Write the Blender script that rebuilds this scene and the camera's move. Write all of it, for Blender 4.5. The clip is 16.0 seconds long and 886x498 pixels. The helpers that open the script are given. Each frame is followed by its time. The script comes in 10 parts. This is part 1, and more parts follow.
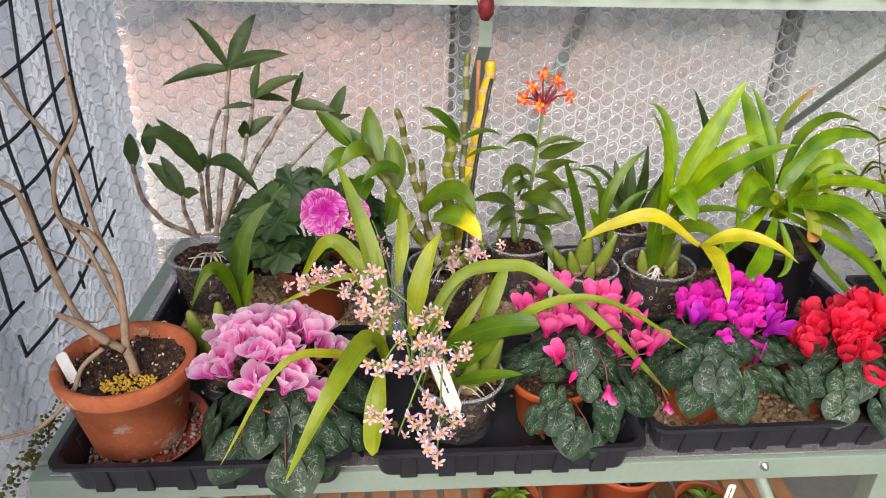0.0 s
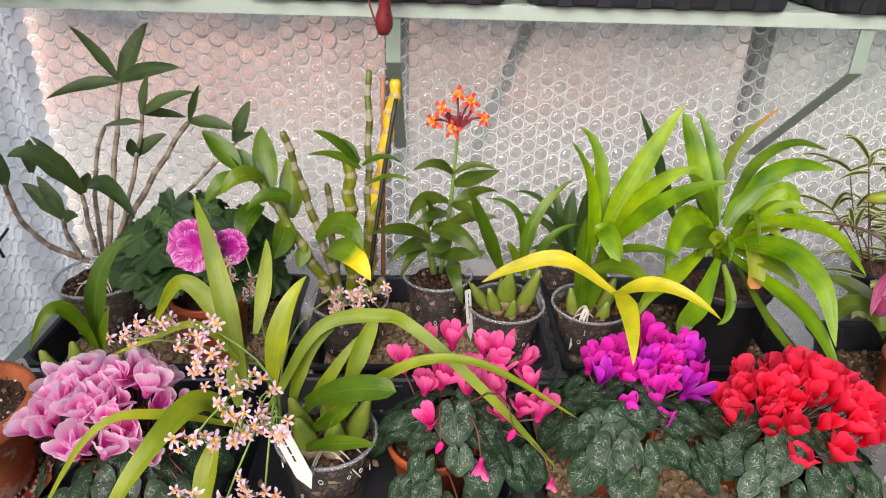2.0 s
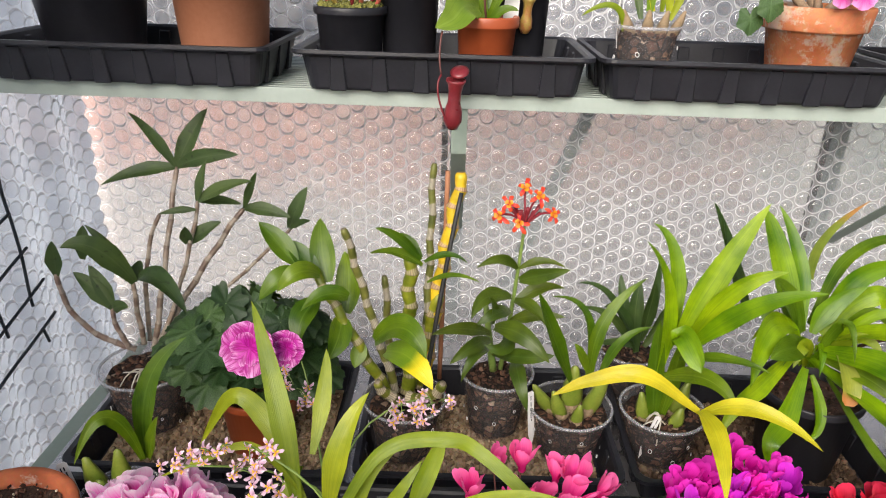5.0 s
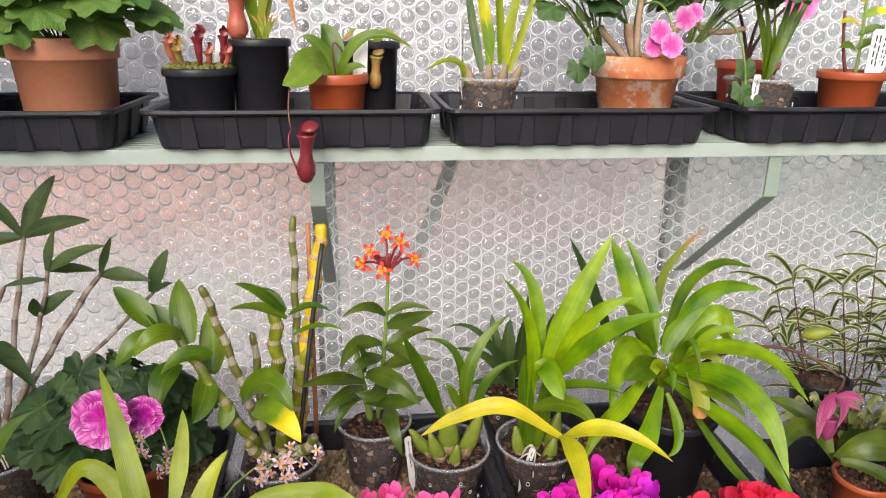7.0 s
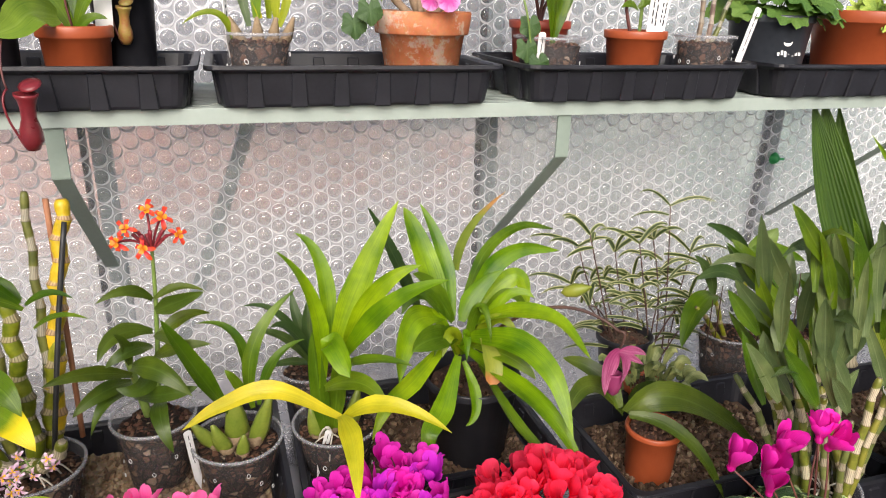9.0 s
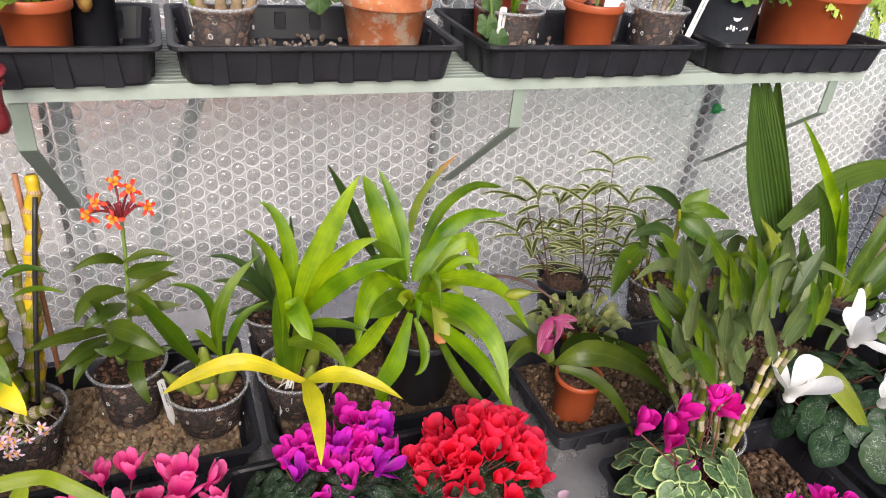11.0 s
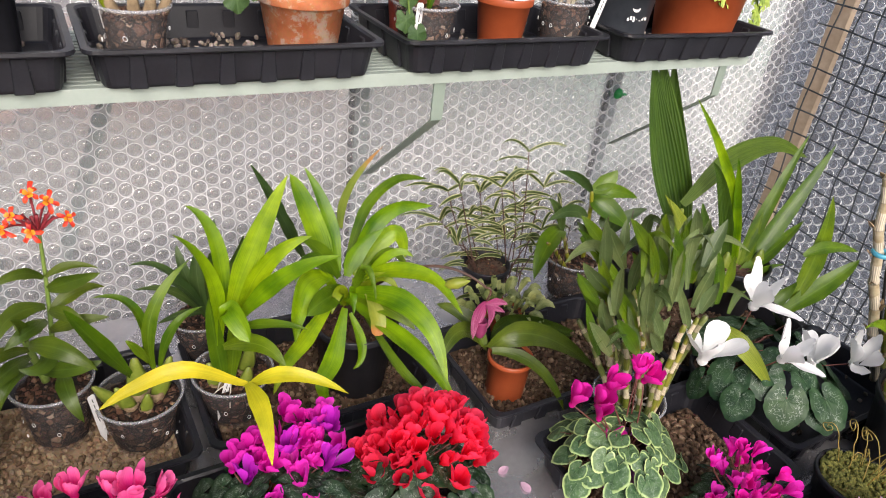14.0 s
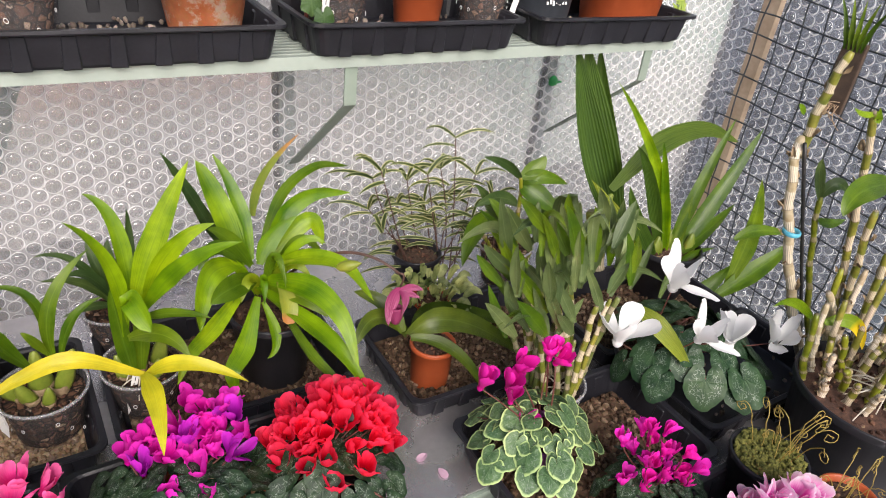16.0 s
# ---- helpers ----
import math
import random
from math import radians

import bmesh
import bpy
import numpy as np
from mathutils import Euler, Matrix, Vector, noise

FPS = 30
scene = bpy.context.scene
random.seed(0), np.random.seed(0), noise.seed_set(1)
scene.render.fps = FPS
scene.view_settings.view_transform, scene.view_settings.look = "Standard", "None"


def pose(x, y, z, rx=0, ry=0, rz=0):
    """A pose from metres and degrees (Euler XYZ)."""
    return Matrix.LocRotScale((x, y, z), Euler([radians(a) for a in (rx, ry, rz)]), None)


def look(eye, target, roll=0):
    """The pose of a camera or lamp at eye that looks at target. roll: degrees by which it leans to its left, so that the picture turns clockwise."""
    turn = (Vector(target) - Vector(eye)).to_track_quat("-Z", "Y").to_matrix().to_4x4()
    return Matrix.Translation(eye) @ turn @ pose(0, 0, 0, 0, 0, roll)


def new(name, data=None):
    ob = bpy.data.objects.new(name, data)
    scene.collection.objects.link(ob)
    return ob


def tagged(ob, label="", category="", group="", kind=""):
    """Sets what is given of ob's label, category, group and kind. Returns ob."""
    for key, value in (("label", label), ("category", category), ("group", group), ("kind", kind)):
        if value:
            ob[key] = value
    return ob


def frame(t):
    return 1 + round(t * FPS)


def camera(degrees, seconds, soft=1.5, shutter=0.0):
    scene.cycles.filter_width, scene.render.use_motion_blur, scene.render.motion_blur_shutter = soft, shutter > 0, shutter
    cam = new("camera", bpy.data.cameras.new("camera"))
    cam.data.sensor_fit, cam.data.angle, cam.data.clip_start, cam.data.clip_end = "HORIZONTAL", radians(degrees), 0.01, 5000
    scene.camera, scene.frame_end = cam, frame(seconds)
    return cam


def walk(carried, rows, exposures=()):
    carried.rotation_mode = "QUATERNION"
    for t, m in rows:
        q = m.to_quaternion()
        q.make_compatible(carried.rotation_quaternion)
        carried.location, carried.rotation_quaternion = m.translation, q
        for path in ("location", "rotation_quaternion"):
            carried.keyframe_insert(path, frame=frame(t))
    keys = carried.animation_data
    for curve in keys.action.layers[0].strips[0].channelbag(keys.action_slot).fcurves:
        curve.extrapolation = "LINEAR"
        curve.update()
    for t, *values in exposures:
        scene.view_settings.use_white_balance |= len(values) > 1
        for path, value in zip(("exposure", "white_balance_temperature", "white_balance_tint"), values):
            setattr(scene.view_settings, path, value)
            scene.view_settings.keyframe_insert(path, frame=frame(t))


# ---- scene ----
cam = camera(65.6, 16.0, soft=1.0)
PATH = [
    (0, (-0.073, -0.761, 1.415), (0.065, 1.024, 0.524), 1.4),
    (0.5, (-0.012, -0.721, 1.418), (0.092, 1.063, 0.521), 1.5),
    (1, (0.049, -0.677, 1.433), (0.128, 1.105, 0.528), 1.6),
    (1.5, (0.088, -0.662, 1.431), (0.155, 1.122, 0.528), 1.7),
    (2, (0.12, -0.654, 1.429), (0.171, 1.127, 0.522), 1.7),
    (2.5, (0.138, -0.651, 1.431), (0.165, 1.127, 0.517), 1.7),
    (3, (0.125, -0.638, 1.441), (0.128, 1.139, 0.525), 1.8),
    (3.5, (0.11, -0.597, 1.453), (0.082, 1.183, 0.542), 1.7),
    (4, (0.083, -0.561, 1.467), (0.042, 1.222, 0.561), 1.6),
    (4.2, (0.071, -0.555, 1.47), (0.028, 1.235, 0.579), 1.7),
    (6.3, (0.086, -0.606, 1.476), (0.138, 1.28, 0.813), 0.7),
    (6.5, (0.097, -0.606, 1.472), (0.2, 1.282, 0.821), 0.7),
    (7, (0.129, -0.598, 1.467), (0.362, 1.285, 0.833), 0.6),
    (7.5, (0.175, -0.59, 1.461), (0.527, 1.273, 0.826), 0.6),
    (8, (0.214, -0.573, 1.44), (0.654, 1.265, 0.786), 0.9),
    (8.5, (0.237, -0.571, 1.435), (0.746, 1.244, 0.767), 1.2),
    (9, (0.262, -0.57, 1.438), (0.842, 1.217, 0.751), 1.6),
    (9.2, (0.271, -0.569, 1.44), (0.876, 1.207, 0.747), 1.7),
    (11.3, (0.229, -0.571, 1.611), (0.927, 0.991, 0.574), 6.4),
    (11.5, (0.209, -0.575, 1.617), (0.918, 0.981, 0.58), 6.4),
    (12, (0.184, -0.579, 1.622), (0.939, 0.956, 0.585), 6.4),
    (12.5, (0.177, -0.571, 1.622), (0.993, 0.936, 0.592), 6.8),
    (13, (0.184, -0.572, 1.62), (1.05, 0.91, 0.593), 7.1),
    (13.5, (0.188, -0.563, 1.627), (1.091, 0.897, 0.601), 7.4),
    (14, (0.205, -0.57, 1.608), (1.127, 0.881, 0.587), 7.3),
    (14.5, (0.231, -0.567, 1.609), (1.174, 0.87, 0.585), 7.5),
    (15, (0.247, -0.561, 1.604), (1.207, 0.864, 0.581), 7.7),
    (15.5, (0.284, -0.587, 1.595), (1.25, 0.838, 0.577), 7.5),
    (16, (0.292, -0.62, 1.598), (1.267, 0.797, 0.577), 7.4),
]
walk(cam, [(t, look(eye, target, roll)) for t, eye, target, roll in PATH], [(0, 0.55, 6500, 11), (16, 0.55, 6500, 15)])

# ---- light: bright overcast day through the glass ----
world = bpy.data.worlds.new("sky")
scene.world = world
world.use_nodes = True
wn, wl = world.node_tree.nodes, world.node_tree.links
sky = wn.new("ShaderNodeTexSky")
sky.sky_type, sky.sun_disc = "NISHITA", False
sky.sun_elevation, sky.sun_rotation = radians(34), radians(196)
sky.dust_density, sky.ozone_density = 3.0, 1.0
wl.new(sky.outputs[0], wn["Background"].inputs[0])
wn["Background"].inputs[1].default_value = 0.115
sun = new("sun", bpy.data.lights.new("sun", "SUN"))
sun.data.energy, sun.data.angle, sun.data.color = 3.75, radians(46), (1.0, 0.95, 0.88)
sun.matrix_basis = look((-0.5, -2.6, 2.70), (0.3, 0.1, 0.8))


# ---- materials ----
def mat(name, rough=0.5, metal=0.0, spec=0.5):
    m = bpy.data.materials.new(name)
    m.use_nodes = True
    n, l = m.node_tree.nodes, m.node_tree.links
    b = n["Principled BSDF"]
    b.inputs["Roughness"].default_value = rough
    b.inputs["Metallic"].default_value = metal
    b.inputs["Specular IOR Level"].default_value = spec
    return m, n, l, b


def noise_node(n, l, scale, detail=4.0, vec=None, rough=0.55):
    t = n.new("ShaderNodeTexNoise")
    t.inputs["Scale"].default_value, t.inputs["Detail"].default_value = scale, detail
    t.inputs["Roughness"].default_value = rough
    if vec is not None:
        l.new(vec, t.inputs["Vector"])
    return t


def ramp(n, l, fac, stops):
    r = n.new("ShaderNodeValToRGB")
    e = r.color_ramp.elements
    while len(e) < len(stops):
        e.new(0.5)
    for el, (p, c) in zip(e, stops):
        el.position, el.color = p, (*c, 1) if len(c) == 3 else c
    l.new(fac, r.inputs[0])
    return r.outputs[0]


def mixc(n, l, fac, a, b, mode="MIX"):
    m = n.new("ShaderNodeMix")
    m.data_type, m.blend_type = "RGBA", mode
    for sock, v in ((m.inputs[0], fac), (m.inputs[6], a), (m.inputs[7], b)):
        if isinstance(v, (int, float)):
            sock.default_value = v
        elif isinstance(v, tuple):
            sock.default_value = (*v, 1)
        else:
            l.new(v, sock)
    return m.outputs[2]


def math_node(n, l, op, a, b=0.0):
    m = n.new("ShaderNodeMath")
    m.operation = op
    for sock, v in ((m.inputs[0], a), (m.inputs[1], b)):
        if isinstance(v, (int, float)):
            sock.default_value = v
        else:
            l.new(v, sock)
    return m.outputs[0]


def bump(n, l, b, height, strength=0.3, dist=0.002):
    k = n.new("ShaderNodeBump")
    k.inputs["Strength"].default_value, k.inputs["Distance"].default_value = strength, dist
    l.new(height, k.inputs["Height"])
    l.new(k.outputs[0], b.inputs["Normal"])


def vary(n, l, col, amount=0.18, shift=-0.03):
    """Each piece a little lighter or darker than the next."""
    info = n.new("ShaderNodeObjectInfo")
    h = n.new("ShaderNodeHueSaturation")
    v = math_node(n, l, "MULTIPLY_ADD", info.outputs["Random"], amount * 2)
    v.node.inputs[2].default_value = 1 - amount
    l.new(v, h.inputs["Value"])
    hue = math_node(n, l, "MULTIPLY_ADD", info.outputs["Random"], shift)
    hue.node.inputs[2].default_value = 0.5 - shift / 2
    l.new(hue, h.inputs["Hue"])
    l.new(col, h.inputs["Color"])
    return h.outputs[0]


def plain(name, a, b, rough=0.5, metal=0.0, scale=30.0, bumps=0.0, detail=6.0, fine=None, spec=0.5):
    """Two tones mottled at two scales."""
    m, n, l, p = mat(name, rough, metal, spec)
    co = n.new("ShaderNodeTexCoord").outputs["Object"]
    t1, t2 = noise_node(n, l, scale, detail, co), noise_node(n, l, (fine or scale * 9), 3, co)
    f = math_node(n, l, "MULTIPLY_ADD", t1.outputs[0], 0.7)
    l.new(math_node(n, l, "MULTIPLY", t2.outputs[0], 0.3), f.node.inputs[2])
    l.new(ramp(n, l, f, [(0.32, a), (0.68, b)]), p.inputs["Base Color"])
    if bumps:
        bump(n, l, p, f, bumps, 0.003)
    r = math_node(n, l, "MULTIPLY_ADD", t1.outputs[0], 0.25)
    r.node.inputs[2].default_value = max(0.02, rough - 0.12)
    l.new(r, p.inputs["Roughness"])
    return m


def see_through(m, n, l, p, amount, colour=(1, 1, 1)):
    """Lets part of the light straight through a surface."""
    out = n["Material Output"]
    t, mx = n.new("ShaderNodeBsdfTransparent"), n.new("ShaderNodeMixShader")
    t.inputs[0].default_value = (*colour, 1)
    mx.inputs[0].default_value = amount
    src = out.inputs[0].links[0].from_socket
    l.new(src, mx.inputs[1])
    l.new(t.outputs[0], mx.inputs[2])
    l.new(mx.outputs[0], out.inputs[0])


def glow_through(n, l, p, col, amount):
    """Thin tissue: some light passes diffusely."""
    out = n["Material Output"]
    t, mx = n.new("ShaderNodeBsdfTranslucent"), n.new("ShaderNodeMixShader")
    mx.inputs[0].default_value = amount
    if isinstance(col, tuple):
        t.inputs[0].default_value = (*col, 1)
    else:
        l.new(col, t.inputs[0])
    l.new(p.outputs[0], mx.inputs[1])
    l.new(t.outputs[0], mx.inputs[2])
    l.new(mx.outputs[0], out.inputs[0])


def leaf_material(name, dark, light, rib=None, rough=0.38, stripes=0.36, tip=None, through_amount=0.20, amount=0.2, spots=None, edge=None, pleats=0.0):
    m, n, l, p = mat(name, rough, 0, 0.42)
    uv = n.new("ShaderNodeUVMap").outputs[0]
    s = n.new("ShaderNodeSeparateXYZ")
    l.new(uv, s.inputs[0])
    u, v = s.outputs[0], s.outputs[1]
    mp = n.new("ShaderNodeMapping")
    mp.inputs["Scale"].default_value = (26, 1.6, 1)
    l.new(uv, mp.inputs[0])
    grain = noise_node(n, l, 1.0, 3, mp.outputs[0])
    co = n.new("ShaderNodeTexCoord").outputs["Object"]
    blotch = noise_node(n, l, 22, 4, co)
    f = math_node(n, l, "MULTIPLY_ADD", grain.outputs[0], stripes)
    l.new(math_node(n, l, "MULTIPLY", blotch.outputs[0], 1 - stripes), f.node.inputs[2])
    col = ramp(n, l, f, [(0.36, dark), (0.64, light)])
    off = math_node(n, l, "ABSOLUTE", math_node(n, l, "SUBTRACT", u, 0.5))
    if edge:
        col = mixc(n, l, ramp(n, l, off, [(0.27, (0, 0, 0)), (0.36, (1, 1, 1))]), col, edge)
    if rib:
        col = mixc(n, l, ramp(n, l, off, [(0.010, (0.38, 0.38, 0.38)), (0.045, (0, 0, 0))]), col, rib)
    if tip:
        blend = math_node(n, l, "ADD", v, math_node(n, l, "MULTIPLY", blotch.outputs[0], 0.3))
        col = mixc(n, l, ramp(n, l, blend, [(tip[0], (0, 0, 0)), (tip[0] + 0.18, (1, 1, 1))]), col, tip[1])
    if spots:
        sp = noise_node(n, l, 130, 1, co)
        col = mixc(n, l, ramp(n, l, sp.outputs[0], [(0.64, (0, 0, 0)), (0.69, (0.8, 0.8, 0.8))]), col, spots)
    if amount:
        col = vary(n, l, col, amount)
    l.new(col, p.inputs["Base Color"])
    h = math_node(n, l, "ADD", grain.outputs[0], math_node(n, l, "MULTIPLY", off, -1.2))
    if pleats:
        h = math_node(n, l, "ADD", h, math_node(n, l, "MULTIPLY", math_node(n, l, "SINE", math_node(n, l, "MULTIPLY", u, 62)), pleats))
    bump(n, l, p, h, 0.35, 0.002)
    if through_amount:
        glow_through(n, l, p, mixc(n, l, 0.3, col, (0.30, 0.42, 0.01)), through_amount)
    return m


SAGE = plain("sage_green_paint", (0.185, 0.235, 0.195), (0.235, 0.285, 0.24), 0.45, 0, 6, 0.05, fine=140)
# same paint as SAGE, lightened for the extra daylight on the shelf
SAGE_LIT = plain("lit_sage_paint", (0.29, 0.34, 0.30), (0.35, 0.40, 0.36), 0.4, 0, 6, 0.05, fine=140)
SHEET = plain("galvanised_sheet", (0.42, 0.41, 0.42), (0.58, 0.56, 0.57), 0.26, 0.75, 9, 0.05, fine=90)
STEEL = plain("bolt_steel", (0.5, 0.5, 0.5), (0.65, 0.65, 0.63), 0.3, 0.9, 60)
BLACK = plain("black_tray_plastic", (0.009, 0.009, 0.012), (0.022, 0.022, 0.028), 0.4, 0, 14, 0.12, fine=220, spec=0.4)
BLACKPOT = plain("black_pot_plastic", (0.011, 0.011, 0.014), (0.024, 0.024, 0.029), 0.42, 0, 12, 0.1, spec=0.35)
GREYPOT = plain("charcoal_pot_plastic", (0.03, 0.035, 0.045), (0.06, 0.065, 0.075), 0.4, 0, 12, 0.1)
PALETERRA = plain("faded_terracotta", (0.36, 0.135, 0.065), (0.46, 0.20, 0.115), 0.6, 0, 7, 0.15, fine=160)
ORANGE = plain("terracotta_plastic", (0.30, 0.058, 0.018), (0.40, 0.090, 0.030), 0.4, 0, 8, 0.08)


def stained_clay(name, a, b, lime, where):
    """Clay with pale lime blooms."""
    m, n, l, p = mat(name, 0.8, 0, 0.3)
    co = n.new("ShaderNodeTexCoord").outputs["Object"]
    t1, t2, t3 = noise_node(n, l, 18, 5, co), noise_node(n, l, 160, 3, co), noise_node(n, l, 26, 7, co, 0.7)
    col = ramp(n, l, t1.outputs[0], [(0.35, a), (0.65, b)])
    col = mixc(n, l, ramp(n, l, t3.outputs[0], [(where, (0, 0, 0)), (where + 0.07, (0.85, 0.85, 0.85))]), col, lime)
    l.new(mixc(n, l, 0.25, col, t2.outputs[1], "OVERLAY"), p.inputs["Base Color"])
    bump(n, l, p, t2.outputs[0], 0.3, 0.002)
    return m


TERRA = stained_clay("terracotta_clay", (0.36, 0.088, 0.034), (0.50, 0.15, 0.062), (0.54, 0.41, 0.33), 0.57)
STAINED = stained_clay("lime_stained_clay", (0.40, 0.11, 0.04), (0.52, 0.20, 0.09), (0.50, 0.38, 0.29), 0.50)
SAUCER = plain("red_saucer_plastic", (0.35, 0.05, 0.03), (0.46, 0.09, 0.05), 0.45, 0, 9)
PURPLEPOT = plain("violet_pot_plastic", (0.26, 0.06, 0.30), (0.36, 0.10, 0.40), 0.4, 0, 9)
SOIL = plain("compost", (0.012, 0.007, 0.004), (0.105, 0.060, 0.038), 0.95, 0, 260, 1.0, fine=800)
BARK = plain("bark_chips", (0.022, 0.011, 0.008), (0.13, 0.062, 0.040), 0.9, 0, 150, 0.9, fine=500)


def grains(name, stops):
    """Loose stones, each its own tone."""
    m, n, l, p = mat(name, 0.85, 0, 0.3)
    g = n.new("ShaderNodeNewGeometry")
    co = n.new("ShaderNodeTexCoord").outputs["Object"]
    t = noise_node(n, l, 260, 3, co)
    col = ramp(n, l, g.outputs["Random Per Island"], stops)
    l.new(mixc(n, l, 0.35, col, t.outputs[1], "OVERLAY"), p.inputs["Base Color"])
    bump(n, l, p, t.outputs[0], 0.4, 0.002)
    return m


GRAVEL = grains("tan_gravel", [(0.0, (0.12, 0.075, 0.045)), (0.4, (0.27, 0.175, 0.10)), (0.75, (0.38, 0.28, 0.175)), (1.0, (0.20, 0.14, 0.10))])
BROWNGRIT = grains("brown_grit", [(0.0, (0.032, 0.018, 0.011)), (0.5, (0.095, 0.056, 0.033)), (0.8, (0.16, 0.10, 0.062)), (1.0, (0.28, 0.20, 0.13))])
BARKCHIP = grains("loose_bark", [(0.0, (0.018, 0.009, 0.006)), (0.5, (0.07, 0.032, 0.02)), (0.85, (0.15, 0.075, 0.045)), (1.0, (0.26, 0.17, 0.11))])
GREYGRIT = grains("grey_grit", [(0.0, (0.08, 0.06, 0.05)), (0.5, (0.19, 0.15, 0.12)), (1.0, (0.32, 0.27, 0.23))])
MOSS = plain("moss", (0.05, 0.06, 0.01), (0.20, 0.19, 0.04), 0.95, 0, 160, 0.9, fine=600)
LABEL = plain("white_label_plastic", (0.72, 0.71, 0.69), (0.82, 0.81, 0.80), 0.45, 0, 20)
INK = plain("black_ink", (0.02, 0.02, 0.025), (0.04, 0.04, 0.045), 0.7)
WOOD = plain("pine_slat", (0.28, 0.13, 0.06), (0.42, 0.22, 0.11), 0.7, 0, 10, 0.2)
OLDWOOD = plain("weathered_board", (0.30, 0.22, 0.15), (0.48, 0.38, 0.28), 0.8, 0, 9, 0.3)
DARKBARK = plain("cork_slab", (0.03, 0.02, 0.015), (0.10, 0.065, 0.045), 0.95, 0, 40, 0.8)
TWIG = plain("twig_bark", (0.20, 0.125, 0.075), (0.44, 0.32, 0.21), 0.85, 0, 60, 0.5)
CORD = plain("black_net_cord", (0.012, 0.016, 0.02), (0.03, 0.038, 0.045), 0.6, 0, 40)
STICK_B = plain("black_stake", (0.015, 0.015, 0.016), (0.03, 0.03, 0.03), 0.45)
STICK_W = plain("wooden_stake", (0.25, 0.10, 0.045), (0.36, 0.16, 0.08), 0.7, 0, 30)
RUBBER = plain("black_glazing_rubber", (0.015, 0.015, 0.016), (0.04, 0.04, 0.042), 0.6)
ALU = plain("glazing_bar_paint", (0.30, 0.35, 0.34), (0.38, 0.42, 0.41), 0.45, 0.1, 10)
ROOTS = plain("aerial_roots", (0.45, 0.40, 0.32), (0.68, 0.64, 0.56), 0.8, 0, 60)
BEADS = plain("fertiliser_beads", (0.50, 0.26, 0.02), (0.66, 0.42, 0.05), 0.5, 0, 150)
PERLITE = plain("perlite", (0.6, 0.52, 0.36), (0.75, 0.68, 0.52), 0.9)
GREENCLIP = plain("green_clip_plastic", (0.01, 0.22, 0.05), (0.02, 0.30, 0.08), 0.4)
BLUECLIP = plain("blue_clip_plastic", (0.06, 0.30, 0.42), (0.10, 0.40, 0.52), 0.35)
PITCHER = plain("pitcher_skin", (0.10, 0.009, 0.013), (0.20, 0.020, 0.026), 0.3, 0, 40)
PITCHER_B = plain("blushed_pitcher_skin", (0.36, 0.035, 0.045), (0.34, 0.15, 0.07), 0.35, 0, 50)
PITCHER_G = plain("speckled_pitcher_skin", (0.30, 0.06, 0.03), (0.32, 0.30, 0.06), 0.4, 0, 70)
DARKSTEM = plain("dark_flower_stem", (0.05, 0.025, 0.02), (0.10, 0.05, 0.035), 0.6)
REDSTEM = plain("red_brown_stalk", (0.075, 0.020, 0.020), (0.15, 0.05, 0.035), 0.5)
GREENSTEM = plain("green_stem", (0.10, 0.17, 0.03), (0.20, 0.28, 0.06), 0.5)
BULB = plain("pseudobulb_skin", (0.11, 0.165, 0.016), (0.24, 0.275, 0.04), 0.4, 0, 30, 0.2)
HUSK = plain("dry_husk", (0.13, 0.085, 0.042), (0.34, 0.25, 0.15), 0.85, 0, 70, 0.5)
GROUND = plain("paving", (0.15, 0.145, 0.135), (0.24, 0.235, 0.22), 0.9, 0, 3, 0.2)


def packed_bark(name):
    """Bark pieces packed against clear plastic: flat-sided chips, dark gaps, a few pale roots."""
    m, n, l, p = mat(name, 0.8, 0, 0.3)
    co = n.new("ShaderNodeTexCoord").outputs["Object"]
    warp = n.new("ShaderNodeVectorMath")
    warp.operation = "ADD"
    t = noise_node(n, l, 60, 3, co)
    l.new(co, warp.inputs[0])
    sc = n.new("ShaderNodeVectorMath")
    sc.operation = "SCALE"
    sc.inputs["Scale"].default_value = 0.012
    l.new(t.outputs[1], sc.inputs[0])
    l.new(sc.outputs[0], warp.inputs[1])
    vo, ed = n.new("ShaderNodeTexVoronoi"), n.new("ShaderNodeTexVoronoi")
    ed.feature = "DISTANCE_TO_EDGE"
    for q in (vo, ed):
        q.inputs["Scale"].default_value = 95
        l.new(warp.outputs[0], q.inputs["Vector"])
    tone = n.new("ShaderNodeSeparateXYZ")
    l.new(vo.outputs["Color"], tone.inputs[0])
    col = ramp(n, l, tone.outputs[0], [(0.0, (0.016, 0.009, 0.007)), (0.45, (0.055, 0.028, 0.018)), (0.75, (0.12, 0.058, 0.034)), (0.92, (0.20, 0.115, 0.07)), (1.0, (0.34, 0.26, 0.19))])
    col = mixc(n, l, 0.3, col, noise_node(n, l, 420, 3, co).outputs[1], "OVERLAY")
    gap = ramp(n, l, ed.outputs["Distance"], [(0.03, (1, 1, 1)), (0.16, (0, 0, 0))])
    l.new(mixc(n, l, gap, col, (0.008, 0.006, 0.005)), p.inputs["Base Color"])
    bump(n, l, p, ed.outputs["Distance"], 0.8, 0.004)
    return m


PACKED = packed_bark("packed_bark")


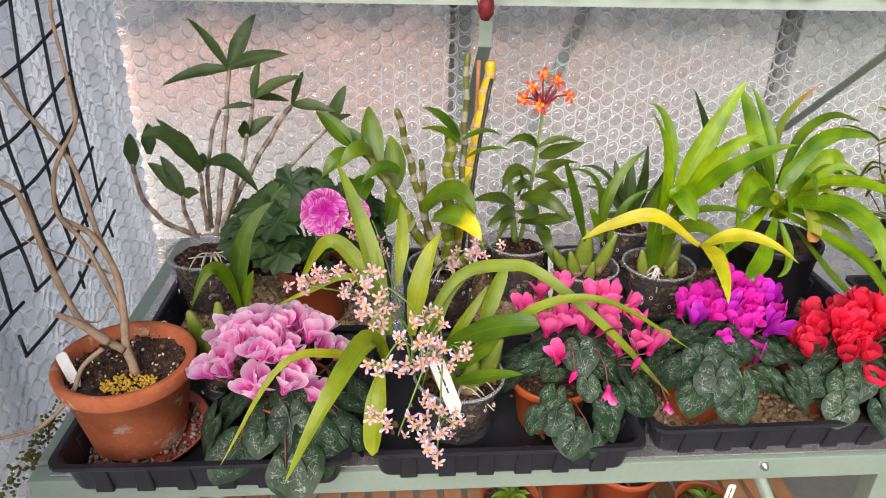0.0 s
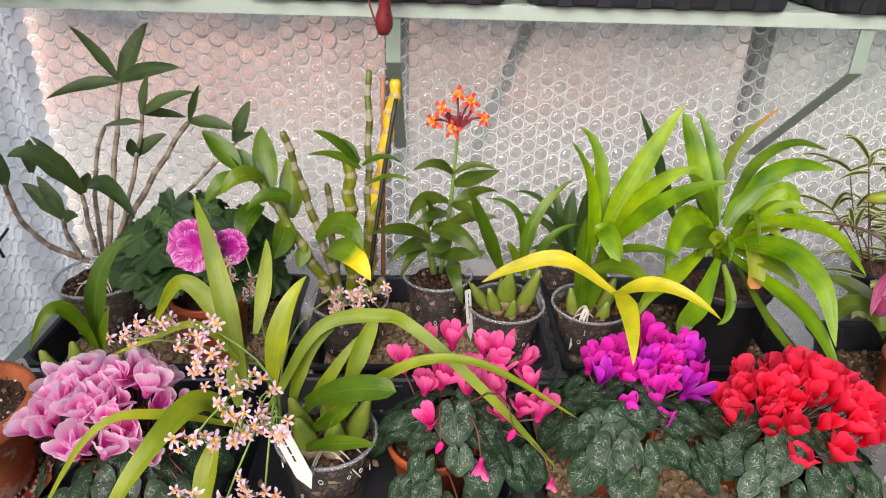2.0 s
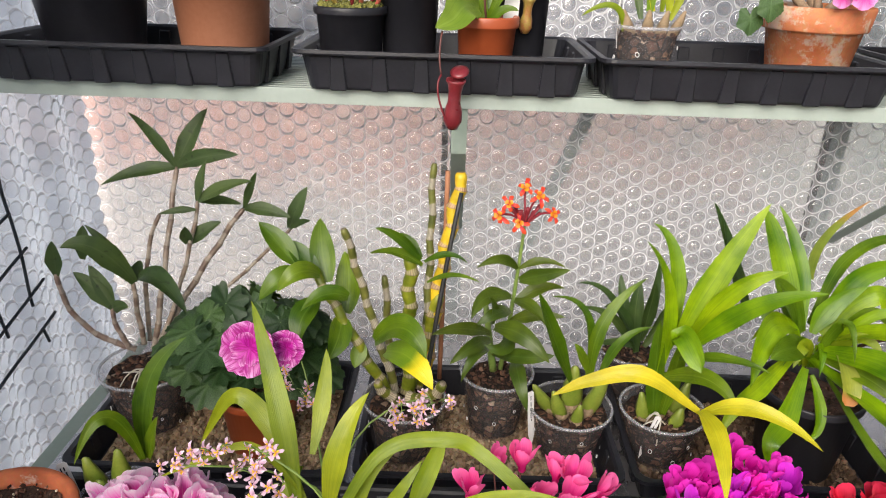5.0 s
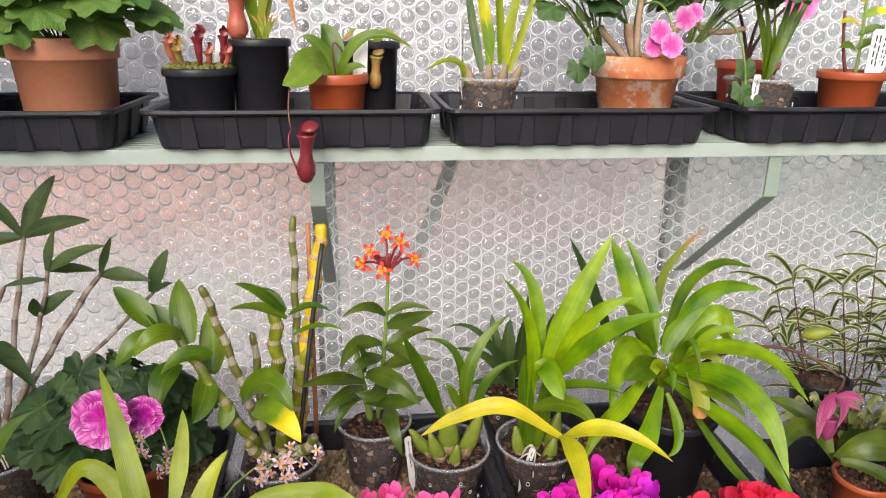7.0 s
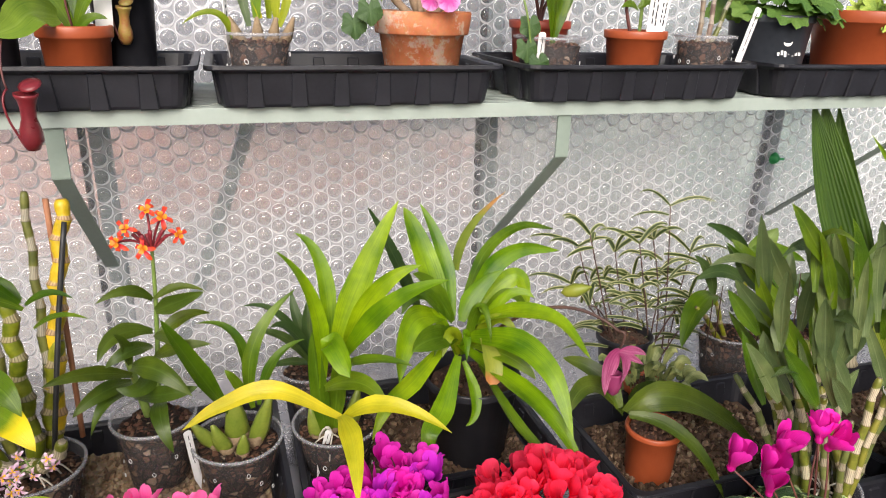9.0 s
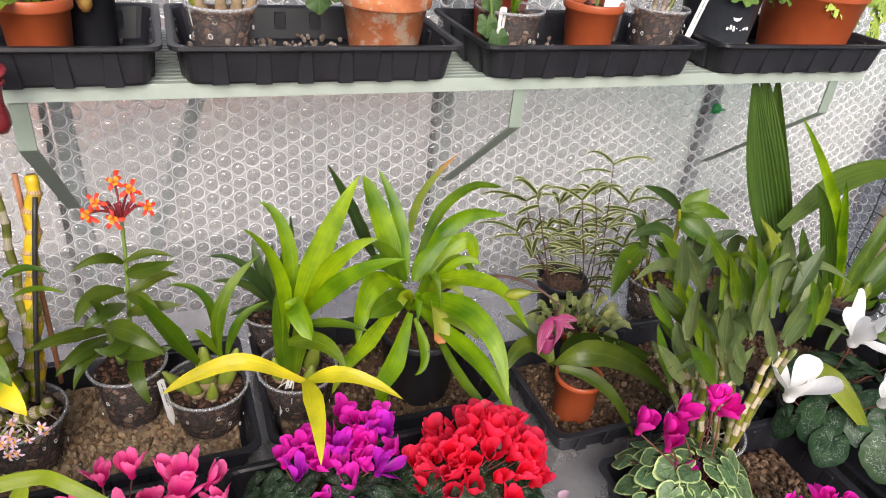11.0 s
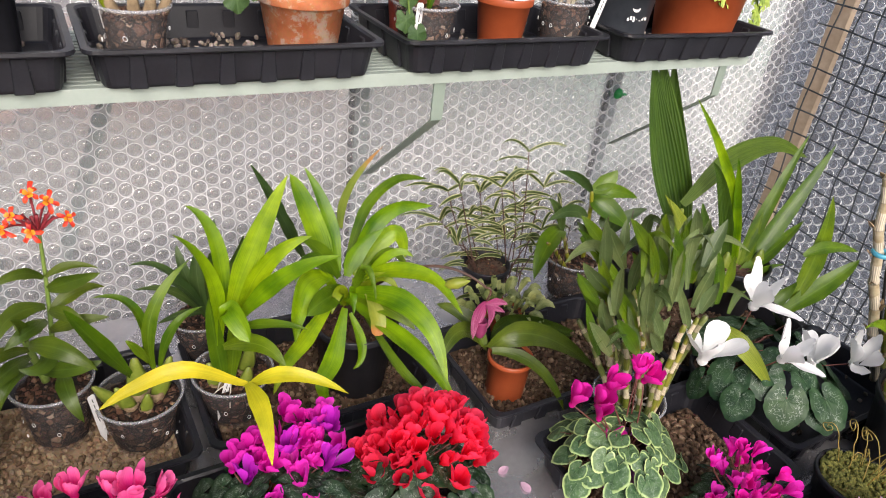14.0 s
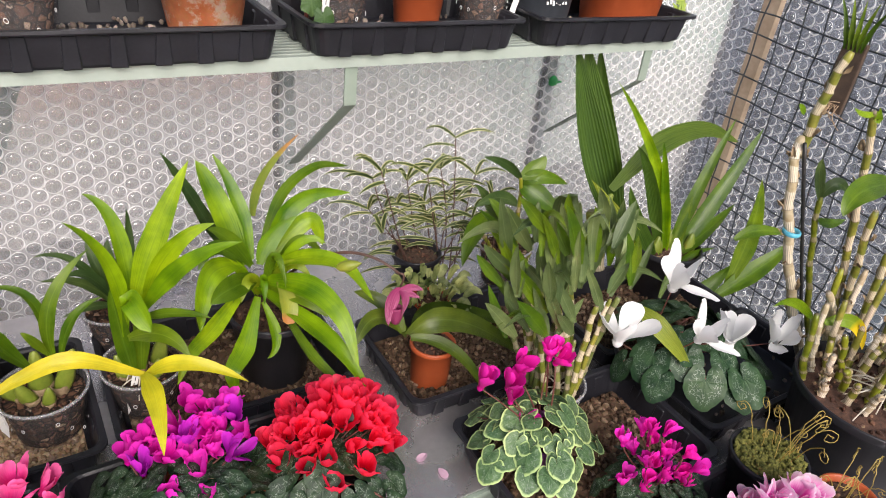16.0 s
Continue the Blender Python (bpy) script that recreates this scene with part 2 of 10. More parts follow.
def patchy_wall(name):
    """Old garden wall: pink brick in soft patches, pale plaster, a green bloom, a grey top; top and foot toned to
    offset the light.
    """
    m, n, l, p = mat(name, 0.9, 0, 0.2)
    co = n.new("ShaderNodeTexCoord").outputs["Object"]
    s = n.new("ShaderNodeSeparateXYZ")
    l.new(co, s.inputs[0])
    t1, t2 = noise_node(n, l, 2.6, 4, co), noise_node(n, l, 9, 5, co)
    f = math_node(n, l, "ADD", math_node(n, l, "MULTIPLY", s.outputs[0], 0.22), math_node(n, l, "MULTIPLY", t1.outputs[0], 0.62))
    col = ramp(n, l, f, [(0.26, (0.57, 0.36, 0.31)), (0.48, (0.55, 0.42, 0.38)), (0.60, (0.58, 0.55, 0.51)), (0.74, (0.54, 0.55, 0.51)), (0.92, (0.36, 0.44, 0.39))])
    zf = math_node(n, l, "ADD", s.outputs[2], math_node(n, l, "MULTIPLY", t1.outputs[0], 0.35))
    # grey top, darkened to hold down the sunlit wrap above the shelf
    col = mixc(n, l, ramp(n, l, math_node(n, l, "MULTIPLY", zf, 0.4), [(0.43, (0, 0, 0)), (0.48, (1, 1, 1))]), col, (0.095, 0.10, 0.115))
    # pale foot, lightened to offset shelf shade on the wrap in front
    col = mixc(n, l, ramp(n, l, math_node(n, l, "MULTIPLY", zf, 0.4), [(0.25, (1, 1, 1)), (0.34, (0, 0, 0))]), col, (0.48, 0.455, 0.43))
    col = mixc(n, l, ramp(n, l, t2.outputs[0], [(0.4, (0, 0, 0)), (0.7, (0.35, 0.35, 0.35))]), col, (0.56, 0.54, 0.52))
    ivy = math_node(n, l, "ADD", math_node(n, l, "MULTIPLY", s.outputs[0], 0.25), math_node(n, l, "MULTIPLY", math_node(n, l, "SUBTRACT", t1.outputs[0], 0.5), 0.5))
    l.new(mixc(n, l, ramp(n, l, ivy, [(0.22, (0, 0, 0)), (0.60, (0.6, 0.6, 0.6))]), col, (0.30, 0.37, 0.33)), p.inputs["Base Color"])
    return m


BRICK = patchy_wall("old_patchy_wall")
TIMBER = plain("fence_timber", (0.10, 0.10, 0.105), (0.19, 0.19, 0.195), 0.85, 0, 9, 0.3)


def clear_plastic(name, amount, tint=(0.95, 0.95, 0.96), rough=0.12, base=(0.7, 0.7, 0.72)):
    m, n, l, p = mat(name, rough, 0, 0.5)
    p.inputs["Base Color"].default_value = (*base, 1)
    see_through(m, n, l, p, amount, tint)
    return m


def wrap_material(name, through_part, milky, rough, white=0.74, crease=0.0, tint=(1.0, 1.0, 1.0)):
    """Thin polythene: part clear, part milky, with a gloss."""
    m, n, l, p = mat(name, rough, 0, 0.5)
    n.remove(p)
    out = n["Material Output"]
    co = n.new("ShaderNodeTexCoord").outputs["Object"]
    t = noise_node(n, l, 14, 5, co)
    tr, tl, gl = n.new("ShaderNodeBsdfTransparent"), n.new("ShaderNodeBsdfTranslucent"), n.new("ShaderNodeBsdfGlossy")
    df = n.new("ShaderNodeBsdfDiffuse")
    df.inputs[0].default_value = (white * tint[0], white * tint[1], min(0.95, white * 1.02 * tint[2]), 1)
    tl.inputs[0].default_value = (0.92 * tint[0], 0.92 * tint[1], 0.93 * tint[2], 1)
    tr.inputs[0].default_value = (0.94 * tint[0], 0.94 * tint[1], 0.95 * tint[2], 1)
    gl.inputs["Roughness"].default_value = rough
    a, b, c = (n.new("ShaderNodeMixShader") for _ in range(3))
    a.inputs[0].default_value = milky
    l.new(df.outputs[0], a.inputs[1])
    l.new(tl.outputs[0], a.inputs[2])
    f = math_node(n, l, "MULTIPLY_ADD", t.outputs[0], 0.5)
    f.node.inputs[2].default_value = through_part - 0.25
    l.new(f, b.inputs[0])
    l.new(a.outputs[0], b.inputs[1])
    l.new(tr.outputs[0], b.inputs[2])
    c.inputs[0].default_value = 0.09
    if crease:
        t3 = noise_node(n, l, 95, 3, co, 0.65)
        k = n.new("ShaderNodeBump")
        k.inputs["Strength"].default_value, k.inputs["Distance"].default_value = crease, 0.004
        l.new(t3.outputs[0], k.inputs["Height"])
        l.new(k.outputs[0], gl.inputs["Normal"])
    l.new(b.outputs[0], c.inputs[1])
    l.new(gl.outputs[0], c.inputs[2])
    l.new(c.outputs[0], out.inputs[0])
    return m


CLEAR = clear_plastic("clear_pot_plastic", 0.92, (0.97, 0.96, 0.96), 0.06, (0.40, 0.40, 0.41))
CLEARRIM = clear_plastic("clear_pot_rim", 0.60, (0.95, 0.95, 0.95), 0.12, (0.50, 0.50, 0.52))
GLASS = clear_plastic("glass", 0.9, (0.97, 0.98, 0.98), 0.03)
FILM = wrap_material("wrap_film", 0.58, 0.45, 0.12, 0.82, 0.9)
CLEARFILM = wrap_material("clear_wrap_film", 0.80, 0.50, 0.12, 0.80, 0.9)
# blue of the sky outside is put into the left wrap's films
FILM_MILKY = wrap_material("sky_tinted_wrap_film", 0.08, 0.66, 0.12, 0.92, 0.9, (0.90, 0.96, 1.03))
ENDFILM = wrap_material("clear_end_wrap_film", 0.62, 0.50, 0.12, 0.70, 0.9, (0.86, 0.93, 1.03))
ENDDISC = wrap_material("clear_end_wrap_disc", 0.80, 0.50, 0.12, 0.70, 0.9, (0.86, 0.93, 1.03))
# disc film of the left wrap, with the same sky blue in its colour
HAZYFILM = wrap_material("hazy_sky_wrap_film", 0.16, 0.66, 0.12, 0.88, 0.9, (0.86, 0.94, 1.03))
BUBBLE = wrap_material("wrap_bubble", 0.90, 0.50, 0.05, 0.60, 0.35)
# white edge that stands in for the bright glints on the bubbles
RIM_GLINT = wrap_material("wrap_bubble_edge_glint", 0.05, 0.20, 0.15, 0.94, 0.3)

L_LIME = leaf_material("lime_strap_leaf", (0.050, 0.130, 0.001), (0.225, 0.355, 0.003), (0.10, 0.18, 0.01), 0.29, amount=0.26)
L_MID = leaf_material("mid_green_leaf", (0.029, 0.078, 0.002), (0.112, 0.186, 0.006), (0.15, 0.24, 0.03), 0.29, amount=0.24)
L_GRASSY = leaf_material("fresh_green_leaf", (0.075, 0.150, 0.010), (0.190, 0.290, 0.030), (0.20, 0.30, 0.06), 0.32, amount=0.16)
L_DARK = leaf_material("dark_green_leaf", (0.024, 0.048, 0.004), (0.086, 0.126, 0.010), (0.10, 0.16, 0.03), 0.30)
L_DULL = leaf_material("dull_green_leaf", (0.020, 0.050, 0.012), (0.065, 0.108, 0.028), (0.15, 0.20, 0.07), 0.36)
L_KING = leaf_material("dusky_green_leaf", (0.024, 0.048, 0.014), (0.062, 0.100, 0.028), (0.10, 0.13, 0.05), 0.38, spots=(0.02, 0.03, 0.012))
L_YELLOW = leaf_material("yellowed_leaf", (0.30, 0.29, 0.006), (0.60, 0.51, 0.016), (0.40, 0.40, 0.02), 0.36, amount=0.08)
L_YTIP = leaf_material("half_yellow_leaf", (0.1, 0.2, 0.01), (0.18, 0.28, 0.015), (0.22, 0.32, 0.03), 0.36, tip=(0.62, (0.70, 0.56, 0.01)))
L_BTIP = leaf_material("leaf_with_brown_tip", (0.12, 0.17, 0.02), (0.26, 0.28, 0.03), None, 0.42, tip=(0.85, (0.42, 0.17, 0.05)))
L_OLIVE = leaf_material("olive_strap_leaf", (0.125, 0.180, 0.004), (0.275, 0.325, 0.010), (0.20, 0.26, 0.01), 0.33, stripes=0.35)
L_GREY = leaf_material("grey_green_leaf", (0.046, 0.082, 0.026), (0.140, 0.185, 0.064), (0.25, 0.30, 0.14), 0.34, amount=0.3)
L_PLEAT = leaf_material("pleated_leaf", (0.025, 0.062, 0.006), (0.085, 0.145, 0.016), None, 0.42, stripes=0.8, pleats=0.8)
L_PLEATY = leaf_material("yellow_pleated_leaf", (0.13, 0.19, 0.015), (0.32, 0.34, 0.04), None, 0.42, stripes=0.85, pleats=0.8)
L_VARG = leaf_material("cream_edged_leaf", (0.030, 0.050, 0.014), (0.062, 0.090, 0.022), None, 0.45, edge=(0.42, 0.42, 0.20))
L_CREAM = leaf_material("cream_green_leaf", (0.030, 0.065, 0.014), (0.46, 0.48, 0.18), (0.05, 0.10, 0.02), 0.42, stripes=0.15, amount=0.35)
L_GER = leaf_material("soft_lobed_leaf", (0.018, 0.052, 0.014), (0.075, 0.140, 0.042), (0.11, 0.18, 0.07), 0.55, stripes=0.15, amount=0.3)
L_GERD = leaf_material("dark_scalloped_leaf", (0.010, 0.032, 0.008), (0.052, 0.105, 0.030), (0.08, 0.14, 0.05), 0.5, stripes=0.15, amount=0.45)
L_GERL = leaf_material("light_lobed_leaf", (0.055, 0.125, 0.02), (0.12, 0.22, 0.04), None, 0.6, stripes=0.15)
L_FRILL = leaf_material("frilly_pale_leaf", (0.25, 0.36, 0.05), (0.42, 0.52, 0.11), None, 0.5, stripes=0.15)


def cyclamen_leaf_material(name, dark, light, vein, marble, edge=None):
    """Heart leaf with branching veins and a silvery marbled zone."""
    m, n, l, p = mat(name, 0.50, 0, 0.3)
    uv = n.new("ShaderNodeUVMap").outputs[0]
    s = n.new("ShaderNodeSeparateXYZ")
    l.new(uv, s.inputs[0])
    ang, rad = s.outputs[0], s.outputs[1]
    info = n.new("ShaderNodeObjectInfo")
    off = n.new("ShaderNodeVectorMath")
    off.operation = "ADD"
    seed = math_node(n, l, "MULTIPLY", info.outputs["Random"], 60.0)
    co = n.new("ShaderNodeTexCoord").outputs["Object"]
    l.new(co, off.inputs[0])
    l.new(seed, off.inputs[1])
    t = noise_node(n, l, 3.2, 3, off.outputs[0])
    t2 = noise_node(n, l, 7.0, 1.6, off.outputs[0], 0.6)
    col = ramp(n, l, t.outputs[0], [(0.35, dark), (0.65, light)])
    bend = math_node(n, l, "MULTIPLY", math_node(n, l, "SUBTRACT", t.outputs[0], 0.5), math_node(n, l, "MULTIPLY", rad, 1.3))
    spoke = math_node(n, l, "ABSOLUTE", math_node(n, l, "SINE", math_node(n, l, "ADD", math_node(n, l, "MULTIPLY", ang, 25.133), bend)))
    zone = math_node(n, l, "ADD", math_node(n, l, "ADD", rad, math_node(n, l, "MULTIPLY", spoke, 0.10)), math_node(n, l, "MULTIPLY", math_node(n, l, "SUBTRACT", t2.outputs[0], 0.5), 0.75))
    zr = ramp(n, l, zone, [(0.38, (0, 0, 0)), (0.52, (1, 1, 1)), (0.78, (1, 1, 1)), (0.90, (0, 0, 0))])
    line = ramp(n, l, math_node(n, l, "ABSOLUTE", math_node(n, l, "SUBTRACT", t2.outputs[0], 0.5)), [(0.008, (1, 1, 1)), (0.026, (0.05, 0.05, 0.05))])
    col = mixc(n, l, math_node(n, l, "MULTIPLY", math_node(n, l, "MULTIPLY", zr, line), marble), col, (0.28, 0.33, 0.28))
    vn = ramp(n, l, math_node(n, l, "MULTIPLY", spoke, math_node(n, l, "ADD", rad, 0.10)), [(0.008, (1, 1, 1)), (0.026, (0, 0, 0))])
    fade = ramp(n, l, rad, [(0.60, (1, 1, 1)), (0.95, (0.15, 0.15, 0.15))])
    col = mixc(n, l, math_node(n, l, "MULTIPLY", math_node(n, l, "MULTIPLY", vn, fade), 0.6), col, vein)
    if edge:
        er = math_node(n, l, "SUBTRACT", math_node(n, l, "ADD", rad, math_node(n, l, "MULTIPLY", math_node(n, l, "SUBTRACT", t2.outputs[0], 0.5), 0.14)), math_node(n, l, "MULTIPLY", spoke, 0.05))
        col = mixc(n, l, ramp(n, l, er, [(0.80, (0, 0, 0)), (0.90, (1, 1, 1))]), col, edge)
    l.new(vary(n, l, col, 0.15), p.inputs["Base Color"])
    bump(n, l, p, spoke, 0.25, 0.002)
    return m


C_DARK = cyclamen_leaf_material("marbled_heart_leaf", (0.006, 0.020, 0.008), (0.020, 0.046, 0.018), (0.22, 0.27, 0.20), 0.62)
C_EDGE = cyclamen_leaf_material("cream_edged_heart_leaf", (0.034, 0.082, 0.028), (0.080, 0.145, 0.058), (0.40, 0.48, 0.32), 0.45, (0.36, 0.47, 0.19))
C_BROAD = cyclamen_leaf_material("broad_heart_leaf", (0.010, 0.036, 0.013), (0.030, 0.068, 0.026), (0.14, 0.20, 0.11), 0.55)


def petal_material(name, inner, outer, through_amount=0.3, veins=None, amount=0.14, edge=0.62, rim=0.0):
    m, n, l, p = mat(name, 0.42, 0, 0.4)
    uv = n.new("ShaderNodeUVMap").outputs[0]
    s = n.new("ShaderNodeSeparateXYZ")
    l.new(uv, s.inputs[0])
    mp = n.new("ShaderNodeMapping")
    mp.inputs["Scale"].default_value = (14, 1.2, 1)
    l.new(uv, mp.inputs[0])
    t = noise_node(n, l, 1, 3, mp.outputs[0])
    across = math_node(n, l, "MULTIPLY", math_node(n, l, "ABSOLUTE", math_node(n, l, "SUBTRACT", s.outputs[0], 0.5)), rim)
    f = math_node(n, l, "ADD", math_node(n, l, "MAXIMUM", s.outputs[1], across), math_node(n, l, "MULTIPLY", math_node(n, l, "SUBTRACT", t.outputs[0], 0.5), 0.5))
    col = ramp(n, l, f, [(max(0.0, edge - 0.3), inner), (edge + 0.25, outer)])
    if veins:
        col = mixc(n, l, ramp(n, l, t.outputs[0], [(0.46, (0, 0, 0)), (0.54, (0.9, 0.9, 0.9))]), col, veins)
    col = vary(n, l, col, amount, 0.0)
    l.new(col, p.inputs["Base Color"])
    bump(n, l, p, t.outputs[0], 0.2, 0.001)
    glow_through(n, l, p, col, through_amount)
    return m


P_RED = petal_material("red_petal", (0.78, 0.004, 0.030), (0.94, 0.050, 0.13), 0.55)
P_PURPLE = petal_material("purple_petal", (0.64, 0.005, 0.34), (0.86, 0.045, 0.58), 0.45)
P_VIOLET = petal_material("violet_petal", (0.34, 0.006, 0.34), (0.58, 0.03, 0.56))
P_PINK = petal_material("bright_pink_petal", (0.74, 0.025, 0.25), (0.92, 0.17, 0.44), 0.40)
P_ROSE = petal_material("white_edged_pink_petal", (0.88, 0.12, 0.58), (0.97, 0.84, 0.93), 0.62, edge=0.74, rim=1.75)
P_MAG = petal_material("magenta_petal", (0.58, 0.004, 0.24), (0.80, 0.02, 0.42))
P_WHITE = petal_material("white_petal", (0.80, 0.80, 0.80), (0.86, 0.86, 0.88), amount=0.04)
P_LILAC = petal_material("lilac_petal", (0.60, 0.34, 0.50), (0.78, 0.60, 0.70))
P_YELLOW = petal_material("yellow_lip", (0.75, 0.40, 0.01), (0.85, 0.55, 0.04))
P_ORANGE = petal_material("orange_red_petal", (0.62, 0.015, 0.045), (0.80, 0.08, 0.02), edge=0.5)
P_AMBER = petal_material("amber_lip", (0.72, 0.22, 0.01), (0.84, 0.36, 0.015))
P_GER = petal_material("veined_magenta_petal", (0.52, 0.02, 0.34), (0.78, 0.34, 0.68), 0.15, veins=(0.36, 0.004, 0.20), edge=0.86, rim=1.15)
P_SOFT = petal_material("soft_pink_petal", (0.62, 0.07, 0.36), (0.80, 0.30, 0.58))
P_SLIP = petal_material("wine_slipper_petal", (0.36, 0.06, 0.17), (0.58, 0.22, 0.36), veins=(0.26, 0.03, 0.11))
BUD = plain("dark_red_bud", (0.16, 0.01, 0.02), (0.28, 0.03, 0.04), 0.5)


# ---- building helpers ----
def thing(name, loc, label, category, group="", kind="", rz=0.0):
    ob = new(name)
    ob.empty_display_size = 0.02
    ob.matrix_basis = pose(*loc, 0, 0, rz)
    return tagged(ob, label, category, group, kind)


def link(name, me, parent=None, label="", loc=None, rot=None, scale=None):
    ob = new(name, me)
    if parent is not None:
        ob.parent = parent
    if loc is not None:
        ob.location = loc
    if rot is not None:
        ob.rotation_euler = rot
    if scale is not None:
        ob.scale = (scale,) * 3 if isinstance(scale, (int, float)) else scale
    return tagged(ob, label)


def mesh(name, verts, faces, material, uvs=None, smooth=True):
    me = bpy.data.meshes.new(name)
    me.from_pydata([tuple(v) for v in verts], [], faces)
    if uvs is not None:
        lay = me.uv_layers.new(name="UVMap")
        idx = np.empty(len(me.loops), dtype=np.int32)
        me.loops.foreach_get("vertex_index", idx)
        lay.data.foreach_set("uv", np.asarray(uvs, dtype=np.float32)[idx].ravel())
    for mt in material if isinstance(material, (list, tuple)) else (material,):
        me.materials.append(mt)
    if smooth:
        me.polygons.foreach_set("use_smooth", [True] * len(me.polygons))
    return me


def part(name, bm, material, parent, label=""):
    me = bpy.data.meshes.new(name)
    bm.to_mesh(me)
    bm.free()
    me.materials.append(material)
    return link(name, me, parent, label)


def box_bm(size, centre=(0, 0, 0), bevel=0.0):
    bm = bmesh.new()
    bmesh.ops.create_cube(bm, size=1)
    bmesh.ops.scale(bm, vec=size, verts=bm.verts)
    bmesh.ops.translate(bm, vec=centre, verts=bm.verts)
    if bevel:
        bmesh.ops.bevel(bm, geom=bm.edges[:], offset=bevel, segments=2, affect="EDGES", profile=0.7)
    return bm


def grid_faces(rows, cols, closed=False, start=0):
    out = []
    for i in range(rows - 1):
        for j in range(cols if closed else cols - 1):
            k = (j + 1) % cols
            out.append((start + i * cols + j, start + i * cols + k, start + (i + 1) * cols + k, start + (i + 1) * cols + j))
    return out


def lathe(name, profile, material, seg=40, wobble=0.0):
    """A turned body from (radius, height) pairs."""
    v = []
    for r, z in profile:
        for j in range(seg):
            a = 2 * math.pi * j / seg
            k = 1 + wobble * math.sin(3 * a + z * 40)
            v.append((r * k * math.cos(a), r * k * math.sin(a), z))
    return mesh(name, v, grid_faces(len(profile), seg, True), material)


def frame_along(pts):
    pts = [Vector(p) for p in pts]
    out = []
    side = None
    for i, p in enumerate(pts):
        t = (pts[min(i + 1, len(pts) - 1)] - pts[max(i - 1, 0)]).normalized()
        if side is None:
            side = t.cross(Vector((0.3, -1, 0.2))).normalized()
        else:
            side = (side - t * side.dot(t)).normalized()
        out.append((p, t, side, t.cross(side)))
    return out


def tube_geo(pts, radii, seg=7, start=0):
    v, uv = [], []
    fr = frame_along(pts)
    for i, (p, t, a, b) in enumerate(fr):
        r = radii[i] if isinstance(radii, (list, tuple)) else radii
        for j in range(seg):
            w = 2 * math.pi * j / seg
            v.append(p + a * (r * math.cos(w)) + b * (r * math.sin(w)))
            uv.append((j / seg, i / (len(fr) - 1)))
    f = grid_faces(len(fr), seg, True, start)
    f.append(tuple(start + j for j in reversed(range(seg))))
    f.append(tuple(start + (len(fr) - 1) * seg + j for j in range(seg)))
    return v, f, uv


def curve3(b, m, t, n):
    """Points on a smooth bow from b through m to t."""
    b, m, t = Vector(b), Vector(m), Vector(t)
    c = 2 * m - (b + t) / 2
    return [b * (1 - s) ** 2 + c * (2 * s * (1 - s)) + t * s * s for s in (i / n for i in range(n + 1))]


def stem(parent, name, material, b, m, t, r0, r1=None, n=8, seg=7):
    r1 = r0 if r1 is None else r1
    v, f, uv = tube_geo(curve3(b, m, t, n), [r0 + (r1 - r0) * i / n for i in range(n + 1)], seg)
    return link(name, mesh(name, v, f, material, uv), parent)


def cane(parent, material, b, m, t, r, joints, name="cane", taper=0.75):
    """A jointed cane: zigzag from node to node, swollen between, with flared nodes."""
    n = joints * 6
    pts = curve3(b, m, t, n)
    side = (Vector(t) - Vector(b)).cross(Vector((0.2, 1, 0))).normalized()
    rad = []
    for i in range(n + 1):
        s = i / n
        ph = (i % 6) / 6
        k = (1.16, 0.93, 0.99, 1.06, 1.08, 1.02)[i % 6]
        rad.append(r * k * (1 - (1 - taper) * s))
        z = abs(((i / 6) % 2) - 1) - 0.5
        pts[i] = pts[i] + side * (z * r * 0.55)
    rad[-1] *= 0.6
    v, f, uv = tube_geo(pts, rad, 12)
    uv = [(a, c * joints) for a, c in uv]
    return link(name, mesh(name, v, f, material, uv), parent)


def cane_material(name, low, high, node, sheath=0.30, skin=0.5):
    """Green or yellow skin, and at each node a papery sheath with fine stripes and a dark scar."""
    m, n, l, p = mat(name, 0.42)
    uv = n.new("ShaderNodeUVMap").outputs[0]
    s = n.new("ShaderNodeSeparateXYZ")
    l.new(uv, s.inputs[0])
    co = n.new("ShaderNodeTexCoord").outputs["Object"]
    t = noise_node(n, l, 60, 4, co)
    t2 = noise_node(n, l, 24, 3, co)
    fr = math_node(n, l, "FRACT", s.outputs[1])
    col = ramp(n, l, t.outputs[0], [(0.35, low), (0.65, high)])
    stripe = math_node(n, l, "ABSOLUTE", math_node(n, l, "SINE", math_node(n, l, "MULTIPLY", s.outputs[0], 47.0)))
    paper = mixc(n, l, ramp(n, l, stripe, [(0.25, (1, 1, 1)), (0.6, (0, 0, 0))]), node, tuple(c * 0.55 for c in node))
    edge = math_node(n, l, "ADD", fr, math_node(n, l, "MULTIPLY", math_node(n, l, "SUBTRACT", t2.outputs[0], 0.5), skin))
    where = ramp(n, l, edge, [(sheath, (1, 1, 1)), (sheath + 0.05, (0, 0, 0))])
    col = mixc(n, l, where, col, paper)
    col = mixc(n, l, ramp(n, l, fr, [(0.0, (0.55, 0.55, 0.55)), (0.035, (0, 0, 0)), (0.975, (0, 0, 0)), (1.0, (0.55, 0.55, 0.55))]), col, (0.045, 0.028, 0.014))
    l.new(vary(n, l, col, 0.12), p.inputs["Base Color"])
    bump(n, l, p, math_node(n, l, "ADD", t.outputs[0], math_node(n, l, "MULTIPLY", stripe, where)), 0.35, 0.002)
    return m


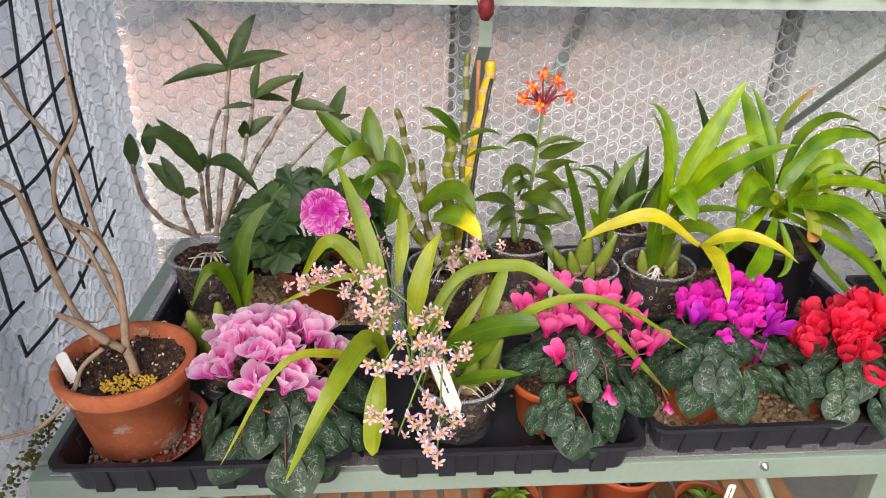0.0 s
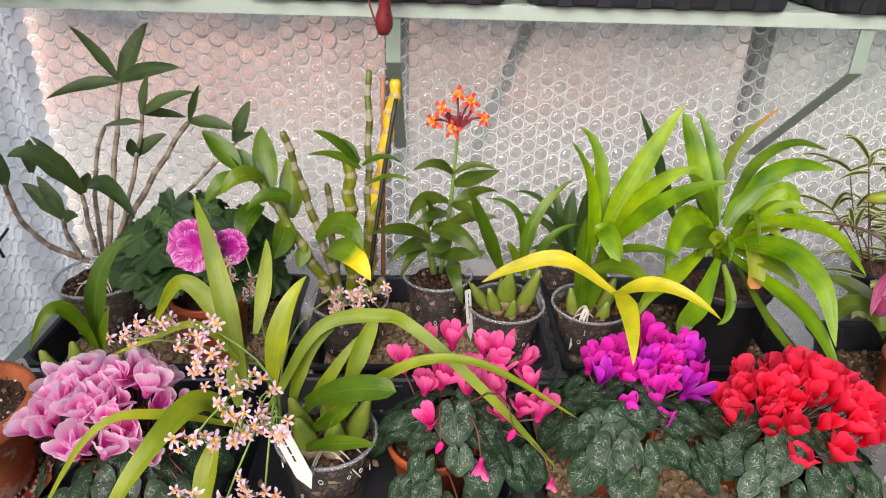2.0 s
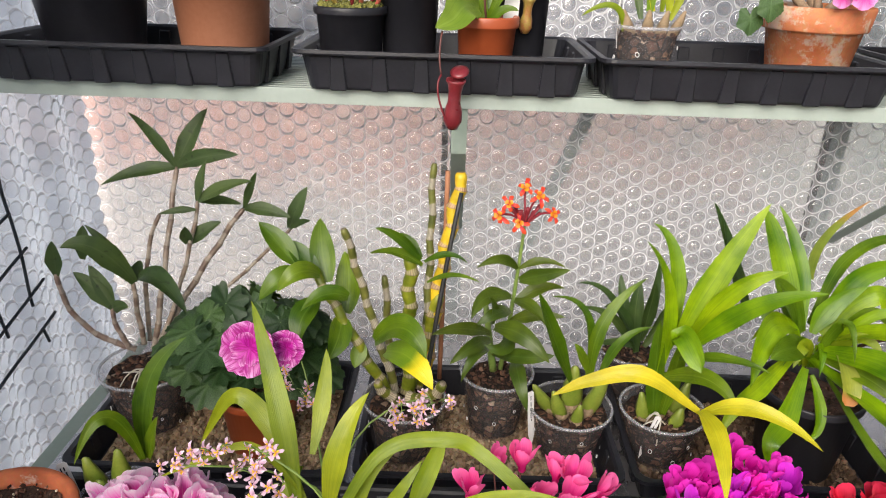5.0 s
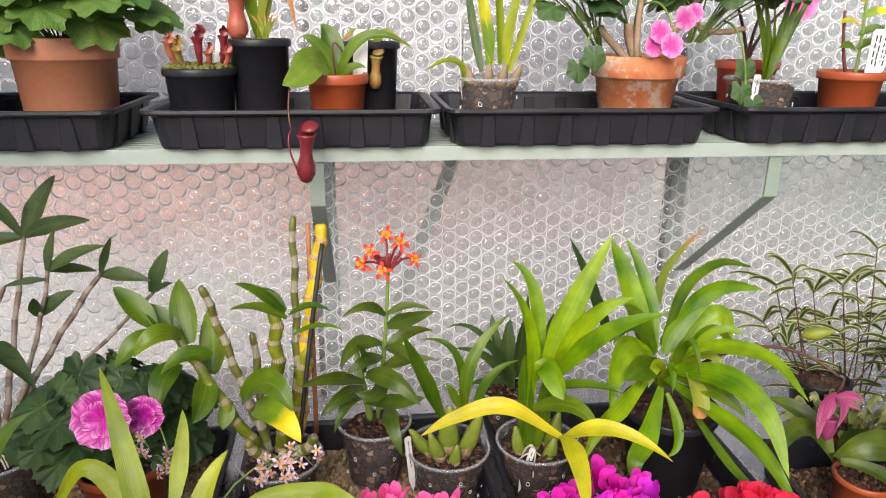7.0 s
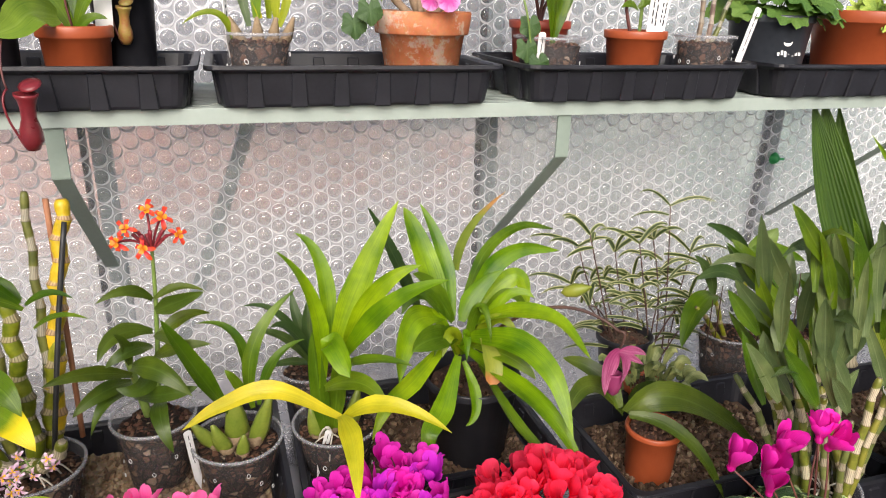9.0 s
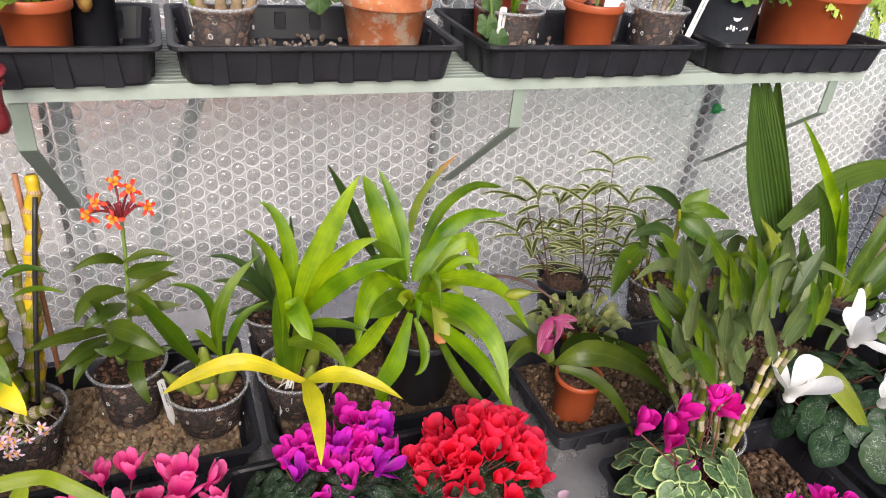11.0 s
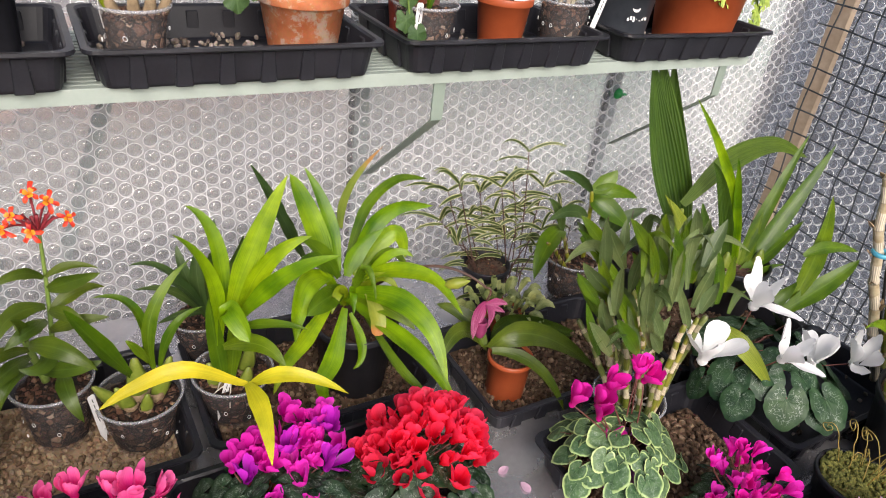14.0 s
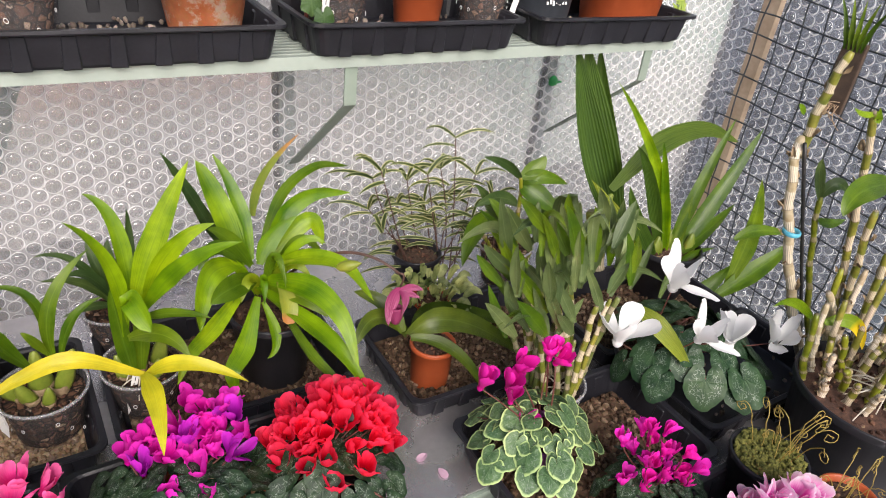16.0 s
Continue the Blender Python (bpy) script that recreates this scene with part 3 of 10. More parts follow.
K_GREEN = cane_material("green_jointed_cane", (0.095, 0.120, 0.004), (0.20, 0.215, 0.012), (0.32, 0.27, 0.15), 0.20)
K_YELLOW = cane_material("yellow_jointed_cane", (0.34, 0.27, 0.006), (0.56, 0.42, 0.014), (0.40, 0.28, 0.14), 0.14, 0.5)
K_OLD = cane_material("old_papery_cane", (0.10, 0.12, 0.012), (0.22, 0.21, 0.03), (0.54, 0.46, 0.32), 0.50, 0.9)
K_DULL = cane_material("dull_green_cane", (0.075, 0.095, 0.020), (0.14, 0.16, 0.045), (0.30, 0.26, 0.17), 0.35, 0.7)
K_DARK = cane_material("banded_old_cane", (0.065, 0.075, 0.012), (0.15, 0.15, 0.03), (0.36, 0.32, 0.24), 0.42, 0.6)
K_KING = cane_material("slender_pale_cane", (0.13, 0.085, 0.065), (0.30, 0.225, 0.165), (0.40, 0.33, 0.26), 0.45, 0.8)
K_WHITE = cane_material("straw_sheathed_cane", (0.30, 0.23, 0.13), (0.48, 0.40, 0.28), (0.62, 0.54, 0.42), 0.6, 0.9)

PROFILES = {
    "strap": lambda s: (0.45 + 0.55 * min(1, s / 0.3)) * (1 - s ** 5) ** 0.75 * (1 - 0.25 * s),
    "oval": lambda s: math.sin(math.pi * min(1, 0.06 + 0.94 * s) ** 0.85) ** 0.75 if s < 1 else 0.02,
    "lance": lambda s: (0.3 + 0.7 * min(1, s / 0.35)) * (1 - s ** 2.2) ** 0.8,
    "grass": lambda s: (0.6 + 0.4 * min(1, s / 0.2)) * (1 - s ** 3),
    "blunt": lambda s: (0.4 + 0.6 * min(1, s / 0.4)) * (1 - s ** 9) ** 0.6,
}


def smooth_path(pts, n):
    """Points on a smooth line through all of pts."""
    pts = [Vector(p) for p in pts]
    ends = [pts[0] * 2 - pts[1], *pts, pts[-1] * 2 - pts[-2]]
    out = []
    for i in range(n + 1):
        f = i / n * (len(pts) - 1)
        k = min(int(f), len(pts) - 2)
        u, (a, b, c, d) = f - k, ends[k:k + 4]
        out.append(0.5 * (2 * b + (c - a) * u + (2 * a - 5 * b + 4 * c - d) * u * u + (3 * b - a - 3 * c + d) * u ** 3))
    return out


def leaf(parent, material, b, m, t, w, prof="strap", fold=0.34, n=14, face=(0.1, -0.75, 0.66), wave=0.03, name="leaf", label=""):
    """One leaf blade from b over m (a point, or several) to t, w wide, slightly channelled."""
    if isinstance(m, list):
        n = 8 * len(m) + 4
        pts = smooth_path([b, *m, t], n)
    else:
        pts = curve3(b, m, t, n)
    face = Vector(face) + Vector((random.uniform(-0.25, 0.25), random.uniform(-0.2, 0.2), random.uniform(-0.2, 0.2)))
    wf = PROFILES[prof]
    v, uv = [], []
    ph, tw, wide = random.uniform(0, 6), random.uniform(-0.55, 0.55), random.uniform(0.9, 1.12)
    for i, p in enumerate(pts):
        s = i / n
        tg = (pts[min(i + 1, n)] - pts[max(i - 1, 0)]).normalized()
        side = tg.cross(face)
        side = side.normalized() if side.length > 1e-4 else Vector((1, 0, 0))
        nor = side.cross(tg).normalized()
        ca, sa = math.cos(tw * s), math.sin(tw * s)
        side, nor = side * ca + nor * sa, nor * ca - side * sa
        hw = w * wide * 0.5 * max(0.015, wf(s))
        for j in range(5):
            u = (j - 2) / 2
            lift = fold * abs(u) ** 1.3 * hw + wave * hw * math.sin(ph + 9 * s + 2 * u) * abs(u)
            v.append(p + side * (hw * u) + nor * lift)
            uv.append((j / 4, s))
    return link(name, mesh(name, v, grid_faces(n + 1, 5), material, uv), parent, label)


def pot(parent, kind, r, h, material, rim=0.012, soil=SOIL, taper=0.74, fill=0.86, label=""):
    """A round pot with a rim band, and what fills it."""
    rb, th = r * taper, 0.0035 if kind != "clay" else 0.008
    ri = rb + (r - rb) * ((h - rim) / h)
    lip = 0.003 if kind != "clay" else 0.005
    body = [(0.002, 0.004), (rb * 0.9, 0.004), (rb * 0.93, 0.0), (rb, 0.001), (rb + 0.001, 0.004), (ri - 0.001, h - rim - 0.001), (ri + lip * 0.8, h - rim),
            (ri + lip, h - rim + 0.002), (r + lip * 0.6, h - 0.002), (r + lip * 0.3, h), (r - th * 0.5, h), (r - th, h - 0.002), (rb + (r - rb) * 0.8 - th, h * 0.75), (rb - th, 0.008), (0.002, 0.008)]
    p = link("pot", lathe("pot", body, material, 48), parent, label)
    z = h * fill
    rs = rb + (r - rb) * fill - th - 0.001
    v, seg, rings = [], 44, 13
    for i in range(rings + 1):
        for j in range(seg):
            a = 2 * math.pi * j / seg
            rr = rs * i / rings
            v.append((rr * math.cos(a) + 0.0001 * i, rr * math.sin(a), z + noise.noise(Vector((rr * 90 * math.cos(a), rr * 90 * math.sin(a), r * 50))) * 0.004 + noise.noise(Vector((rr * 330 * math.cos(a), rr * 330 * math.sin(a), r * 50))) * 0.0028))
    if kind == "clear":
        for k, zz in ((0.99, h * 0.5), (0.97, 0.012)):
            rl = (rb + (r - rb) * zz / h - th - 0.002)
            for j in range(seg):
                a = 2 * math.pi * j / seg
                v.append((rl * math.cos(a), rl * math.sin(a), zz))
        rings += 2
    link("compost", mesh("compost", v, grid_faces(rings + 1, seg, True), PACKED if kind == "clear" else soil), parent)
    if kind == "clear":
        link("rim", lathe("rim", [(r - 0.001, h - 0.003), (r + 0.0022, h - 0.003), (r + 0.0026, h - 0.0005), (r + 0.0018, h + 0.001), (r - 0.001, h + 0.001), (r - 0.0016, h - 0.001), (r - 0.001, h - 0.003)], CLEARRIM, 48), parent)
        drain_holes(p, r, rb, h, 12, int(r * 10000))
    chips = 90 if kind == "clear" or soil is BARK else 60
    pebbles(parent, "bark_chip", BARKCHIP if soil in (BARK, SOIL) else soil, chips, rs * 0.93, z, 0.0018, 0.0060)
    return z


HOLE = []


def drain_holes(parent, r, rb, h, count, seed):
    """Small moulded rings round the holes of a clear pot."""
    if not HOLE:
        v = []
        for i in range(10):
            for q in range(4):
                a, c = 6.2832 * i / 10, 6.2832 * q / 4
                rr = 0.0024 + 0.0004 * math.cos(c)
                v.append((rr * math.cos(a), 0.0006 * math.sin(c), rr * math.sin(a) * 1.3))
        f = [(i * 4 + q, ((i + 1) % 10) * 4 + q, ((i + 1) % 10) * 4 + (q + 1) % 4, i * 4 + (q + 1) % 4) for i in range(10) for q in range(4)]
        HOLE.append(mesh("drain_hole", v, f, LABEL))
    rnd = random.Random(seed)
    for i in range(count):
        a = 6.2832 * i / count + rnd.uniform(-0.2, 0.2)
        z = h * rnd.uniform(0.2, 0.75)
        rr = rb + (r - rb) * z / h + 0.001
        link("drain_hole", HOLE[0], parent, "", (rr * math.cos(a), rr * math.sin(a), z), (0, rnd.uniform(-0.5, 0.5), a + math.pi / 2), rnd.uniform(0.7, 1.1))


ICO = bmesh.new()
bmesh.ops.create_icosphere(ICO, subdivisions=1, radius=1)
ICO_V = [v.co.copy() for v in ICO.verts]
ICO_F = [tuple(v.index for v in f.verts) for f in ICO.faces]
ICO.free()


def blobs(spots, seed=1, flat=0.6):
    """Many small uneven stones as one set of vertices and faces."""
    rnd = random.Random(seed)
    v, f = [], []
    for x, y, z, r in spots:
        rot = Euler((rnd.uniform(0, 6), rnd.uniform(0, 6), rnd.uniform(0, 6))).to_matrix()
        sc = Vector((1, rnd.uniform(0.65, 1.0), rnd.uniform(flat * 0.8, flat * 1.2)))
        k = len(v)
        for c in ICO_V:
            q = Vector((c.x * sc.x, c.y * sc.y, c.z * sc.z)) * (r * rnd.uniform(0.85, 1.1))
            q = rot @ q
            v.append((x + q.x, y + q.y, z + q.z))
        f += [tuple(k + i for i in t) for t in ICO_F]
    return v, f


def pebbles(parent, name, material, count, radius, z, r0, r1, seed=None):
    rnd = random.Random(seed if seed is not None else count + int(radius * 1000))
    s = []
    for _ in range(count):
        a, d = rnd.uniform(0, 6.283), radius * math.sqrt(rnd.random())
        s.append((d * math.cos(a), d * math.sin(a), z + rnd.uniform(-0.001, 0.002), rnd.uniform(r0, r1)))
    v, f = blobs(s, count)
    ob = link(name, mesh(name, v, f, material, smooth=False), parent)
    return tagged(ob, kind="stuff")


def rrect(lx, ly, r, seg=4):
    pts = []
    for cx, cy, a0 in ((lx / 2 - r, ly / 2 - r, 0), (-lx / 2 + r, ly / 2 - r, 90), (-lx / 2 + r, -ly / 2 + r, 180), (lx / 2 - r, -ly / 2 + r, 270)):
        for i in range(seg + 1):
            a = radians(a0 + 90 * i / seg)
            pts.append((cx + r * math.cos(a), cy + r * math.sin(a)))
    return pts


TRAY_H = 0.052


def tray_mesh(lx, ly):
    loops = []
    for dx, z, r in ((-0.046, 0.0, 0.012), (-0.040, 0.0005, 0.014), (-0.036, 0.004, 0.016), (-0.022, TRAY_H - 0.010, 0.02), (-0.018, TRAY_H - 0.006, 0.02), (-0.002, TRAY_H - 0.006, 0.018), (0.0, TRAY_H - 0.004, 0.018),
                     (-0.001, TRAY_H, 0.018), (-0.016, TRAY_H, 0.02), (-0.022, TRAY_H - 0.003, 0.02), (-0.041, 0.006, 0.016), (-0.05, 0.004, 0.012)):
        loops.append([(x, y, z) for x, y in rrect(lx + dx, ly + dx, r)])
    n = len(loops[0])
    v = [p for lp in loops for p in lp]
    f = grid_faces(len(loops), n, True)
    f.append(tuple(reversed(range(n))))
    f.append(tuple((len(loops) - 1) * n + i for i in range(n)))
    return mesh("body", v, f, BLACK, smooth=False)


def rib_mesh():
    bm = bmesh.new()
    bmesh.ops.create_cube(bm, size=1)
    for q in bm.verts:
        top = q.co.z > 0
        q.co = Vector((q.co.x * (0.017 if top else 0.022), (q.co.y * 0.006) + (-0.0068 if top else -0.0016), 0.040 if top else -0.004))
    bmesh.ops.bevel(bm, geom=bm.edges[:], offset=0.0015, segments=1, affect="EDGES")
    me = bpy.data.meshes.new("rib")
    bm.to_mesh(me)
    bm.free()
    me.materials.append(BLACK)
    return me


RIB = rib_mesh()
TRAYS = {}


def tray(x, y, z, lx=0.355, ly=0.235, rz=0.0, gravel=0, label="black ribbed plastic seed tray", seed=0, grit=None, ribs=True, group="trays on the bench"):
    ob = thing("seed_tray", (x, y, z), label, "tray", group, rz=rz)
    key = (lx, ly)
    if key not in TRAYS:
        TRAYS[key] = tray_mesh(lx, ly)
    link("body", TRAYS[key], ob)
    if ribs:
        for k in range(6):
            px = (k - 2.5) * (lx - 0.07) / 6 * 1.02
            for sgn in (1, -1):
                link("rib", RIB, ob, "", (px, sgn * -(ly / 2 - 0.0185), 0.004), (0, 0, 0 if sgn == 1 else math.pi))
        for k in range(3):
            py = (k - 1) * (ly - 0.07) / 3
            for sgn in (1, -1):
                link("rib", RIB, ob, "", (sgn * (lx / 2 - 0.0185), py, 0.004), (0, 0, sgn * math.pi / 2))
    if gravel:
        rnd = random.Random(seed)
        s = [(rnd.uniform(-lx / 2 + 0.03, lx / 2 - 0.03), rnd.uniform(-ly / 2 + 0.03, ly / 2 - 0.03), 0.007 + rnd.uniform(0, 0.008), rnd.uniform(0.0035, 0.0075)) for _ in range(gravel * 3 if gravel > 200 else gravel)]
        if gravel > 200:
            nx, ny = 30, 20
            bed = [((i / nx - 0.5) * (lx - 0.052), (j / ny - 0.5) * (ly - 0.052), 0.0095 + 0.004 * noise.noise(Vector((i * 0.7, j * 0.7, seed)))) for j in range(ny + 1) for i in range(nx + 1)]
            link("gravel_bed", mesh("gravel_bed", bed, grid_faces(ny + 1, nx + 1), grit or GRAVEL, smooth=False), ob, "bed of gravel")
        v, f = blobs(s, seed + 1)
        tagged(link("gravel", mesh("gravel", v, f, grit or GRAVEL, smooth=False), ob, "loose gravel"), kind="stuff")
    return ob


def plant_label(parent, loc, h, w, lean=(0, 0, 0), lines=3, seed=0, text=None):
    """A white plastic label pushed into the pot, with bars for its handwriting."""
    bm = bmesh.new()
    pts = [(-w / 2, h), (-w * 0.3, h + w * 0.22), (w * 0.3, h + w * 0.22), (w / 2, h), (w / 2, 0.02), (0, 0), (-w / 2, 0.02)]
    fr = [bm.verts.new((x, -0.0006, z)) for x, z in pts]
    bk = [bm.verts.new((x, 0.0006, z)) for x, z in pts]
    bm.faces.new(fr[::-1]), bm.faces.new(bk)
    for i in range(len(pts)):
        k = (i + 1) % len(pts)
        bm.faces.new((fr[i], fr[k], bk[k], bk[i]))
    bmesh.ops.recalc_face_normals(bm, faces=bm.faces)
    ob = part("plant_label", bm, LABEL, parent, "white plastic plant label with faint handwriting")
    ob.location, ob.rotation_euler = loc, [radians(a) for a in lean]
    rnd = random.Random(seed)
    bm = bmesh.new()
    for k in range(lines):
        x = (k - (lines - 1) / 2) * w * 0.3
        z = h * 0.95
        while z > h * 0.45:
            q = rnd.uniform(0.004, 0.011)
            bmesh.ops.create_cube(bm, size=1, matrix=Matrix.LocRotScale((x + rnd.uniform(-0.0005, 0.0005), -0.0011, z - q / 2), None, (w * 0.10, 0.0006, q)))
            z -= q + rnd.uniform(0.001, 0.004)
    if lines:
        part("writing", bm, INK, ob)
    return ob


# ---- the greenhouse ----
XL, XR, YB, YF = -0.60, 2.02, 0.64, -2.1
ground = link("ground", mesh("ground", [(-40, -40, 0), (40, -40, 0), (40, 60, 0), (-40, 60, 0)], [(0, 1, 2, 3)], GROUND))
tagged(ground, "grey paving slabs under and round the greenhouse", "ground", kind="structure")


def wall_frame(name, a, b, top, label):
    """One glazed side: sill, eaves rail, upright bars and panes between a and b."""
    ob = thing(name, (0, 0, 0), label, "wall", kind="structure")
    a, b = Vector((*a, 0)), Vector((*b, 0))
    d = (b - a)
    ln = d.length
    rz = math.atan2(d.y, d.x)
    count = max(2, round(ln / 0.67))
    for nm, z, hh in (("sill", 0.03, 0.06), ("eaves_rail", top, 0.05)):
        q = part(nm, box_bm((ln, 0.05, hh), (0, 0, 0), 0.004), ALU, ob)
        q.location, q.rotation_euler = (a + b) / 2 + Vector((0, 0, z)), (0, 0, rz)
    for k in range(count):
        q = part("pane", box_bm((ln / count - 0.03, 0.004, top - 0.06)), GLASS, ob)
        q.location, q.rotation_euler = a + d * ((k + 0.5) / count) + Vector((0, 0, top / 2 + 0.03)), (0, 0, rz)
        q.visible_shadow = False
    return ob


def upright(parent, x, y, top, rz=0.0):
    q = part("glazing_bar", box_bm((0.030, 0.028, top - 0.1), (0.018, 0, top / 2), 0.003), ALU, parent)
    q.location, q.rotation_euler = (x, y, 0), (0, 0, rz)
    s = part("glazing_rubber", box_bm((0.011, 0.010, top - 0.12), (-0.006, -0.014, top / 2), 0.002), RUBBER, parent)
    s.location, s.rotation_euler = (x, y, 0), (0, 0, rz)


TOP = 1.72
wall_back = wall_frame("wall_back", (XL, YB + 0.02), (XR, YB + 0.02), TOP, "glazed back side of the greenhouse with painted bars")
for bx in (0.050, 0.727, 1.400):
    upright(wall_back, bx, YB + 0.02, TOP)
wall_left = wall_frame("wall_left", (XL - 0.02, YF), (XL - 0.02, YB), TOP, "glazed left end of the greenhouse")
wall_right = wall_frame("wall_right", (XR + 0.02, YB), (XR + 0.02, YF), TOP, "glazed right end of the greenhouse")
wall_front = wall_frame("wall_front", (XR, YF), (XL, YF), TOP, "glazed front side of the greenhouse")
for wx, obw in ((XL - 0.02, wall_left), (XR + 0.02, wall_right)):
    for wy in (-0.05, -0.73, -1.4):
        upright(obw, wx, wy, TOP, math.pi / 2)
# a sloping brace behind the wrap
brace = part("brace", box_bm((0.024, 0.012, 0.62), (0, 0, 0), 0.003), ALU, wall_back)
brace.location, brace.rotation_euler = (0.245, YB + 0.01, 1.07), (0, radians(20), 0)
roof = thing("roof", (0, 0, 0), "glazed pitched roof with painted bars", "roof", kind="structure")
ym, zr = (YB + YF) / 2, 2.45
for ya, yb in ((YB + 0.02, ym), (YF, ym)):
    for k in range(4):
        xa, xb = XL + (XR - XL) * k / 4, XL + (XR - XL) * (k + 1) / 4
        v = [(xa + 0.012, ya, TOP + 0.03), (xb - 0.012, ya, TOP + 0.03), (xb - 0.012, yb, zr), (xa + 0.012, yb, zr)]
        v += [(x, y, z + 0.004) for x, y, z in v]
        q = link("pane", mesh("pane", v, [(0, 1, 2, 3), (7, 6, 5, 4), (0, 4, 5, 1), (1, 5, 6, 2), (2, 6, 7, 3), (3, 7, 4, 0)], GLASS, smooth=False), roof)
        q.visible_shadow = False
    for k in range(5):
        x = XL + (XR - XL) * k / 4
        stem(roof, "roof_bar", ALU, (x, ya, TOP + 0.02), (x, (ya + yb) / 2, (TOP + 0.02 + zr) / 2), (x, yb, zr), 0.014, n=2, seg=4)
stem(roof, "ridge", ALU, (XL, ym, zr + 0.01), ((XL + XR) / 2, ym, zr + 0.01), (XR, ym, zr + 0.01), 0.025, n=2, seg=6)


def bubble_sheet(name, origin, ux, width, z0, z1, inward, label, seed, webbing, disc, pitch=0.0290, pleat=0.0, side=-90.0, drift=0.0, tilt=0.0):
    """Bubble wrap hung on a wall: upright columns of bubbles. Each cell is a clear disc in a milky web, under a clear
    dome whose pressed edge widens on one side into a white crescent in the shape of its highlight."""
    ob = thing(name, (0, 0, 0), label, "bubble wrap", kind="structure")
    o, ux, inw, up = Vector(origin), Vector(ux), Vector(inward), Vector((0, 0, 1))
    rnd = random.Random(seed)

    def slack(u, w):
        return pleat * math.sin(u * 46 + 3 * noise.noise(Vector((u * 4, w * 1.5, 7)))) + 0.006 * noise.noise(Vector((u * 3.1 + seed, w * 2.3, seed))) + 0.0035 * noise.noise(Vector((u * 14, w * 11 + seed, 3)))

    def at(u, w, h=0.0):
        return o + ux * u + up * (z0 + w) + inw * (slack(u, w) + h)

    seg = 12
    col = pitch * 0.866
    hexagon = []
    for q in range(seg):
        a = 2 * math.pi * q / seg
        hexagon.append((pitch * 0.5 / math.cos((a + math.pi / 6) % (math.pi / 3) - math.pi / 6), a))
    webv, webf, webm, dv, df, rv, rf = [], [], [], [], [], [], []
    i, u = 0, col * 0.5
    while u < width - col * 0.4:
        w = pitch * (0.5 if i % 2 else 1.0)
        while w < z1 - z0 - pitch * 0.4:
            sway = tilt * u
            k = len(webv)
            rr = rnd.uniform(0.0124, 0.0134)
            du, dw = rnd.uniform(-0.0012, 0.0012), rnd.uniform(-0.0012, 0.0012) + sway
            ecc, ang = rnd.uniform(0.88, 1.05), rnd.uniform(0, 3.14)
            ring = []
            for q in range(seg):
                a = 2 * math.pi * q / seg
                e = rr * (1 - (1 - ecc) * math.cos(a - ang) ** 2)
                ring.append((e * math.cos(a), e * math.sin(a)))
            for (hr, a) in hexagon:
                a2 = a + math.pi / 6
                webv.append(at(u + hr * math.cos(a2), w + sway + hr * math.sin(a2)))
            for x, y in ring:
                webv.append(at(u + du + x, w + dw + y, 0.0003))
            webv.append(at(u + du, w + dw, 0.0003))
            for q in range(seg):
                q2 = (q + 1) % seg
                webf.append((k + (q - 1) % seg, k + q, k + seg + q2, k + seg + q))
                webm.append(0)
                webf.append((k + seg + q, k + seg + q2, k + 2 * seg))
                webm.append(1)
            # the dome, some of them half collapsed
            flat = rnd.random() < 0.22
            hh = rnd.uniform(0.002, 0.004) if flat else rnd.uniform(0.006, 0.0085)
            kd = len(dv)
            for fr, hz in ((1.0, 0.0), (0.95, 0.40), (0.80, 0.80), (0.42, 1.0)):
                for q, (x, y) in enumerate(ring):
                    crumple = rnd.uniform(-0.0016, 0.0016) if flat and fr < 0.9 else rnd.uniform(-0.0003, 0.0003)
                    dv.append(at(u + du + x * fr, w + dw + y * fr, 0.0006 + hh * hz + crumple))
            dv.append(at(u + du, w + dw, 0.0006 + hh * (0.6 if flat else 1.02)))
            for b in range(3):
                for q in range(seg):
                    q2 = (q + 1) % seg
                    df.append((kd + b * seg + q, kd + b * seg + q2, kd + (b + 1) * seg + q2, kd + (b + 1) * seg + q))
            for q in range(seg):
                df.append((kd + 3 * seg + q, kd + 3 * seg + (q + 1) % seg, kd + 4 * seg))
            # the highlight, shaped as a white crescent: widest towards 'side', wandering over the sheet
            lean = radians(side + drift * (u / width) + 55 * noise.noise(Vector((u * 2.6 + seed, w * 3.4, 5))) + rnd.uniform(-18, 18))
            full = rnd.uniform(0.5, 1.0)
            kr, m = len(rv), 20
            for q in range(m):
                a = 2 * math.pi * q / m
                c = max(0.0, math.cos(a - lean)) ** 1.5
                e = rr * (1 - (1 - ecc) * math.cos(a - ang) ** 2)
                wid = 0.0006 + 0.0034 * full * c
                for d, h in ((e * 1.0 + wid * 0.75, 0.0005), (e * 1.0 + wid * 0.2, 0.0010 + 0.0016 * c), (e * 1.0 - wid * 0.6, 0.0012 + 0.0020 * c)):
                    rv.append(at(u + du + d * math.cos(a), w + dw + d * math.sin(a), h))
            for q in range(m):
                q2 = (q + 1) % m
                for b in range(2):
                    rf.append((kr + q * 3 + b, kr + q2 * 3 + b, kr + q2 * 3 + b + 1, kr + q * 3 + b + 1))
            w += pitch
        i += 1
        u += col
    me = mesh("film", webv, webf, (webbing, disc))
    me.polygons.foreach_set("material_index", webm)
    link("film", me, ob)
    for nm, vv, ff, mt in (("bubble", dv, df, BUBBLE), ("bubble_edge", rv, rf, RIM_GLINT)):
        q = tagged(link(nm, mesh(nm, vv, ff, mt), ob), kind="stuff")
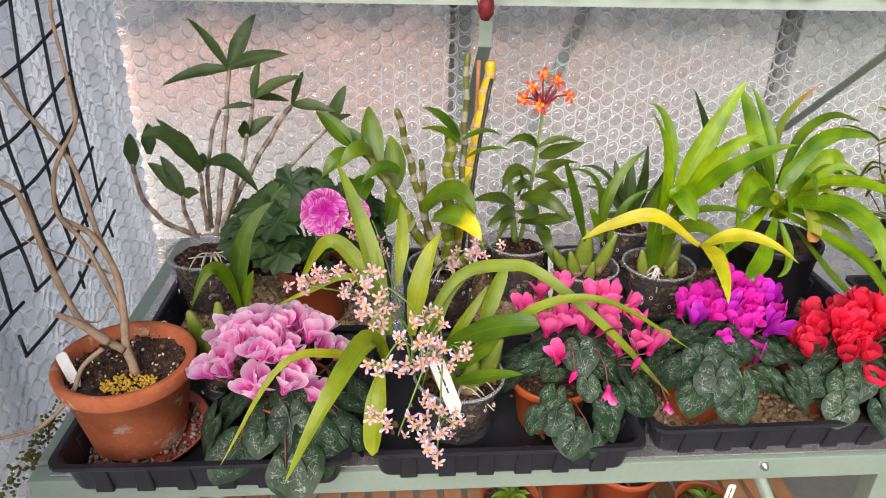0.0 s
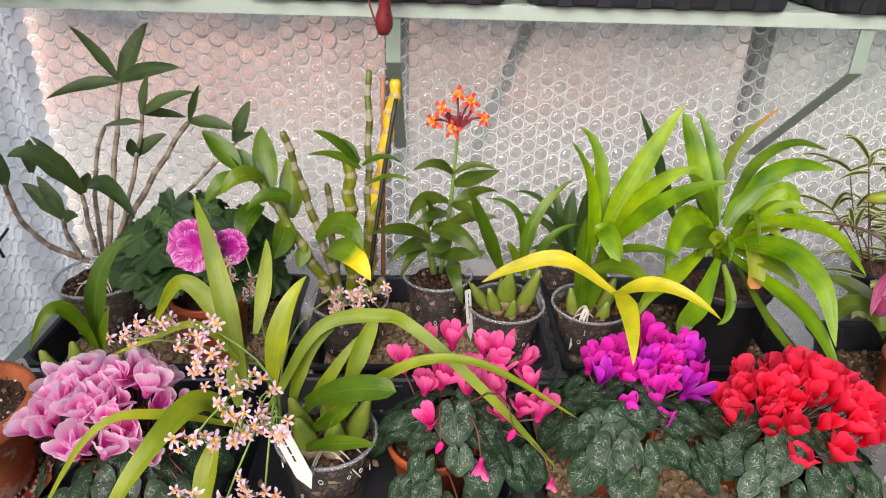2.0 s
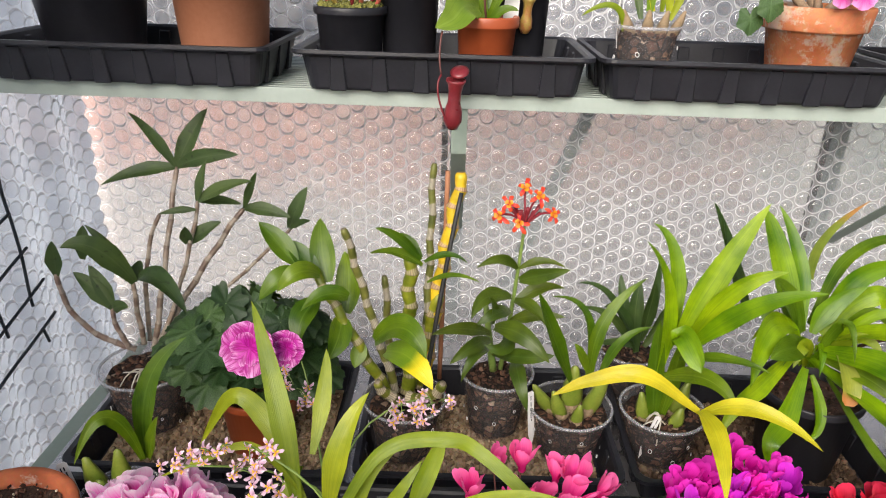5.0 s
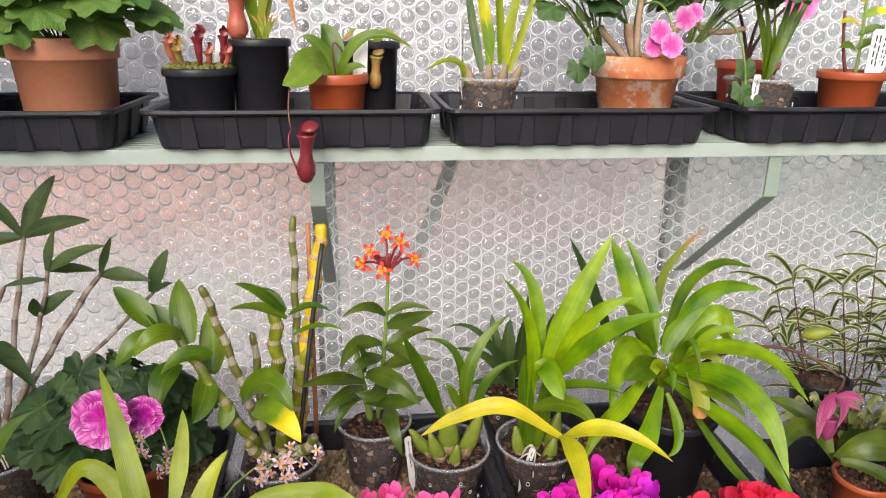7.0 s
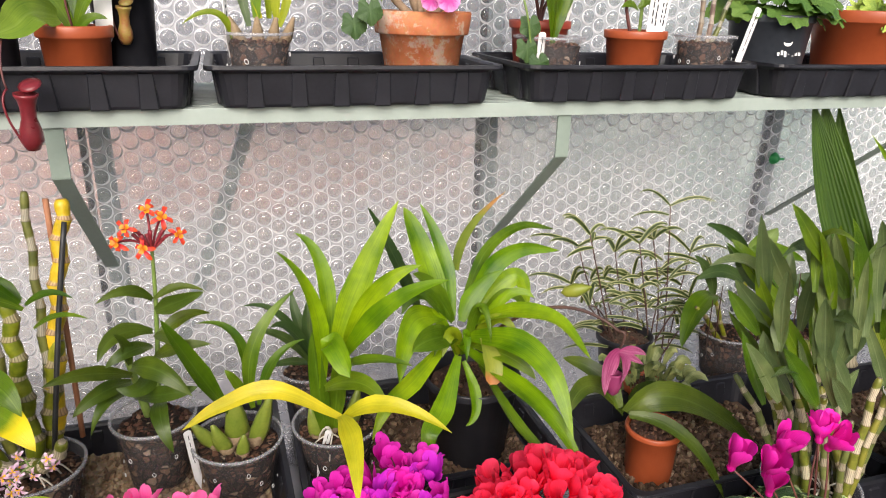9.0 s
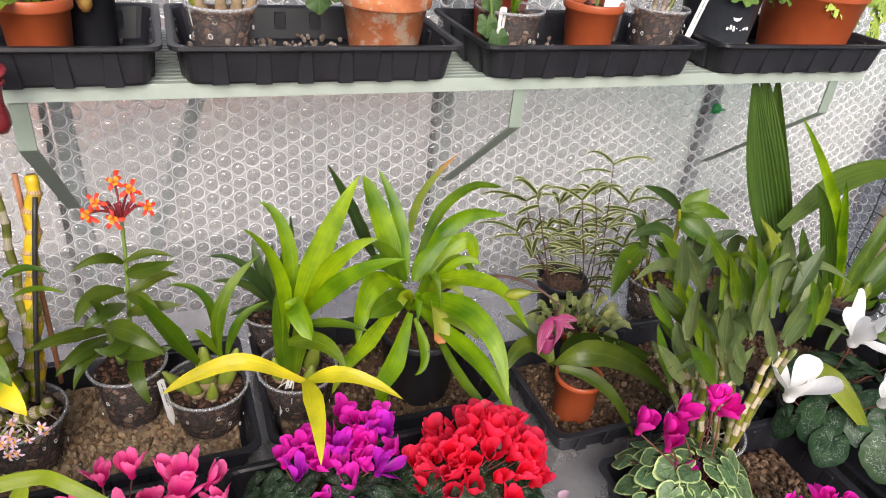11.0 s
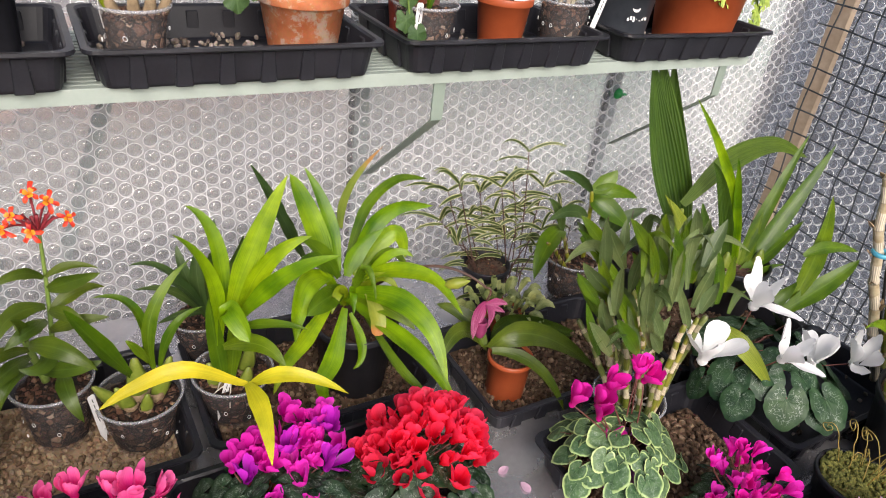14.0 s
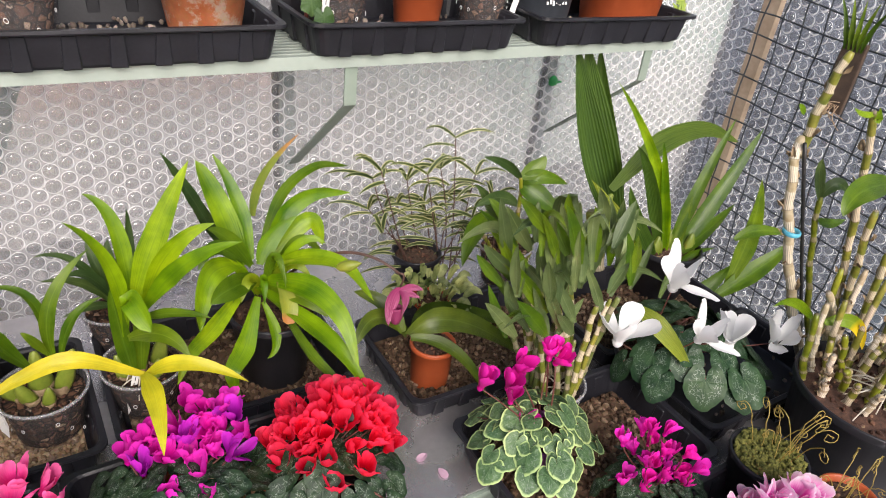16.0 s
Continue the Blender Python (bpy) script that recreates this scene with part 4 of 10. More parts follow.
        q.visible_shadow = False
    return ob


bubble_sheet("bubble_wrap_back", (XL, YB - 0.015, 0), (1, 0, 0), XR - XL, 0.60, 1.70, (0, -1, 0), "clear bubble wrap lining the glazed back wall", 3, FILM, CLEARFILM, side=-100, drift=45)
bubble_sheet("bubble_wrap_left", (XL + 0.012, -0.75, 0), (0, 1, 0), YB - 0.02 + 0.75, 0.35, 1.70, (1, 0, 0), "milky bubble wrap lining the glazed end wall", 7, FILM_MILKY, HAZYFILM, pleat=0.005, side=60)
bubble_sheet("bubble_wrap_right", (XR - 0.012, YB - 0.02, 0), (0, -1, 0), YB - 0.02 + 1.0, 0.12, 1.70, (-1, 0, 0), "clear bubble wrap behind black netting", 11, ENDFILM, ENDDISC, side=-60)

# outside: an old garden wall close behind the glass
gw = thing("garden_wall", (0.2, 2.3, 0), "old patchy pink and pale garden wall beyond the glass", "wall")
part("wall", box_bm((9.0, 0.2, 1.95), (0, 0, 0.975), 0.01), BRICK, gw)

# fence added as a dark backdrop, so the end wrap comes out darker
fe = thing("added_fence", (2.95, 0.2, 0), "dark timber fence added beyond the end glass to darken its wrap", "fence")
for k in range(15):
    part("fence_board", box_bm((0.025, 0.145, 1.75), (0, -1.05 + 0.15 * k, 0.875), 0.003), TIMBER, fe)

# ---- bench and shelf ----
BZ = 0.78
bench = thing("staging_bench", (0.72, 0.2, 0), "sage green metal greenhouse staging with a flat sheet top", "bench")


def bpart(name, size, at, material=SAGE, bevel=0.003, parent=None):
    return part(name, box_bm(size, (at[0] - 0.72, at[1] - 0.2, at[2]), bevel), material, parent or bench)


BX0, BX1, BY0, BY1 = -0.525, 1.53, -0.106, 0.585
bpart("sheet_top", (BX1 - BX0 - 0.05, BY1 - BY0 - 0.012, 0.003), ((BX0 + BX1) / 2, (BY0 + BY1) / 2, BZ - 0.0015), SHEET, 0.001)
bpart("front_rail", (BX1 - BX0, 0.028, 0.036), ((BX0 + BX1) / 2, BY0 + 0.014, BZ - 0.022))
bpart("back_rail", (BX1 - BX0, 0.028, 0.036), ((BX0 + BX1) / 2, BY1 - 0.014, BZ - 0.022))
bpart("end_rail", (0.03, BY1 - BY0 - 0.06, 0.038), (BX0 + 0.015, (BY0 + BY1) / 2, BZ - 0.019))
bpart("end_rail", (0.03, BY1 - BY0 - 0.06, 0.038), (BX1 - 0.015, (BY0 + BY1) / 2, BZ - 0.019))
for lx in (-0.50, 0.62, 1.50):
    for ly in (BY0 + 0.045, BY1 - 0.05):
        bpart("leg", (0.028, 0.028, BZ - 0.04), (lx, ly, (BZ - 0.04) / 2))
for ax, az, cx, cz in ((0.415, 0.745, 0.60, 0.40), (-0.29, 0.745, -0.49, 0.40)):
    q = stem(bench, "brace", SAGE, (ax - 0.72, BY0 - 0.2 + 0.034, az), ((ax + cx) / 2 - 0.72, BY0 - 0.2 + 0.034, (az + cz) / 2), (cx - 0.72, BY0 - 0.2 + 0.034, cz), 0.010, n=2, seg=4)
for bxx in (-0.19, 0.41, 1.1):
    q = link("bolt", lathe("bolt", [(0.0001, 0.0), (0.006, 0.0), (0.006, 0.002), (0.0042, 0.0025), (0.0040, 0.006), (0.0001, 0.007)], STEEL, 12), bench)
    q.location, q.rotation_euler = (bxx - 0.72, BY0 - 0.2, BZ - 0.016), (math.pi / 2, 0, 0)

low = thing("slatted_shelf", (0.72, 0.2, 0), "low shelf of bare pine slats under the bench", "shelf")
slat = box_bm((0.034, 0.62, 0.014), (0, 0, 0), 0.002)
slat_me = bpy.data.meshes.new("slat")
slat.to_mesh(slat_me)
slat.free()
slat_me.materials.append(WOOD)
for k in range(27):
    link("slat", slat_me, low, "", (-0.52 + 0.046 * k - 0.72, 0.02, 0.40))
for yy in (-0.07, 0.25):
    part("bearer", box_bm((1.30, 0.03, 0.03), (0.10 - 0.72, yy, 0.376)), WOOD, low)

SZ = 1.302
shelf = thing("upper_shelf", (0.4, 0.45, SZ), "sage green slatted metal shelf on brackets", "shelf")
SX0, SX1, SY0, SY1 = -0.58, 1.445, 0.335, 0.60


def spart(name, size, at, material=SAGE_LIT, bevel=0.002):
    return part(name, box_bm(size, (at[0] - 0.4, at[1] - 0.45, at[2] - SZ), bevel), material, shelf)


spart("front_lip", (SX1 - SX0, 0.003, 0.020), ((SX0 + SX1) / 2, SY0, SZ - 0.010), bevel=0.001)
spart("back_lip", (SX1 - SX0, 0.003, 0.030), ((SX0 + SX1) / 2, SY1, SZ - 0.015), bevel=0.001)
for k in range(18):
    spart("shelf_ridge", (SX1 - SX0 - 0.002, 0.0105, 0.004), ((SX0 + SX1) / 2, SY0 + 0.0085 + k * 0.0148, SZ - 0.003), bevel=0.0012)
spart("deck", (SX1 - SX0 - 0.004, SY1 - SY0 - 0.006, 0.002), ((SX0 + SX1) / 2, (SY0 + SY1) / 2, SZ - 0.007), bevel=0.0)


def bracket(x, lean):
    """Folded strip: down from the lip, then back to the glazing bar."""
    ob = thing("shelf_bracket", (x, SY0, SZ - 0.03), "bent sage green metal shelf bracket", "bracket", "shelf brackets")
    part("upright", box_bm((0.021, 0.004, 0.064), (0, 0.0045, -0.020), 0.001), SAGE, ob)
    v, th = [], 0.003
    a, b = Vector((0, 0.004, -0.050)), Vector((lean, 0.255, -0.26))
    for p in (a, b):
        for sx in (-0.0105, 0.0105):
            for sz in (0, -th):
                v.append((p.x + sx, p.y, p.z + sz))
    part_me = mesh("arm", v, [(0, 2, 6, 4), (1, 5, 7, 3), (0, 4, 5, 1), (2, 3, 7, 6), (0, 1, 3, 2), (4, 6, 7, 5)], SAGE, smooth=False)
    link("arm", part_me, ob)
    return ob


bracket(0.070, 0.0)
bracket(0.738, 0.0)
bracket(1.385, 0.0)

# trays
tray(-0.301, -0.012, BZ, 0.350, 0.270, -0.5, 0, "black ribbed seed tray holding a clay pot")
tray(0.060, -0.006, BZ, 0.350, 0.265, 0, 30, "black ribbed seed tray with a few stones", 2)
tray(0.427, 0.009, BZ, 0.360, 0.235, 1, 420, "black ribbed seed tray with tan gravel", 3)
tray(-0.266, 0.276, BZ, 0.37, 0.275, 0, 450, "black ribbed seed tray with tan gravel", 4)
tray(0.125, 0.280, BZ, 0.37, 0.27, 1, 520, "black ribbed seed tray with tan gravel", 5)
tray(0.507, 0.285, BZ, 0.37, 0.27, 0, 450, "black ribbed seed tray with brown grit", 6, BROWNGRIT)
tray(0.920, 0.165, BZ, 0.37, 0.24, 0, 480, "black ribbed seed tray with brown grit", 7, BROWNGRIT)
tray(0.948, -0.121, BZ, 0.36, 0.235, 0, 420, "black ribbed seed tray with brown grit", 8, BROWNGRIT)
tray(1.306, 0.132, BZ, 0.37, 0.24, 0, 300, "black ribbed seed tray with brown grit", 9, BROWNGRIT)
tray(1.330, -0.090, BZ, 0.36, 0.225, 0, 60, "black ribbed seed tray with dark grit", 10, GREYGRIT)
tray(1.055, -0.372, BZ, 0.36, 0.235, 0, 40, "black ribbed seed tray with dark grit", 11, GREYGRIT)
for k, sx in enumerate((-0.368, 0.046, 0.436, 0.852, 1.272)):
    tray(sx, 0.424, SZ + 0.001, 0.385, 0.24, (0, 0, 0, 0, -1)[k], (0, 40, 160, 80, 60)[k], "black ribbed seed tray on the metal shelf", 20 + k, GREYGRIT, group="trays on the shelf")

# second staging bench along the end wall
bench2 = thing("end_bench", (1.13, -0.40, 0), "sage green metal staging along the end wall", "bench")
part("sheet_top", box_bm((0.79, 0.55, 0.004), (0.0, -0.005, BZ - 0.005)), SHEET, bench2)
part("front_rail", box_bm((0.82, 0.028, 0.038), (0, -0.295, BZ - 0.020), 0.003), SAGE, bench2)
part("side_rail", box_bm((0.028, 0.55, 0.038), (-0.405, -0.003, BZ - 0.020), 0.003), SAGE, bench2)
for lx in (-0.38, 0.38):
    part("leg", box_bm((0.028, 0.028, BZ - 0.04), (lx, -0.26, (BZ - 0.04) / 2), 0.002), SAGE, bench2)


# ---- flowers and leaves shared by several plants ----
def petal_grid(paths, widths, n_across=3, cup=0.0):
    """Petals as curved strips: each path a list of points, widths along it."""
    v, f, uv = [], [], []
    for pts in paths:
        k = len(v)
        n = len(pts)
        for i, p in enumerate(pts):
            p = Vector(p)
            tg = (Vector(pts[min(i + 1, n - 1)]) - Vector(pts[max(i - 1, 0)])).normalized()
            out = Vector((p.x, p.y, 0))
            out = out.normalized() if out.length > 1e-5 else Vector((1, 0, 0))
            side = out.cross(Vector((0, 0, 1))).normalized()
            nor = side.cross(tg).normalized()
            for j in range(n_across):
                u = j / (n_across - 1) * 2 - 1
                v.append(p + side * (u * widths[i] / 2) + nor * (cup * widths[i] * u * u))
                uv.append((j / (n_across - 1), i / (n - 1)))
        f += grid_faces(n, n_across, False, k)
    return v, f, uv


def cyclamen_flower(material, seed, wide=1.0, spread=1.0):
    """Five broad round-tipped petals swept up and back over a small dark mouth, each tilted and twisted its own way."""
    rnd = random.Random(seed)
    v, f, uv = [], [], []
    rows = ((0.0, 0.0050), (0.10, 0.0066), (0.24, 0.0096), (0.40, 0.0134), (0.56, 0.0168), (0.72, 0.0186), (0.85, 0.0176), (0.94, 0.0136), (1.0, 0.0070))
    for q in range(5):
        a = q * 2 * math.pi / 5 + rnd.uniform(-0.28, 0.28)
        lean, twist, length = spread * rnd.uniform(0.02, 0.70), rnd.uniform(-1.15, 1.15), 0.031 * rnd.uniform(0.88, 1.10)
        curl, ripple = rnd.uniform(-0.25, 0.35), rnd.uniform(0, 6.28)
        out, tan = Vector((math.cos(a), math.sin(a), 0)), Vector((-math.sin(a), math.cos(a), 0))
        k = len(v)
        pos = out * 0.0036
        for i, (s, w) in enumerate(rows):
            th = lean * min(1.0, s * 2.2) + curl * max(0.0, s - 0.5)
            along = out * math.sin(th) + Vector((0, 0, math.cos(th)))
            if i:
                pos = pos + along * (length * (s - rows[i - 1][0]))
            tw = twist * s
            side = tan * math.cos(tw) + out * math.sin(tw)
            nor = along.cross(side)
            for j in range(5):
                u = j / 2 - 1
                dish = -0.0030 * (1 - u * u) * math.sin(math.pi * s) + 0.0011 * math.sin(3.4 * u + ripple + 5 * s) * s * s
                v.append(pos + side * (u * w * wide / 2) + nor * dish)
                uv.append((j / 4, s))
        f += grid_faces(len(rows), 5, False, k)
    k, seg = len(v), 8
    for r, z in ((0.0036, 0.001), (0.0046, -0.003), (0.0028, -0.006)):
        for j in range(seg):
            v.append(Vector((r * math.cos(6.283 * j / seg), r * math.sin(6.283 * j / seg), z)))
            uv.append((0.5, 0.0))
    f += grid_faces(3, seg, True, k)
    return mesh("flower", v, f, material, uv)


def heart_leaf(material, seed, point=0.16, wavy=0.016):
    """Heart-shaped blade, its lobes nearly meeting behind the stalk, gently dished and scalloped."""
    rnd = random.Random(seed)
    seg = 36
    rings = (0.2, 0.42, 0.65, 0.85, 0.95, 1.0)
    ph, ph2 = rnd.uniform(0, 6), rnd.uniform(0, 6)
    fold, dish = rnd.uniform(0.02, 0.14), rnd.uniform(0.05, 0.2)
    v, f, uv = [(0, 0, 0)], [], [(0.5, 0.0)]
    for rr in rings:
        for j in range(seg + 1):
            g = -1 + 2 * j / seg
            a = g * (math.pi + 0.03)
            back = max(0.0, abs(g) - 0.88) / 0.12
            base = 0.60 + 0.13 * math.cos(a) + point * math.exp(-(a / 0.33) ** 2) + 0.07 * math.exp(-((abs(g) - 0.80) / 0.12) ** 2)
            base *= (1 - 0.80 * back ** 1.3) * (1 + wavy * math.sin(21 * a + ph) * rr)
            r = base * rr
            x, y = r * math.cos(a), r * math.sin(a)
            z = fold * abs(y) - dish * (x * x + y * y) + 0.03 * rr * math.sin(3 * a + ph2) + 0.015 * rr * rr * math.sin(8 * a) + (0.012 if g > 0.9 else 0)
            v.append((x, y, z))
            uv.append((j / seg, rr))
    for j in range(seg):
        f.append((0, 2 + j, 1 + j))
    f += grid_faces(len(rings), seg + 1, False, 1)
    return mesh("leaf", v, f, material, uv)


def lobed_leaf(material, seed, lobes=7, depth=0.075, frill=0.035):
    rnd = random.Random(seed)
    seg, v, f, uv = 69, [(0, 0, 0)], [], [(0.5, 0.0)]
    rings = (0.35, 0.7, 0.9, 1.0)
    ph = rnd.uniform(0, 6)
    for rr in rings:
        for j in range(seg + 1):
            a = -math.pi + 2 * math.pi * j / seg
            r = (0.9 + depth * math.cos(lobes * a) * rr + frill * math.sin(23 * a + ph) * rr ** 4) * rr * (1 - 0.5 * math.exp(-((abs(a) - math.pi) / 0.2) ** 2))
            z = 0.06 * math.cos(lobes * a + 3.1) * rr * rr + 0.10 * rr * rr * math.sin(2 * a + ph) + 0.02 * math.sin(11 * a) * rr * rr - 0.10 * rr * rr
            v.append((r * math.cos(a) + 0.25 * rr * 0.3, r * math.sin(a), z))
            uv.append((0.5 + 0.5 * rr * math.sin(a), rr))
    for j in range(seg):
        f.append((0, 2 + j, 1 + j))
    f += grid_faces(len(rings), seg + 1, False, 1)
    return mesh("leaf", v, f, material, uv)


def turned(tip, normal, roll=0.0):
    """Rotation that points local x along tip and local z near normal."""
    x = Vector(tip).normalized()
    z = Vector(normal)
    z = (z - x * z.dot(x)).normalized()
    y = z.cross(x)
    return (Matrix((x, y, z)).transposed() @ Matrix.Rotation(roll, 3, "X")).to_euler()


FLOWERS, LEAVES = {}, {}


def shared(store, key, make):
    if key not in store:
        store[key] = make()
    return store[key]


def cyclamen(loc, label, pot_args, dome, count, mats, fsize, skirt, leaves, lsize, leaf_mat, seed, wide=1.0, spread=1.0, group="cyclamens in pots", filled=True, up=0.0, spots=()):
    """A potted cyclamen: pot, heart leaves in a skirt, and a head of swept-back flowers on stalks."""
    rnd = random.Random(seed)
    p = thing("cyclamen", loc, label, "cyclamen", group)
    r, h, pm = pot_args
    z = pot(p, "plastic", r, h, pm)
    cx, cy, cz, rx, ry, rz = dome
    for i in range(count):
        s = (i + 0.5) / count
        rho = math.sqrt(s)
        a = i * 2.39996 + rnd.uniform(-0.3, 0.3)
        hz = math.sqrt(max(0, 1 - s)) if filled else rnd.uniform(-0.5, 1) * math.sqrt(max(0, 1 - s * 0.8))
        q = Vector((cx + rx * rho * math.cos(a) * rnd.uniform(0.9, 1.08), cy + ry * rho * math.sin(a) * rnd.uniform(0.9, 1.08), cz + rz * hz + rnd.uniform(-0.012, 0.008)))
        if spots:
            q = Vector(spots[i % len(spots)])
        m = mats[rnd.randrange(len(mats))]
        me = shared(FLOWERS, (m.name, rnd.randrange(7), wide, spread), lambda: cyclamen_flower(m, rnd.randrange(999), wide, spread))
        out = Vector((math.cos(a) * rho, math.sin(a) * rho, 0))
        axis = (Vector((0, 0, 1)) + out * rnd.uniform(0.1, 0.55) + Vector((rnd.uniform(-0.2, 0.2), rnd.uniform(-0.35, 0.05), up))).normalized()
        rot = axis.to_track_quat("Z", "Y").to_matrix() @ Matrix.Rotation(rnd.uniform(0, 6.28), 3, "Z")
        link("flower", me, p, "", q, rot.to_euler(), fsize * rnd.uniform(0.85, 1.15))
        b = Vector((rnd.uniform(-0.012, 0.012), rnd.uniform(-0.012, 0.012), z))
        stem(p, "flower_stalk", REDSTEM, b, (b + q) / 2 + out * 0.008, q - axis * 0.003, 0.0014, 0.0011, 5, 5)
    lr, z0, z1, sx, sy = skirt
    for i in range(leaves):
        s = (i + 0.5) / leaves
        rho = 0.08 + 0.92 * math.sqrt(s)
        a = i * 2.39996 + rnd.uniform(-0.35, 0.35)
        out = Vector((math.cos(a), math.sin(a), 0))
        q = Vector((sx + lr * rho * out.x * rnd.uniform(0.85, 1.08), sy + lr * rho * out.y * rnd.uniform(0.85, 1.08), z1 + (z0 - z1) * rho ** 2 + rnd.uniform(-0.008, 0.008)))
        tilt = radians(5 + 42 * rho + rnd.uniform(-22, 22))
        tip = out * math.cos(tilt) - Vector((0, 0, 1)) * math.sin(tilt)
        nor = out * math.sin(tilt) + Vector((0, 0, 1)) * math.cos(tilt) + Vector((rnd.uniform(-0.2, 0.2), rnd.uniform(-0.3, 0.1), 0))
        me = shared(LEAVES, (leaf_mat.name, rnd.randrange(4)), lambda: heart_leaf(leaf_mat, rnd.randrange(999)))
        size = lsize * rnd.uniform(0.75, 1.2)
        link("leaf", me, p, "", q - tip * size * 0.2, turned(tip, nor, rnd.uniform(-0.25, 0.25)), size)
        if i % 2 == 0:
            stem(p, "leaf_stalk", REDSTEM, (0.3 * q.x * 0.3, 0.3 * q.y * 0.3, z), (q.x * 0.6, q.y * 0.6, max(z + 0.01, q.z * 0.9)), q - tip * size * 0.3, 0.0014, 0.0012, 4, 5)
    return p


def bulb(p, at, h, r, lean=(0, 0), material=BULB, husk=True):
    """A ribbed pseudobulb with a papery base."""
    prof = [(0.0008, 0), (r * 0.55, 0.002), (r * 0.92, h * 0.16), (r, h * 0.32), (r * 0.82, h * 0.58), (r * 0.52, h * 0.80), (r * 0.30, h * 0.97), (0.0008, h)]
    v, seg = [], 14
    for rr, z in prof:
        for j in range(seg):
            a = 6.2832 * j / seg
            k = rr * (1 + 0.07 * math.cos(7 * a))
            v.append((k * math.cos(a) + lean[0] * z, k * 0.75 * math.sin(a) + lean[1] * z, z))
    ob = link("pseudobulb", mesh("pseudobulb", v, grid_faces(len(prof), seg, True), material), p, "", at)
    if husk:
        link("husk", lathe("husk", [(r * 0.75, 0), (r * 1.05, h * 0.12), (r * 1.12, h * 0.22), (r * 1.0, h * 0.25)], HUSK, 12, 0.06), ob)
    return ob


def roots(p, at, count, reach, seed):
    rnd = random.Random(seed)
    for _ in range(count):
        a = rnd.uniform(0, 6.28)
        b = Vector(at)
        e = b + Vector((math.cos(a) * reach * rnd.uniform(0.4, 1), math.sin(a) * reach * rnd.uniform(0.4, 1), rnd.uniform(-0.035, -0.005)))
        stem(p, "root", ROOTS, b, (b + e) / 2 + Vector((0, 0, rnd.uniform(0.0, 0.02))), e, 0.0013, 0.0010, 5, 5)


# ---- front row, from the end wall along the bench ----
p = thing("clay_pot_climber", (-0.407, -0.038, BZ + 0.006), "leafless twiggy climber in a worn clay pot on a red saucer", "potted plant")
sa = link("saucer", lathe("saucer", [(0.002, 0.0), (0.072, 0.0), (0.084, 0.014), (0.087, 0.014), (0.075, -0.002 + 0.004), (0.002, 0.004)], SAUCER, 40), p, "red plastic saucer with grit")
pebbles(p, "grit", GREYGRIT, 700, 0.080, 0.007, 0.0018, 0.0042, 4)
cp = thing("clay_pot", (0, 0, 0), "worn terracotta clay pot", "pot")
zc = pot(cp, "clay", 0.081, 0.118, TERRA, 0.022, SOIL, 0.70, 0.86)
for ch in list(cp.children):
    ch.parent = p
    ch.location = (0, 0, 0.006)
bpy.data.objects.remove(cp)
pebbles(p, "bark_chip", BARKCHIP, 420, 0.070, zc + 0.007, 0.0012, 0.0036, 15)
pebbles(p, "perlite", PERLITE, 60, 0.075, zc + 0.008, 0.0012, 0.0026, 5)
rb = random.Random(8)
sp = []
for _ in range(230):
    a, d = rb.uniform(0, 6.28), 0.026 * math.sqrt(rb.random())
    sp.append((0.018 + d * 1.3 * math.cos(a), -0.042 + d * 0.75 * math.sin(a), zc + 0.010 + rb.uniform(0, 0.004), rb.uniform(0.0017, 0.0024)))
v, f = blobs(sp, 3, 1.0)
tagged(link("fertiliser", mesh("fertiliser", v, f, BEADS), p, "heap of yellow fertiliser beads"), kind="stuff")
def twig(p, pts, r0, r1):
    """A bare woody shoot with slightly swollen joints."""
    q = smooth_path(pts, 7 * len(pts))
    rad = [(r0 + (r1 - r0) * k / (len(q) - 1)) * (1.0 + 0.16 * math.exp(-((k % 9) - 4) ** 2 / 1.5)) for k in range(len(q))]
    v, f, uv = tube_geo(q, rad, 8)
    link("twig", mesh("twig", v, f, TWIG, uv), p)


twig(p, ((0.015, -0.014, 0.098), (0.014, -0.014, 0.122), (0.005, -0.002, 0.141), (0.004, 0.013, 0.179), (-0.002, 0.028, 0.228), (-0.027, 0.043, 0.270), (-0.064, 0.058, 0.284)), 0.0060, 0.0030)
twig(p, ((0.001, 0.018, 0.170), (-0.031, 0.033, 0.259), (-0.062, 0.048, 0.295), (-0.064, 0.063, 0.336), (-0.056, 0.078, 0.361), (-0.039, 0.093, 0.396), (-0.045, 0.108, 0.446), (-0.054, 0.123, 0.508), (-0.054, 0.138, 0.541)), 0.0030, 0.0020)
twig(p, ((-0.007, 0.038, 0.225), (-0.025, 0.054, 0.270), (-0.040, 0.070, 0.333), (-0.059, 0.086, 0.361), (-0.099, 0.102, 0.404), (-0.125, 0.118, 0.438)), 0.0034, 0.0022)
twig(p, ((0.006, -0.012, 0.142), (-0.020, 0.000, 0.152), (-0.049, 0.011, 0.175), (-0.073, 0.023, 0.242), (-0.092, 0.035, 0.321), (-0.116, 0.046, 0.337), (-0.145, 0.058, 0.353)), 0.0048, 0.0026)
twig(p, ((-0.010, -0.012, 0.155), (-0.032, -0.017, 0.181), (-0.055, -0.022, 0.200)), 0.0060, 0.0036)
twig(p, ((-0.011, 0.038, 0.220), (-0.065, 0.048, 0.240), (-0.116, 0.058, 0.258)), 0.0014, 0.0009)
